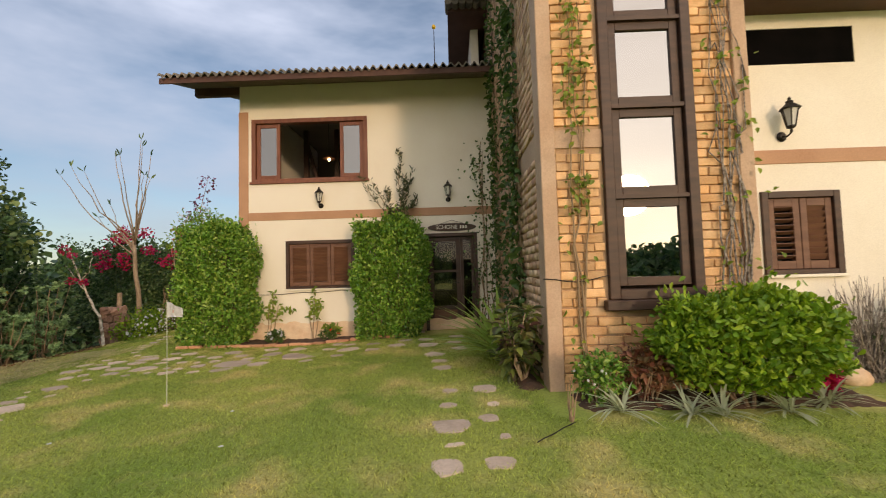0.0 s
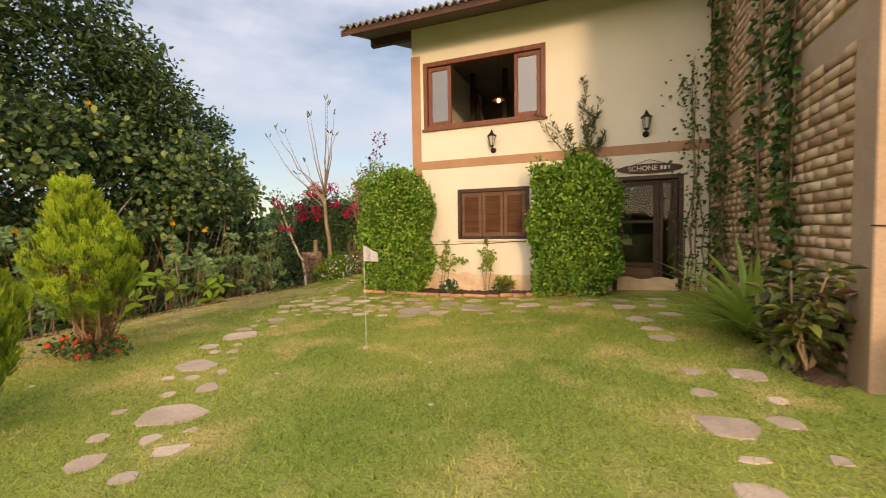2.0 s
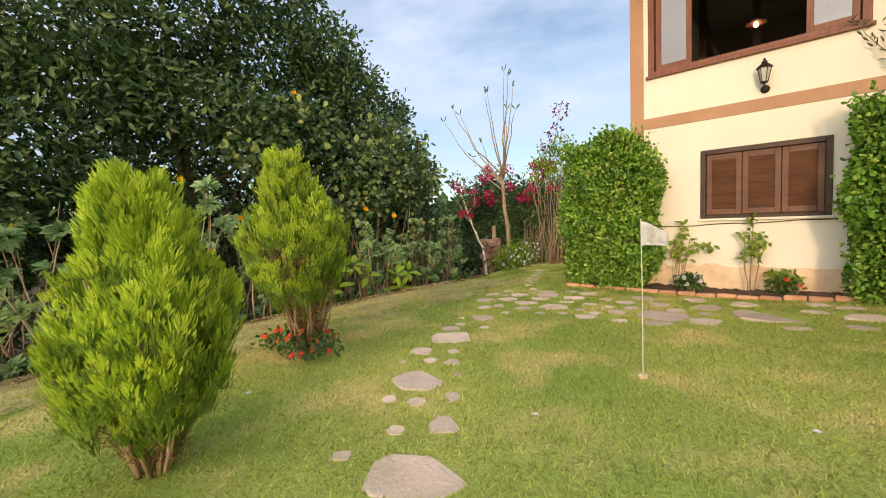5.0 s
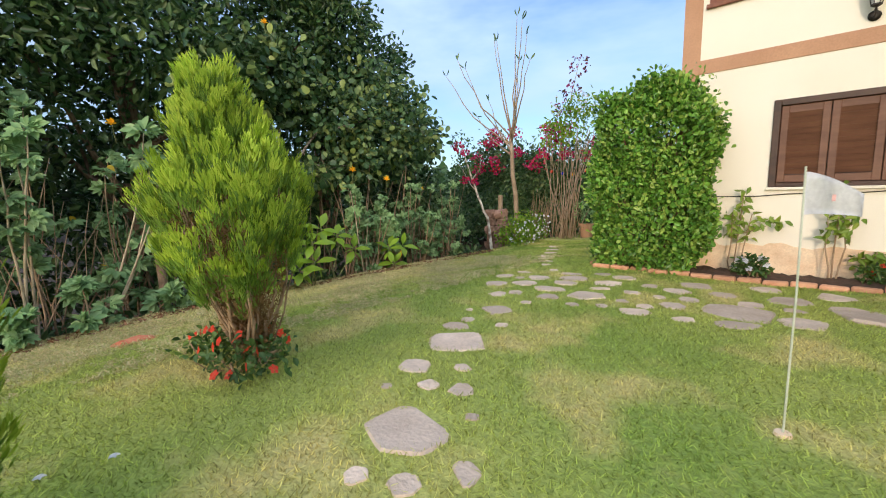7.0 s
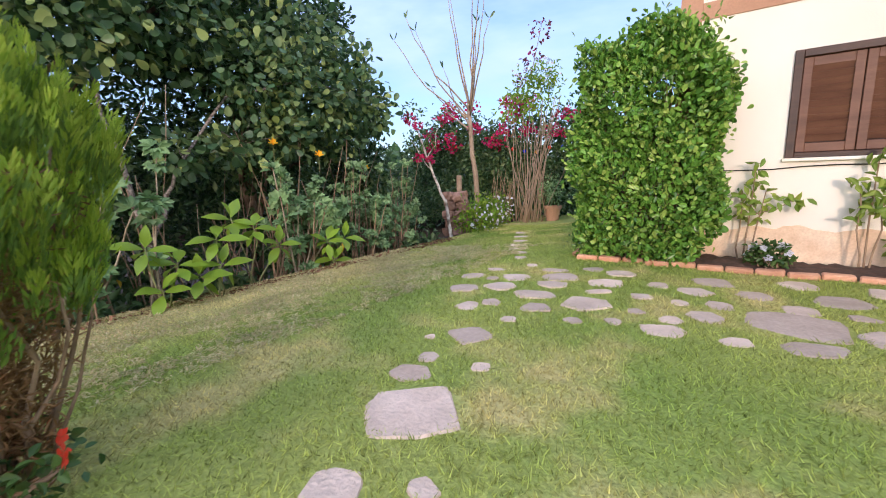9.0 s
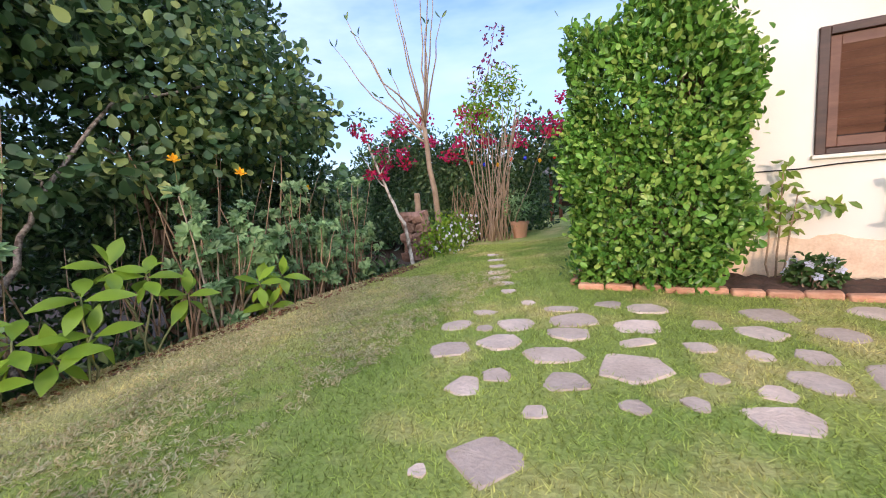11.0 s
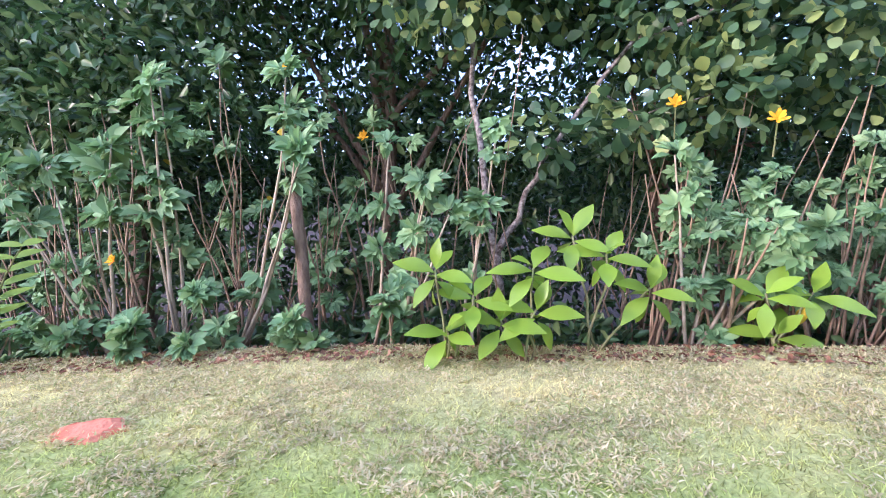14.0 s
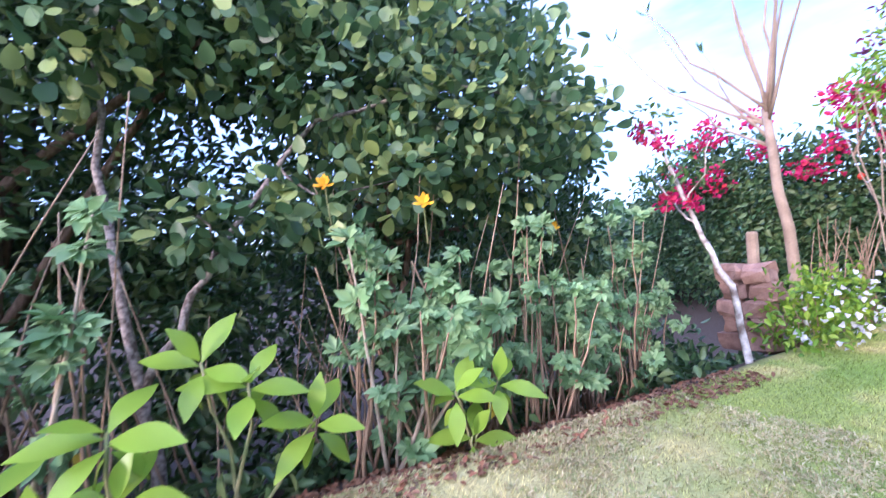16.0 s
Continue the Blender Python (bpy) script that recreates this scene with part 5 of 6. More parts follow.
# round-leaved tree with a pale forked trunk; places are relative to its foot
clumps = [(0.15, 0.34, 2.05, 0.28, 0.28, 0.26), (0.15, 1.0, 2.15, 0.40, 0.38, 0.25), (0.15, 1.75, 2.35, 0.50, 0.55, 0.36), (0.2, 2.3, 2.85, 0.60, 0.6, 0.5), (0.1, 3.0, 3.1, 0.7, 0.7, 0.6), (0.1, 3.6, 2.95, 0.5, 0.5, 0.5),
          (-0.1, 2.9, 2.45, 0.6, 0.6, 0.45), (-0.1, 1.5, 3.2, 0.8, 0.9, 0.6), (-0.2, 2.3, 3.8, 0.8, 0.8, 0.55), (-0.2, 0.4, 3.7, 0.8, 0.9, 0.6), (0.0, -0.5, 3.3, 0.6, 0.7, 0.5), (-0.1, 3.3, 3.7, 0.5, 0.5, 0.4)]
limb_tree("round_leaf_tree", -9.35, 5.0,
          [([(0, 0, -0.05), (0.0, -0.02, 0.7), (0.0, -0.07, 1.03), (-0.1, -0.2, 2.1), (-0.4, -0.3, 3.3), (-0.5, 0.2, 4.2)], 0.050, 0.015), ([(0.0, -0.05, 0.98), (-0.1, 0.20, 1.45), (-0.2, 0.40, 1.85), (-0.2, 1.2, 2.9), (0.1, 2.2, 3.2), (0.2, 3.4, 3.1)], 0.034, 0.008),
           ([(-0.2, 0.40, 1.85), (0.0, 0.40, 1.95), (0.15, 0.34, 2.10)], 0.014, 0.006), ([(-0.18, 0.9, 2.5), (0.05, 1.2, 2.2), (0.15, 1.75, 2.35)], 0.012, 0.005)],
          PALE_BARK, "crown", clump_leaves("crown", clumps, 380, 0.125, 0.088, up=0.4, shell=0.3, droop=0.1, fold=0.06, shape=oval_mesh), ROUND_LEAF, "pale forked tree with round leathery leaves over the shrubs")

# tall dark trees behind the shrubs
def dark_tree(x, y, h, clumps, label, per=520, L=0.13, W=0.062):
    limbs = [([(0, 0, -0.3), (0.05, 0.1, h * 0.3), (-0.1, 0.2, h * 0.62)], 0.13, 0.06)]
    for cx, cy, cz, a, b, c in clumps[::2]:
        limbs.append(([(0.02, 0.08, h * rng.uniform(0.2, 0.45)), (cx * 0.5, cy * 0.5, cz * 0.75), (cx, cy, cz)], 0.05, 0.012))
    return limb_tree("tree", x, y, limbs, BARK, "crown", clump_leaves("crown", clumps, per, L, W, up=0.3, shell=0.3), DARK_LEAF, label, "dark trees behind the shrubs")


dark_tree(-10.6, 3.6, 7.5, [(0, 0, 6.2, 1.6, 1.6, 1.3), (0.2, 1.6, 5.8, 1.3, 1.3, 1.0), (0.5, 2.6, 5.0, 0.9, 0.9, 0.8), (0.4, -1.6, 5.6, 1.5, 1.5, 1.2), (-1.0, 0.5, 5.0, 1.4, 1.8, 1.2), (0.7, 0.3, 4.5, 1.1, 1.5, 0.7), (-0.5, -2.8, 5.2, 1.3, 1.4, 1.2), (0.4, 1.8, 4.3, 1.0, 1.2, 0.7), (-0.3, -0.6, 3.4, 1.1, 1.4, 0.9), (-0.5, 1.0, 3.0, 1.2, 1.4, 1.0), (0.6, -1.2, 4.6, 1.0, 1.2, 0.9), (0.8, 2.7, 6.2, 0.8, 0.9, 0.7), (0.9, 3.2, 5.5, 0.7, 0.8, 0.6), (0.7, 1.6, 7.0, 1.0, 1.1, 0.8), (0.6, -0.2, 7.3, 1.3, 1.3, 0.9)],
          "tall dense dark green tree towering over the shrubs")
dark_tree(-10.9, 7.0, 6.0, [(0.4, -0.5, 6.3, 0.9, 0.9, 0.8), (0.4, 0.4, 5.8, 0.8, 0.8, 0.8), (0.4, 1.3, 5.3, 0.8, 0.8, 0.7), (0.4, 1.85, 5.5, 0.45, 0.4, 0.3), (0, 0.5, 4.6, 1.1, 1.3, 0.9), (0.3, 2.4, 4.0, 0.6, 0.7, 0.6), (0.2, 2.9, 3.7, 0.5, 0.5, 0.4), (0.2, 1.6, 3.6, 0.9, 1.0, 0.9), (-0.3, -0.5, 4.6, 1.2, 1.2, 1.0), (0.2, 2.6, 2.6, 0.7, 0.8, 0.9), (0, 0, 3.2, 1.1, 1.2, 1.0)],
          "dense dark tree beside the lawn")
dark_tree(-10.4, 0.4, 5.5, [(0, 0, 4.3, 1.3, 1.3, 1.2), (0.5, 1.3, 3.6, 1.0, 1.2, 0.9), (0.3, -1.4, 3.9, 1.2, 1.3, 1.1), (0.6, 0.2, 3.0, 0.9, 1.2, 0.8), (-0.8, -0.5, 3.2, 1.3, 1.6, 1.2)],
          "dense dark tree at the garden's corner")
dark_tree(-11.2, -3.2, 7.0, [(0, 0, 5.3, 1.8, 1.8, 1.6), (0.6, 1.6, 4.4, 1.4, 1.4, 1.2), (0.6, -1.5, 4.2, 1.5, 1.6, 1.3), (0.9, 0.2, 3.0, 1.3, 1.7, 1.2), (0.8, 0.4, 1.6, 1.1, 1.6, 1.0)],
          "broad dark tree at the garden's corner")

# understorey: a dark tangle behind the canes
clumps = []
for k in range(30):
    y = -3.5 + 0.5 * k
    clumps.append((-10.2 - 0.9 * rng.random(), y + rng.normal(0, 0.15), rng.uniform(-0.9, 0.3), 0.75, 0.7, 0.8))
    clumps.append((-10.9 - 0.9 * rng.random(), y + rng.normal(0, 0.15), rng.uniform(0.6, 1.8), 0.8, 0.7, 0.8))
    clumps.append((-12.4 - 1.0 * rng.random(), y + rng.normal(0, 0.2), rng.uniform(-0.5, 2.4), 0.9, 0.9, 1.1))
for k in range(9):
    clumps.append((-9.0 - 0.35 * rng.random(), 9.5 + 0.24 * k, rng.uniform(-1.0, -0.7), 0.32, 0.32, 0.3))
for k in range(10):
    clumps.append((-9.9 - 0.5 * rng.random(), 9.6 + 0.25 * k, rng.uniform(-1.6, -0.9), 0.5, 0.5, 0.5))
for k in range(110):
    y = -1.5 + 0.125 * k
    x = -8.25 - 0.25 * float(sst(8.0, 12.0, y)) - 0.45 - 1.3 * rng.random()
    clumps.append((x, y, gz(x, y) + 0.10, 0.26, 0.26, rng.uniform(0.15, 0.32)))
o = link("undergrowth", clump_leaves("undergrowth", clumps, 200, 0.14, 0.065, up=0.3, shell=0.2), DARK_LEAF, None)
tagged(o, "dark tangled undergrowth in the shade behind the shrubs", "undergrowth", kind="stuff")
n = 5200
lx, ly = -8.02 - 1.1 * rng.random(n) ** 1.3, rng.uniform(-0.5, 9.5, n)
P = np.stack([lx, ly, ground_z(lx, ly) + 0.008 + 0.012 * rng.random(n)], 1)
o = link("leaf_litter", leaf_mesh("leaf_litter", P, rng.normal(0, 1, (n, 3)) * np.array((1, 1, 0.2)), rng.normal(0, 0.3, (n, 3)) + np.array((0, 0, 1.0)), 0.055, 0.03, 0.2, 0.2), leafy("fallen_leaf", [(0.16, 0.07, 0.035), (0.26, 0.12, 0.06), (0.34, 0.19, 0.10), (0.12, 0.08, 0.05)], 0.8, 0.15), None)
tagged(o, "brown fallen leaves under the shrubs", "leaf litter", kind="stuff")
for c in range(6):
    yc = 0.3 + 1.6 * c
    t = thing("dry_canes", (-9.3, yc, gz(-9.3, yc)), "thin dry canes and bare twigs among the shrubs", "canes", "dry canes among the shrubs")
    for _ in range(24):
        dy, dx = rng.uniform(-0.8, 0.8), rng.uniform(-0.8, 0.6)
        z0 = gz(-9.3 + dx, yc + dy) - gz(-9.3, yc) - 0.05
        h = rng.uniform(0.8, 2.6)
        bm = bmesh.new()
        tube(bm, bent((dx, dy, z0), (dx + rng.normal(0, 0.2), dy + rng.normal(0, 0.3) * h, z0 + h), 0.02, 5), rng.uniform(0.006, 0.018), 0.004, 4)
        part("cane", bm, STEM, t, smooth=True)

# standing trunk in the shrubs
t = thing("dead_tree", (-8.48, 3.42, gz(-8.48, 3.42)), "bare brown trunk with a pale ring at its foot", "tree")
bm = bmesh.new()
tube(bm, bent((0, 0, -0.08), (-0.03, -0.03, 1.25), 0.008, 6), 0.050, 0.043, 10)
part("trunk", bm, BARK, t, smooth=True)
bm = bmesh.new()
tube(bm, [(0, 0, 0.10), (0, 0, 0.16)], 0.052, 0.052, 10)
part("lime_ring", bm, WHITE_BARK, t, "pale lime ring")


def blossom(x, y, z, size, mat, label, petals=7, group="", name="flower", stem_to=None):
    """Open flower with overlapping petals and a pale cup."""
    t = thing(name, (x, y, z), label, "flower", group)
    a = np.arange(petals * 2) * (math.pi / petals) + 0.2
    face = unit(np.array([[0.75, -0.35, 0.45]]))[0]
    u = unit(np.cross(face, [0, 0, 1.0])[None])[0]
    v = np.cross(face, u)
    D = np.cos(a)[:, None] * u + np.sin(a)[:, None] * v + face * (0.2 + 0.45 * (np.arange(len(a)) % 3))[:, None] * 0.8
    link("corolla", oval_mesh("corolla", np.zeros((len(a), 3)) + face * 0.004 * (np.arange(len(a)) % 2)[:, None], D, np.tile(face, (len(a), 1)), size * (1 - 0.25 * (np.arange(len(a)) % 2)), size * 0.36, 0.1, -0.25), mat, t)
    bm = bmesh.new()
    end = stem_to or (-0.05, 0.03, -0.22)
    tube(bm, [(0, 0, 0), (end[0] * 0.4, end[1] * 0.4, end[2] * 0.5), end], 0.004, 0.005, 4)
    part("stalk", bm, GREEN_STEM, t)
    return t


G = "orange flowers in the shrubs"
for p in ((-8.11, 6.53, 1.28), (-8.55, 7.75, 1.13), (-8.35, 6.05, 1.42), (-8.3, 2.05, 0.42), (-9.0, 3.2, 1.9), (-8.7, 3.9, 1.3), (-9.2, 5.2, 3.6)):
    blossom(*p, 0.062, ORANGE, "open orange flower among the shrub leaves", group=G)

# far garden: bare tree, limewashed tree, canes, bougainvillea, white flowers, pot, post
limbs = [([(0, 0, -0.2), (-0.08, 0, 1.6), (-0.25, 0, 3.2)], 0.075, 0.048)]
for px, pz in ((-2.75, 5.35), (-2.0, 5.45), (-1.35, 5.3), (-0.75, 5.9), (-0.45, 5.7), (-0.1, 6.4), (0.15, 5.9), (0.55, 5.9), (0.7, 4.95), (-0.15, 5.3), (-1.7, 4.0), (-1.0, 4.3)):
    s = (-0.22 + rng.normal(0, 0.02), 0, rng.uniform(2.7, 3.3))
    mid = (s[0] + (px - s[0]) * 0.55, rng.normal(0, 0.25), s[2] + (pz - s[2]) * (0.40 if abs(px) > 0.9 else 0.5))
    limbs.append(([s, mid, (px, mid[1] * 1.6, pz)], 0.024, 0.006))
bare = limb_tree("bare_tree", -8.74, 11.5, [([Vector(p) * 0.92 for p in pts], r0, r1) for pts, r0, r1 in limbs], TAN_BARK, "", None, None, "leafless pale tree with upswept twigs against the sky")
tips = np.array([l[0][-1] for l in limbs[1:]]) * 0.92
link("withered_leaves", leaf_mesh("withered_leaves", np.repeat(tips, 2, 0), rng.normal(0, 0.5, (len(tips) * 2, 3)) + np.array((0, 0, 0.8)), rand_dirs(len(tips) * 2), 0.22, 0.05), DARK_LEAF, bare)

wt = limb_tree("limewashed_tree", -8.48, 10.0, [([(0, 0, -0.2), (-0.07, -0.05, 0.55), (-0.20, -0.18, 1.1), (-0.33, -0.32, 1.6), (-0.50, -0.50, 2.4)], 0.038, 0.016), ([(-0.28, -0.26, 1.4), (-0.55, -0.2, 1.65), (-0.8, -0.25, 2.0)], 0.012, 0.005), ([(-0.33, -0.32, 1.6), (-0.1, -0.35, 1.85), (0.0, -0.4, 2.15)], 0.012, 0.005)],
               WHITE_BARK, "crown", clump_leaves("crown", [(-0.52, -0.5, 2.5, 0.2, 0.2, 0.2), (-0.30, -0.35, 2.0, 0.25, 0.25, 0.15), (-0.7, -0.25, 1.9, 0.2, 0.2, 0.15)], 420, 0.09, 0.04), VINE_LEAF, "thin leaning tree with a mottled white-washed trunk")
for q in ((-0.56, -0.56, 2.38, 0.09, 0.09, 0.08), (-0.42, -0.48, 2.22, 0.08, 0.08, 0.06), (-0.42, -0.48, 1.62, 0.09, 0.09, 0.05), (-0.22, -0.36, 1.58, 0.07, 0.08, 0.05)):
    link("red_bract", clump_leaves("red_bract", [q], 2600, 0.07, 0.04), MAGENTA, wt, "crimson bracts")

t = thing("bougainvillea", (-9.4, 14.2, gz(-8, 14.2)), "wide dark bougainvillea thicket with magenta bracts along its top", "bougainvillea")
clumps = [(-3.2 + 0.62 * k, rng.normal(0, 0.25), 1.9 + rng.normal(0, 0.15) + 0.25 * math.sin(k), 0.65, 0.6, 1.1 if k < 9 else 0.55) for k in range(11)] + [(-3.2 + 0.62 * k, rng.normal(0, 0.2), 0.6, 0.6, 0.5, 0.9) for k in range(9)]
link("foliage", clump_leaves("foliage", clumps, 560, 0.12, 0.07, shell=0.3), DARK_LEAF, t)
clumps = [(rng.uniform(-2.6, 3.2), -0.55 + rng.normal(0, 0.1), rng.uniform(2.0, 3.25), 0.28, 0.2, 0.16) for _ in range(22)] + [(2.6, -0.6, 2.5, 0.4, 0.25, 0.35), (0.6, -0.6, 3.0, 0.45, 0.25, 0.25), (3.1, -0.6, 2.2, 0.3, 0.2, 0.4)]
link("bract_cover", clump_leaves("bract_cover", clumps, 420, 0.085, 0.065, shell=0.1), MAGENTA, t, "magenta bracts")
bm = bmesh.new()
tube(bm, [(0.4, -0.5, 2.2), (0.9, -0.5, 3.4), (1.25, -0.5, 4.9)], 0.02, 0.006, 5)
part("arching_shoot", bm, STEM, t)
link("shoot_leaves", clump_leaves("shoot_leaves", [(1.0, -0.5, 4.1, 0.22, 0.2, 0.3), (1.25, -0.5, 4.8, 0.35, 0.2, 0.25), (0.75, -0.5, 3.7, 0.2, 0.2, 0.25)], 230, 0.10, 0.06), leafy("dusky_bract", [(0.10, 0.03, 0.06), (0.30, 0.04, 0.14), (0.06, 0.06, 0.03)]), t)

t = thing("cane_shrub", (-7.95, 12.7, gz(-7.95, 12.7)), "vase-shaped shrub of pale bare canes with a leafy top", "shrub")
for _ in range(28):
    a = rng.normal(0, 0.35)
    bm = bmesh.new()
    tube(bm, bent((0.18 * rng.normal(), 0.15 * rng.normal(), 0), (a * 1.15, 0.3 * rng.normal(), rng.uniform(2.0, 3.0)), 0.03, 5), 0.014, 0.007, 5)
    part("cane", bm, TAN_BARK, t, smooth=True)
link("foliage", clump_leaves("foliage", [(0, 0, 3.1, 0.75, 0.5, 0.55), (0.3, 0, 3.4, 0.5, 0.4, 0.35), (-0.4, 0, 2.8, 0.5, 0.4, 0.4)], 300, 0.13, 0.045, shell=0.2), BUSH_LEAF, t)
tagged(link("white_blooms", clump_leaves("white_blooms", [(0.1, -0.2, 3.5, 0.6, 0.3, 0.35)], 90, 0.08, 0.06), WHITE_PETAL, t), kind="stuff")
t = thing("dry_thicket", (-8.7, 13.2, gz(-8.7, 13.2)), "thicket of straw-coloured dry stems", "thicket")
for _ in range(60):
    a = rng.uniform(-0.7, 0.7)
    bm = bmesh.new()
    tube(bm, bent((a, 0.2 * rng.normal(), -0.05), (a + 0.2 * rng.normal(), 0.2 * rng.normal(), rng.uniform(0.8, 1.6)), 0.02, 4), 0.012, 0.005, 4)
    part("stem", bm, STEM, t)

t = thing("flower_bush", (-8.52, 11.45, gz(-8.52, 11.45)), "low leafy bush dotted with pale blue-white flowers", "bush")
link("foliage", clump_leaves("foliage", [(-0.6, 0, 0.2, 0.45, 0.4, 0.40), (-0.1, 0, 0.28, 0.5, 0.4, 0.42), (0.5, 0, 0.30, 0.5, 0.4, 0.40)], 900, 0.075, 0.04, shell=0.3), BUSH_LEAF, t)
bloom = link("bloom_cover", clump_leaves("bloom_cover", [(-0.5, -0.2, 0.25, 0.4, 0.3, 0.3), (0.2, -0.25, 0.38, 0.5, 0.3, 0.28)], 160, 0.06, 0.055, shell=0.75), WHITE_PETAL, t)
tagged(bloom, kind="stuff")
for k in range(12):
    bm = bmesh.new()
    tube(bm, bent((-0.6 + 0.1 * k, 0, -0.15), (-0.8 + 0.13 * k, rng.normal(0, 0.2), 0.4), 0.02), 0.008, 0.004, 4)
    part("stem", bm, STEM, t)

t.rotation_euler, t.scale = (0, 0, radians(100)), (1.2, 1.0, 1.15)

t = thing("flowerpot", (-7.50, 13.0, gz(-7.50, 13.0)), "terracotta pot with a bushy green plant", "pot")
bm = bmesh.new()
lathe(bm, [(0.14, 0), (0.19, 0.30), (0.215, 0.30), (0.215, 0.37), (0.19, 0.37), (0.17, 0.32)], 16)
part("pot", bm, TERRA, t, smooth=False)
link("foliage", clump_leaves("foliage", [(0, 0, 0.75, 0.38, 0.38, 0.38)], 520, 0.10, 0.04, shell=0.1), SHRUB_LEAF, t)

t = thing("wooden_post", (-8.95, 11.0, 0.0), "short weathered wooden post", "post")
bm = bmesh.new()
lathe(bm, [(0.065, -0.1), (0.06, 0.95), (0.05, 0.98)], 10)
part("post", bm, TAN_BARK, t)

wall = thing("stone_wall", (-8.80, 10.78, -0.22), "end of a low wall of rough reddish stones", "wall")
for k in range(5):
    for j in range(2):
        bm = boxes((-0.14, 0.14, -0.13, 0.13, 0, 0.19), bevel=0.04)
        for v in bm.verts:
            v.co += Vector(rng.normal(0, 0.020, 3))
        s = part("stone", bm, ROUGH_STONE, wall)
        s.location = (-0.28 + 0.29 * j + (k % 2) * 0.06, rng.normal(0, 0.02), k * 0.195 - 0.15)

# garden shelter and its string of coloured bulbs
sh = thing("garden_shelter", (-7.1, 18.0, gz(-7.1, 18.0)), "small dark wooden garden shelter with a shingled roof", "shelter")
for a in (-0.8, 0.75):
    for b in (-0.6, 0.6):
        part("post", boxes((a - 0.05, a + 0.05, b - 0.05, b + 0.05, -0.1, 1.5)), WOOD_RED, sh)
for z in (0.35, 0.7, 1.05):
    part("board", boxes((-0.8, 0.8, 0.56, 0.62, z, z + 0.14)), WOOD_DARK, sh)
bm = bmesh.new()
vs = [bm.verts.new(p) for p in ((-1.1, -0.9, 1.45), (1.1, -0.9, 1.45), (1.1, 0.9, 1.45), (-1.1, 0.9, 1.45), (-0.7, 0, 1.95), (0.7, 0, 1.95))]
for f in ((0, 1, 5, 4), (2, 3, 4, 5), (1, 2, 5), (3, 0, 4), (3, 2, 1, 0)):
    bm.faces.new([vs[i] for i in f])
part("roof", bm, TILE, sh)
bulbs = thing("string_lights", (-9.0, 13.6, 1.7), "string of small coloured bulbs across the thicket", "string lights")
bm = bmesh.new()
tube(bm, [(0.35 * k, 0, -0.12 * math.sin(k * 0.9) ** 2) for k in range(11)], 0.006, 0.006, 4)
part("cord", bm, IRON, bulbs)
for k in range(10):
    bm = bmesh.new()
    lathe(bm, [(0.012, 0.0), (0.04, -0.03), (0.045, -0.06), (0.02, -0.10)], 8, (0.35 * k + 0.1, 0, -0.12 * math.sin(k * 0.9) ** 2))
    part("bulb", bm, (RED_PETAL, pbr("blue_bulb", (0.02, 0.03, 0.5), (0.03, 0.05, 0.6), 3, 0.2, 0), ORANGE)[k % 3], bulbs)

# shrubs closing the garden behind the shelter
o = link("rear_shrubs", clump_leaves("rear_shrubs", [(-12.0 + 1.1 * k, 20.5 + rng.normal(0, 0.4), 0.5 + 0.4 * rng.random(), 1.0, 0.9, 1.3) for k in range(9)], 150, 0.18, 0.09, shell=0.3), DARK_LEAF, None)
tagged(o, "dark shrubs closing the garden's far end", "shrubs", kind="stuff")

# distant woods all round, open where the sky shows low
far = []
for k in range(150):
    a = rng.uniform(0, 2 * math.pi)
    r = rng.uniform(42, 75)
    far.append((r * math.cos(a), r * math.sin(a), rng.uniform(-1.5, 1.2), 5.5, 5.5, rng.uniform(2.0, 3.6)))
o = link("far_woods", clump_leaves("far_woods", far, 16, 0.9, 0.6, shell=0.5), DARK_LEAF, None)
tagged(o, "dark line of distant woods round the garden", "woods", kind="stuff")

# ---------- plants at the house ----------
def espalier(x, y, h, label, reach):
    """Thin stems against the wall with drooping lime leaves."""
    t = thing("wall_shrub", (x, y, gz(x, y)), label, "shrub", "young shrubs against the wall")
    tips = []
    for k in range(3):
        bm = bmesh.new()
        q = Vector((0.10 * (k - 1) + reach * 0.1, 0.08, h * (0.75 + 0.25 * (k == 1))))
        tube(bm, bent((0.03 * (k - 1), 0, -0.03), q, 0.012), 0.010, 0.005, 5)
        part("stem", bm, STEM, t)
        tips += [q, q * 0.8, q * 0.66]
    bm = bmesh.new()
    q = Vector((reach, 0.06, h * 0.66))
    tube(bm, bent((0.02, 0.03, h * 0.5), q, 0.015), 0.006, 0.003, 5)
    part("stem", bm, STEM, t)
    tips += [q, q - Vector((0.12, 0, 0.0))]
    P = np.concatenate([np.array(p)[None] + rng.normal(0, 0.032, (7, 3)) for p in tips])
    D = rng.normal(0, 0.6, P.shape) + np.array((0, -0.3, -0.35))
    link("leaves", leaf_mesh("leaves", P, D, rng.normal(0, 0.4, P.shape) + np.array((0, -0.8, 0.6)), 0.105, 0.048, 0.15, 0.3), SUN_VINE_LEAF, t)


espalier(-3.62, 8.34, 1.0, "young shrub with lime leaves against the wall", 0.42)
espalier(-2.72, 8.32, 1.05, "young shrub with lime leaves below the window", 0.15)
espalier(-2.40, 8.36, 0.34, "low shrub with lime leaves below the window", 0.16)


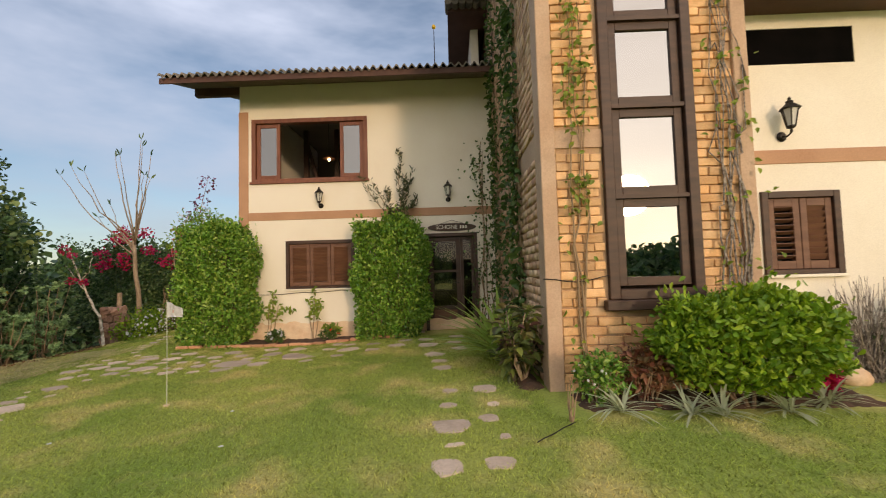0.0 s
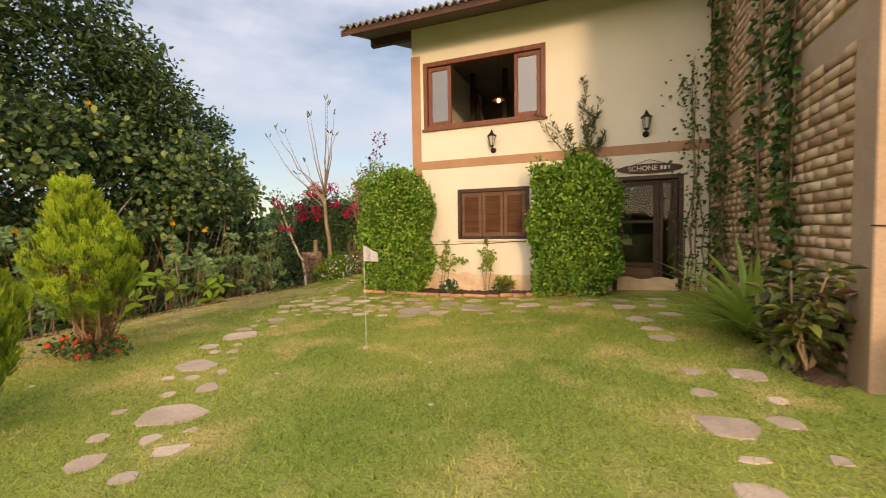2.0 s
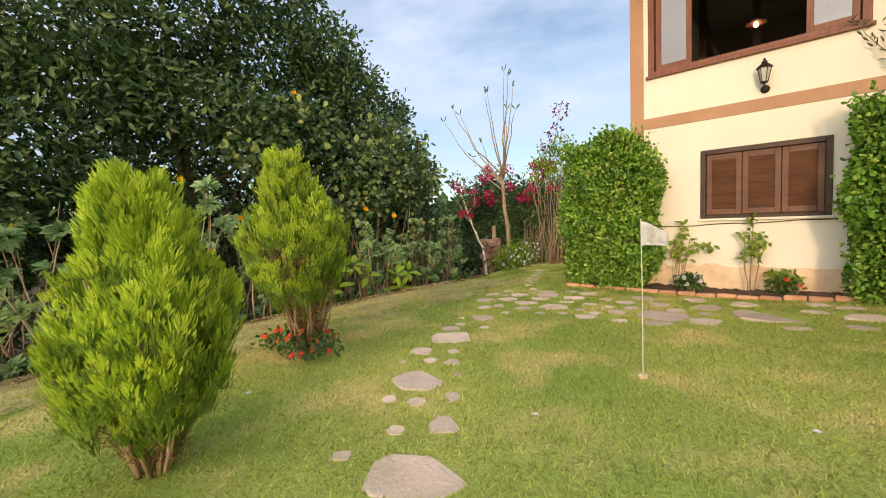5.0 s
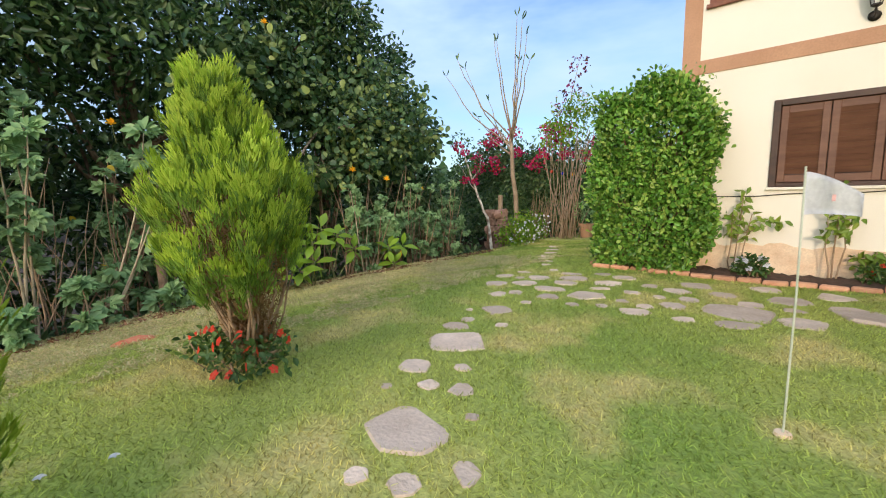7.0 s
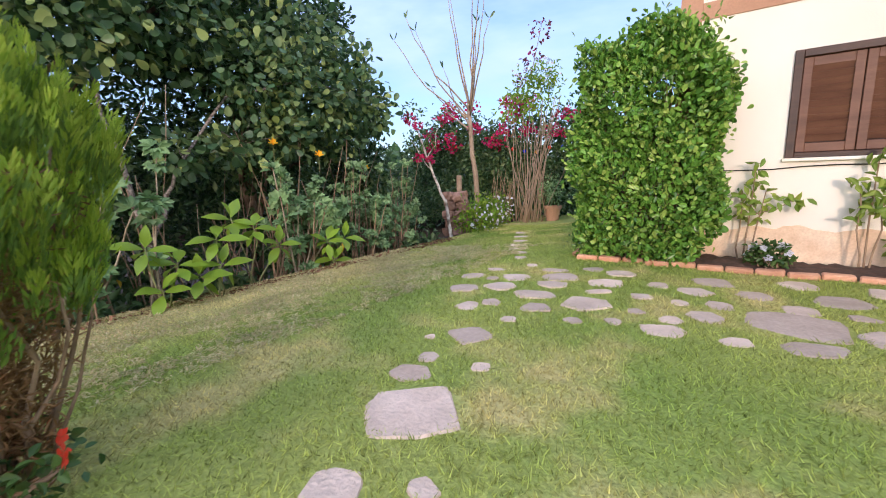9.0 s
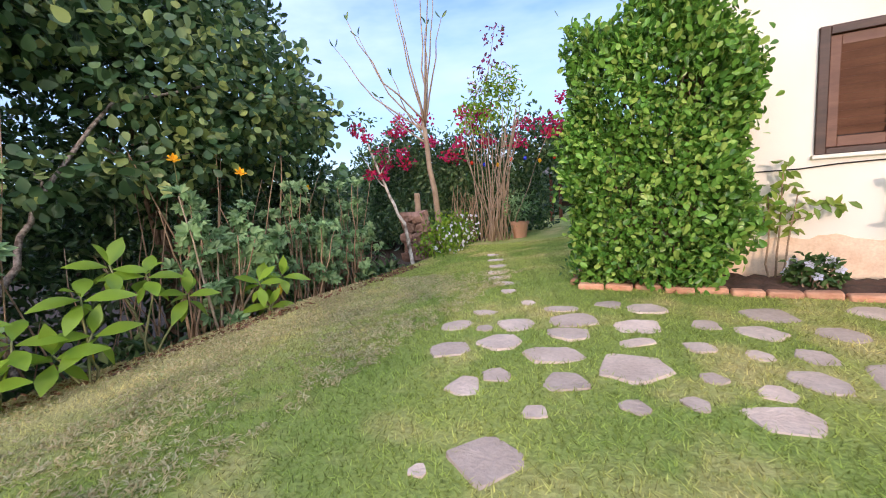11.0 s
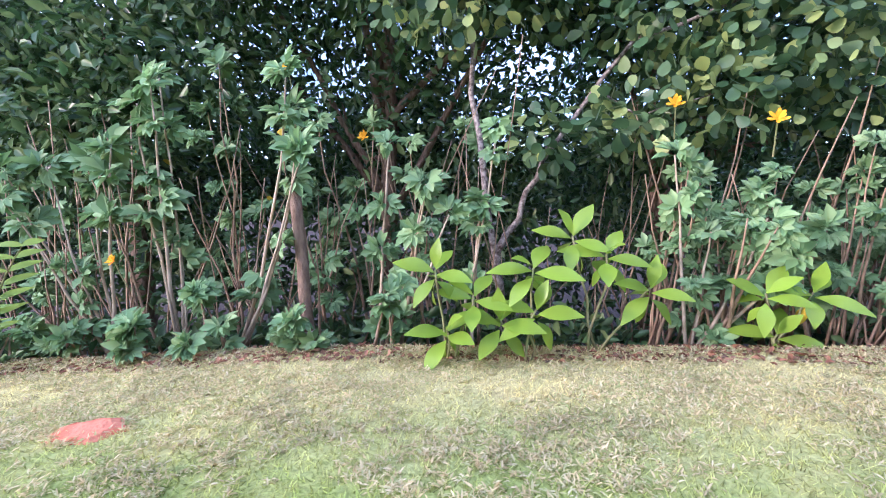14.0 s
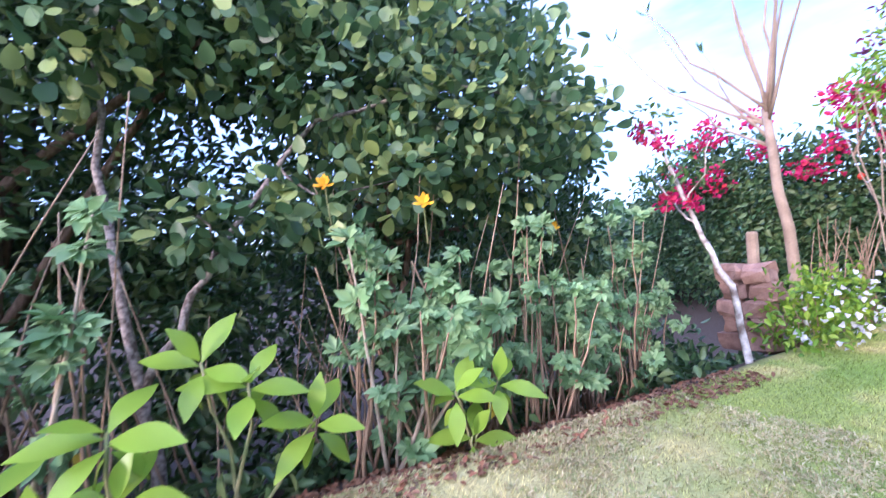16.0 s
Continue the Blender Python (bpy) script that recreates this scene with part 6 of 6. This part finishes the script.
def low_bush(name, x, y, rx, ry, h, mat, L, W, per, label, flowers=None, n_fl=30, size=0.035):
    t = thing(name, (x, y, gz(x, y)), label, "bush")
    link("foliage", clump_leaves("foliage", [(0, 0, h * 0.55, rx, ry, h * 0.5), (rx * 0.35, 0.0, h * 0.62, rx * 0.7, ry * 0.8, h * 0.42), (-rx * 0.35, 0.0, h * 0.55, rx * 0.7, ry * 0.8, h * 0.42)], per, L, W, shell=0.4), mat, t)
    for _ in range(14):
        a = rng.uniform(0, 6.28)
        bm = bmesh.new()
        tube(bm, bent((0.05 * math.cos(a), 0.05 * math.sin(a), -0.03), (rx * 0.8 * math.cos(a), ry * 0.8 * math.sin(a), h * rng.uniform(0.3, 0.8)), 0.02, 4), 0.010, 0.004, 4)
        part("stem", bm, STEM, t)
    if flowers:
        o = rand_dirs(n_fl)
        o[:, 2] = np.abs(o[:, 2])
        P = o * np.array((rx, ry, h * 0.55)) * 1.02 + np.array((0, 0, h * 0.5))
        a = np.arange(5) * 1.2566
        D = np.stack([np.cos(a), 0.3 * np.sin(a), np.sin(a)], 1)
        me = leaf_mesh("flower", np.zeros((5, 3)), D, np.tile((0.1, -1.0, 0.4), (5, 1)), size, size * 0.8, 0.05, 0.05, 0.6)
        me.materials.append(flowers)
        for q in P:
            f = new("flower", me)
            f.parent, f.location, f.rotation_euler = t, q, rng.normal(0, 0.4, 3)
    return t


low_bush("white_flower_plant", -3.42, 8.12, 0.17, 0.14, 0.26, VINE_LEAF, 0.06, 0.03, 2600, "small dark plant with round white flowers at the bed's edge", WHITE_PETAL, 9, 0.042)
low_bush("geranium_plant", -2.35, 8.2, 0.2, 0.12, 0.22, VINE_LEAF, 0.06, 0.03, 1200, "straggly plant with red flowers in the bed", RED_PETAL, 4, 0.035)
low_bush("red_flower_plant", -5.50, 3.08, 0.50, 0.30, 0.20, VINE_LEAF, 0.05, 0.028, 900, "sprawling plant with vermilion flowers round the cypress foot", RED_PETAL, 26, 0.032)


def round_bush(x, y, rx, ry, h, label):
    t = thing("round_bush", (x, y, gz(x, y)), label, "bush")
    me = box_leaves("foliage", rx, ry, h * 0.86, 2300, 0.060, 0.030, 2.6)
    ob = link("foliage", me, BUSH_LEAF, t)
    ob.location = (0, 0, h * 0.14)
    for _ in range(22):
        a = rng.uniform(0, 6.28)
        bm = bmesh.new()
        tube(bm, bent((0.1 * math.cos(a), 0.1 * math.sin(a), -0.03), (rx * 0.7 * math.cos(a), ry * 0.7 * math.sin(a), h * rng.uniform(0.4, 0.7)), 0.03, 4), 0.016, 0.006, 5)
        part("stem", bm, BARK, t)


round_bush(2.62, 3.52, 0.70, 0.36, 0.92, "big clipped dome of bright green foliage before the tower")
low_bush("small_bush", 1.42, 3.62, 0.22, 0.2, 0.42, HEDGE_LEAF, 0.05, 0.028, 2600, "small rounded bush with tiny white flowers", WHITE_PETAL, 12, 0.014)
low_bush("copper_bush", 1.80, 3.62, 0.20, 0.18, 0.50, COPPER_LEAF, 0.07, 0.035, 1300, "ragged bush with curling copper leaves")
low_bush("side_bush", 3.55, 3.95, 0.24, 0.2, 0.62, HEDGE_LEAF, 0.055, 0.03, 1800, "small green bush beside the dome")
low_bush("dark_bush", 4.75, 3.95, 0.45, 0.32, 0.80, VINE_LEAF, 0.09, 0.045, 700, "dark broad-leaved bush against the white wall")
low_bush("red_leaf_plant", 3.48, 3.78, 0.08, 0.08, 0.22, MAGENTA, 0.10, 0.03, 5000, "small tuft of crimson leaves")


def tuft(name, x, y, n, L, W, spread, mat, label, group=""):
    """Strap leaves arching out from one crown."""
    t = thing(name, (x, y, gz(x, y) + 0.02), label, "plant", group)
    for _ in range(n):
        a = rng.uniform(0, 6.28)
        tilt = rng.uniform(0.5, 1.35) if spread < 1 else rng.uniform(0.15, 1.2)
        d = (math.cos(a) * math.cos(tilt), math.sin(a) * math.cos(tilt), math.sin(tilt))
        nn = (-math.cos(a) * math.sin(tilt), -math.sin(a) * math.sin(tilt), math.cos(tilt))
        s = L * rng.uniform(0.6, 1.0)
        link("blade", big_leaf((0.02 * rng.normal(), 0.02 * rng.normal(), 0), d, nn, s, W, 6, 0.25 + 0.5 * rng.random() * spread), mat, t)
    return t


tuft("strap_plant", 0.78, 5.25, 85, 1.12, 0.075, 0.8, STRAP_LEAF, "fountain of long green strap leaves beside the tower")
G = "spider plants edging the bed"
for x, y in ((1.48, 3.36), (1.98, 3.25), (2.22, 3.22), (2.75, 3.28), (3.2, 3.45), (4.45, 3.75)):
    tuft("spider_plant", x, y, 34, 0.36, 0.022, 1.1, SPIDER_LEAF, "tuft of pale striped arching leaves", G)

t = thing("coleus", (0.84, 4.32, gz(0.84, 4.32)), "leggy shrub with dark green and purple leaves at the tower's corner", "shrub")
P, D = [], []
for k in range(9):
    a = rng.uniform(0, 6.28)
    q = Vector((0.22 * math.cos(a), 0.28 * math.sin(a), rng.uniform(0.25, 0.9)))
    bm = bmesh.new()
    tube(bm, bent((0.02, 0.0, -0.03), q, 0.03), 0.013, 0.006, 5)
    part("stem", bm, TAN_BARK, t, smooth=True)
    o = rand_dirs(34)
    o[:, 2] = o[:, 2] * 0.5 + 0.1
    P.append(np.array(q) * (0.45 + 0.55 * rng.random((34, 1))) + o * 0.06)
    D.append(o)
P, D = np.concatenate(P), np.concatenate(D)
link("leaves", leaf_mesh("leaves", P, D, rand_dirs(len(P)) * 0.4 + np.array((0, 0, 1.0)), 0.13, 0.075, 0.2, 0.25), leafy("coleus_leaf", [(0.08, 0.05, 0.04), (0.10, 0.15, 0.05), (0.24, 0.28, 0.06), (0.13, 0.05, 0.06)]), t)

t = thing("dry_twig", (1.03, 3.17, gz(1.03, 3.17)), "dry broken sapling stuck in the lawn", "twig")
for k in range(5):
    bm = bmesh.new()
    tube(bm, bent((0, 0, -0.02), (0.05 * rng.normal(), 0.04 * rng.normal(), rng.uniform(0.22, 0.36)), 0.008), 0.008, 0.003, 5)
    part("twig", bm, STEM, t)

t = thing("bare_bush", (4.22, 4.1, gz(4.2, 4.1)), "grey leafless bush of fine twigs against the white wall", "bush")
bm = bmesh.new()
for _ in range(120):
    a = rng.normal(0, 0.5)
    tube(bm, bent((0.06 * rng.normal(), 0.04 * rng.normal(), 0), (0.75 * math.sin(a), 0.12 * rng.normal(), 0.25 + 0.75 * math.cos(a) * rng.uniform(0.6, 1.05)), 0.03, 4), 0.006, 0.002, 4)
tagged(part("twig_mass", bm, PALE_BARK, t), kind="stuff")
t = thing("rock", (3.98, 4.05, gz(3.98, 4.05)), "rounded tan rock at the wall's foot", "rock")
bm = bmesh.new()
bmesh.ops.create_icosphere(bm, subdivisions=2, radius=0.14)
for v in bm.verts:
    v.co = Vector((v.co.x * 1.2, v.co.y, v.co.z * 0.8 + 0.06)) * (1 + 0.12 * noise.noise(v.co * 9))
part("boulder", bm, PLINTH, t, smooth=True)


# ---------- climbers ----------
def climber(x0, y0, pts_fn, n_stems, z1, leaf_mat, n_leaves, L, W, normal, label, stem_mat=STEM, lean=0.0, width=0.1, bands=None):
    """Stems wandering up a wall (normal: its outward way) with leaves along them."""
    t = thing("climber", (x0, y0, gz(x0, y0)), label, "climbing plant", "climbers on the house")
    nx, ny = normal
    ax, ay = -ny, nx
    P = []
    for k in range(n_stems):
        off, pts = rng.normal(0, width * 0.6), []
        for i in range(16):
            z = z1 * (0.85 + 0.15 * rng.random()) * i / 15
            off += rng.normal(0, 0.035 if stem_mat is STEM else 0.06)
            off -= (off - lean * z) * 0.15
            d = 0.018 + 0.012 * rng.random()
            pts.append(Vector((ax * off + nx * d, ay * off + ny * d, z)))
        bm = bmesh.new()
        tube(bm, pts, 0.013, 0.004, 5)
        part("stem", bm, stem_mat, t, smooth=True)
        P.append(np.array([list(p) for p in pts]))
    P = np.concatenate(P)
    idx = rng.integers(0, len(P), n_leaves)
    Q = P[idx] + np.stack([ax * rng.normal(0, width, n_leaves), ay * rng.normal(0, width, n_leaves), rng.normal(0, 0.12, n_leaves)], 1) + np.array((nx, ny, 0)) * (0.01 + 0.07 * rng.random((n_leaves, 1)))
    if bands:
        Q = Q[[any(a < z < b for a, b in bands) or rng.random() < 0.12 for z in Q[:, 2]]]
    Q = Q[Q[:, 2] > 0.05]
    m = len(Q)
    D = rng.normal(0, 0.7, (m, 3)) + np.array((nx * 0.4, ny * 0.4, -0.35))
    N = rng.normal(0, 0.45, (m, 3)) + np.array((nx, ny, 0.5))
    s = 0.7 + 0.6 * rng.random(m)
    link("leaves", leaf_mesh("leaves", Q, D, N, L * s, W * s), leaf_mat, t)
    return t


climber(1.40, TY, None, 3, 4.3, SUN_VINE_LEAF, 430, 0.068, 0.038, (0, -1), "twining vine with yellow-green leaves on the sunny brick", width=0.07, bands=[(1.7, 2.1), (2.5, 4.4)])
climber(2.88, TY, None, 8, 4.4, SUN_VINE_LEAF, 110, 0.07, 0.04, (0, -1), "tangle of grey twining stems with few leaves on the brick", PALE_BARK, width=0.12)
climber(TX0, 7.7, None, 6, 6.6, VINE_LEAF, 900, 0.085, 0.055, (-1, 0), "dark dense creeper up the shaded brick side", width=0.33)
climber(TX0, 6.1, None, 4, 6.6, VINE_LEAF, 450, 0.09, 0.06, (-1, 0), "dark hanging creeper on the shaded brick side", width=0.14)
climber(TX0, 5.25, None, 4, 5.6, VINE_LEAF, 800, 0.09, 0.06, (-1, 0), "dark green creeper on the shaded brick side", width=0.13)
climber(0.80, WA - 0.01, None, 5, 4.0, VINE_LEAF, 420, 0.065, 0.042, (0, -1), "loose creeper in the corner beside the entrance", width=0.17)


def wall_vine(x, y, z, label):
    """Upright feathery shoots over the hedge."""
    t = thing("feathery_shrub", (x, y, z), label, "shrub")
    P, D = [], []
    for k, (dx, h) in enumerate(((0.0, 1.75), (0.12, 1.2), (0.3, 1.35), (-0.25, 0.9), (-0.55, 1.1), (0.42, 0.8), (-0.8, 1.25))):
        bm = bmesh.new()
        pts = bent((0.05 * rng.normal(), 0.1, 0), (dx, 0.30, h), 0.03, 7)
        tube(bm, pts, 0.012, 0.003, 5)
        part("shoot", bm, STEM, t, smooth=True)
        for i in range(90 if dx > -0.5 else 36):
            f = rng.uniform(0.25, 1.0)
            j = min(5, int(f * 6))
            P.append(np.array(pts[j].lerp(pts[j + 1], f * 6 - j)) + rng.normal(0, 0.02, 3))
            D.append((rng.normal(0, 0.5), rng.normal(-0.2, 0.4), 0.5))
    P, D = np.array(P), np.array(D)
    link("leaves", leaf_mesh("leaves", P, D, rand_dirs(len(P)), 0.10, 0.022), leafy("grey_green_leaf", [(0.06, 0.08, 0.04), (0.10, 0.13, 0.06)]), t)


wall_vine(-0.95, 8.18, 2.15, "feathery grey-green shoots rising over the hedge against the wall")

# palm-like plant at the dark edge
t = thing("fern_palm", (-8.15, 1.05, gz(-8.15, 1.05)), "young palm with feathered bright green fronds", "palm")
for k, (a, lean) in enumerate(((0.4, 0.35), (-1.6, 0.5), (1.3, 0.8), (-0.5, 1.0))):
    bm = bmesh.new()
    pts = [Vector((math.cos(a) * lean * 0.9 * u ** 1.4, math.sin(a) * lean * 0.9 * u ** 1.4, 1.25 * u - 0.35 * lean * u * u)) for u in np.linspace(0, 1, 9)]
    tube(bm, pts, 0.012, 0.004, 5)
    rib = part("frond", bm, GREEN_STEM, t, smooth=True)
    for i in range(2, 9):
        for sgn in (-1, 1):
            d = Vector((-math.sin(a) * sgn, math.cos(a) * sgn, 0.35))
            link("leaflet", big_leaf(pts[i], d, (math.cos(a), math.sin(a), 1.0), 0.26 * math.sin(math.pi * (i + 1) / 11), 0.055), STRAP_LEAF, rib)

# lawn flag and fallen petals
t = thing("flag", (-2.915, 4.29, gz(-2.915, 4.29)), "small white flag on a thin pole in the lawn", "flag")
FLAG_WHITE = pbr("flag_cloth", (0.72, 0.72, 0.72), (0.80, 0.80, 0.80), 6, 0.9, 0.1)
bm = bmesh.new()
tube(bm, [(0, 0, -0.05), (0.0, 0, 0.6), (-0.008, 0, 1.12)], 0.0045, 0.0038, 8)
part("pole", bm, pbr("pole_paint", (0.42, 0.46, 0.36), (0.52, 0.54, 0.44), 6, 0.5, 0), t)
bm = bmesh.new()
lathe(bm, [(0.034, 0.0), (0.03, 0.014)], 12)
part("cup_rim", bm, PLINTH, t)
bm = bmesh.new()
nu, nv = 12, 6
grid = [[bm.verts.new((0.17 * i / nu - 0.008, 0.03 * math.sin(i * 0.75) * i / nu, 1.10 - (0.17 - 0.05 * i / nu) * j / nv - 0.09 * (i / nu) ** 1.5 * (1 - 0.4 * j / nv))) for j in range(nv + 1)] for i in range(nu + 1)]
for i in range(nu):
    for j in range(nv):
        bm.faces.new((grid[i][j], grid[i + 1][j], grid[i + 1][j + 1], grid[i][j + 1]))
bmesh.ops.solidify(bm, geom=bm.faces[:], thickness=0.002)
cloth = part("cloth", bm, FLAG_WHITE, t, smooth=True)
part("red_mark", boxes((0.075, 0.086, -0.028, -0.024, 0.985, 1.01)), pbr("faded_red_print", (0.62, 0.36, 0.33), (0.68, 0.44, 0.40), 9, 0.9, 0), t)
for x, y in ((-4.91, 2.15), (-4.86, 2.36), (-2.0, 3.9), (-1.6, 3.0), (-3.2, 3.3), (-6.6, 9.3)):
    P = np.zeros((5, 3))
    a = np.arange(5) * 1.2566
    o = link("fallen_petal", leaf_mesh("fallen_petal", P, np.stack([np.cos(a), np.sin(a), 0.35 + 0 * a], 1), np.tile((0, 0, 1.0), (5, 1)), 0.022, 0.018), WHITE_PETAL, None)
    o.location = (x, y, gz(x, y) + 0.03)
    tagged(o, "white fallen blossom lying in the grass", "blossom", "fallen blossoms")
# bare patch of red earth
bm = bmesh.new()
rim, crest = [], []
for k in range(18):
    a = 2 * math.pi * k / 18
    r = 1 + 0.10 * rng.normal()
    rim.append(bm.verts.new((0.13 * r * math.cos(a), 0.17 * r * math.sin(a), -0.006)))
    crest.append(bm.verts.new((0.08 * r * math.cos(a), 0.11 * r * math.sin(a), 0.016 + 0.006 * rng.normal())))
for k in range(18):
    bm.faces.new((rim[k], rim[(k + 1) % 18], crest[(k + 1) % 18], crest[k]))
bm.faces.new(crest)
o = part("molehill", bm, pbr("red_earth", (0.50, 0.15, 0.07), (0.62, 0.24, 0.13), 14.0, 0.95, 0.6))
o.location = (-7.13, 2.87, gz(-7.13, 2.87) + 0.012)
tagged(o, "small heap of bare red earth in the lawn", "earth heap")

# ---------- grass ----------
def grass(n):
    x = rng.uniform(-8.3, 4.5, n)
    y = -1.0 + 13.0 * rng.random(n)
    ok = ~((x > 0.95) & (y > 3.3)) & ~((x > -5.2) & (y > 7.85)) & ~((x > 1.1) & (y > 3.25))
    for sx, sy, w, d, a in ALL_STONES:
        ca, sa = math.cos(radians(a)), math.sin(radians(a))
        u, v = (x - sx) * ca + (y - sy) * sa, -(x - sx) * sa + (y - sy) * ca
        ok &= ~((u / (w * 0.42)) ** 2 + (v / (d * 0.42)) ** 2 < 1)
    x, y = x[ok], y[ok]
    n = len(x)
    h = 0.022 + 0.022 * rng.random(n)
    a = rng.uniform(0, 6.28, n)
    b = np.stack([x, y, ground_z(x, y) - 0.004], 1)
    s = np.stack([np.cos(a), np.sin(a), np.zeros(n)], 1) * 0.0038
    tip = np.stack([rng.normal(0, 0.024, n), rng.normal(0, 0.024, n), h * 0.8], 1)
    v = np.stack([b - s, b + s, b + tip], 1).reshape(-1, 3)
    ob = link("grass", fast_mesh("grass", v, np.arange(3 * n).reshape(-1, 3)), BLADE, None)
    tagged(ob, "short mown grass blades, green to straw yellow", "grass", kind="stuff")


grass(620000)


def straw(tufts, per):
    """Coarse tufts of dry and green blades in the strip along the shrubs, thinning out into the lawn."""
    x = -8.25 + 2.3 * rng.random(tufts) ** 1.7
    y = rng.uniform(-0.5, 8.6, tufts)
    keep = np.sin(x * 5 + 2 * np.sin(y * 2.3)) + np.cos(y * 4.1 + x * 3) + rng.normal(0, 0.9, tufts) > -0.3
    x, y = np.repeat(x[keep], per), np.repeat(y[keep], per)
    n = len(x)
    x, y = x + rng.normal(0, 0.016, n), y + rng.normal(0, 0.016, n)
    P = np.stack([x, y, ground_z(x, y) + 0.010 * rng.random(n) + 0.002], 1)
    D = rng.normal(0, 1, (n, 3)) * np.array((1, 1, 0.4)) + np.array((0, 0, 0.55))
    s = 0.6 + 0.8 * rng.random(n)
    ob = link("dry_grass", leaf_mesh("dry_grass", P, D, np.tile((0, 0, 1.0), (n, 1)) + rng.normal(0, 0.2, (n, 3)), 0.028 * s, 0.0068 * s, 0.1, 0.25),
              leafy("straw", [(0.54, 0.45, 0.22), (0.72, 0.61, 0.33), (0.78, 0.70, 0.44), (0.36, 0.44, 0.14), (0.66, 0.56, 0.30)], 0.8, 0.4), None)
    tagged(ob, "straw-dry coarse grass along the shrubs", "grass", kind="stuff")


straw(13000, 16)

# ---------- bricks of the tower ----------
def brick_mesh(w, h, d):
    bm = boxes((0, w, 0, d, 0, h), bevel=0.006)
    for v in bm.verts:
        v.co += Vector(rng.normal(0, 0.0025, 3))
    me = bpy.data.meshes.new("brick")
    bm.to_mesh(me)
    bm.free()
    me.materials.append(BRICK)
    return me


ROW = 0.0905
BRICKS = {w: [brick_mesh(w, 0.077, 0.05) for _ in range(4)] for w in (0.10, 0.15, 0.19, 0.225)}


def brick_run(xa, xb, z, flip):
    """Widths that fill a course from xa to xb."""
    x, out = xa, []
    first = True
    while xb - x > 0.06:
        left = xb - x
        w = 0.10 if (first and flip) else (0.225 if rng.random() < 0.7 else 0.19)
        w = max(k for k in BRICKS if k <= max(w, 0.10))
        if left < w + 0.02:
            w = max([k for k in BRICKS if k <= left + 0.001], default=None)
            if w is None:
                break
        out.append((x, w))
        x += w + 0.011
        first = False
    return out


row = 0
z = 0.12
while z < 4.75:
    spans = [(TX0 + 0.155, TX1 - 0.155)] if z < 0.83 else [(TX0 + 0.155, TW[0] - 0.005), (TW[1] + 0.005, TX1 - 0.155)]
    if 2.46 < z < 2.70:
        spans = spans[1:]
    for xa, xb in spans:
        for x, w in brick_run(xa, xb, z, row % 2):
            b = new("brick", BRICKS[w][int(rng.integers(4))])
            b.parent = tower_front
            b.location = (x, TY + 0.0 + 0.008 * rng.random(), z + 0.003 * rng.normal())
    z += ROW
    row += 1

# the shaded side, course by course in one mesh
V, F = [], []
cube_f = np.array([(0, 2, 3, 1), (4, 5, 7, 6), (0, 1, 5, 4), (2, 6, 7, 3), (0, 4, 6, 2), (1, 3, 7, 5)])
z, row = 0.06, 0
while z < 6.9:
    if not 2.42 < z < 2.76:
        y = TY + 0.26 - (0.11 if row % 2 else 0)
        while y < 8.5:
            w = 0.225 if rng.random() < 0.75 else 0.15
            a, b = max(y, TY + 0.265), min(y + w, 8.53)
            if b - a > 0.05:
                x0 = TX0 - 0.005 + 0.010 * rng.random()
                zz = z + 0.004 * rng.normal()
                c = [(x, yy, q) for q in (zz, zz + 0.072) for yy in (a, b) for x in (x0, TX0 + 0.03)]
                F.append(cube_f + len(V))
                V += c
            y += w + 0.014
    z += ROW
    row += 1
# side brick colour raised to make up for the weak light there
o = link("side_bricks", fast_mesh("side_bricks", np.array(V), np.concatenate(F)), leafy("lightened_side_brick", [(0.46, 0.29, 0.18), (0.62, 0.42, 0.27), (0.70, 0.52, 0.35), (0.42, 0.25, 0.16)], 0.9, 0.0, 0.2), None)
tagged(o, "courses of rough sandy brick on the tower's side", "brick", kind="stuff")
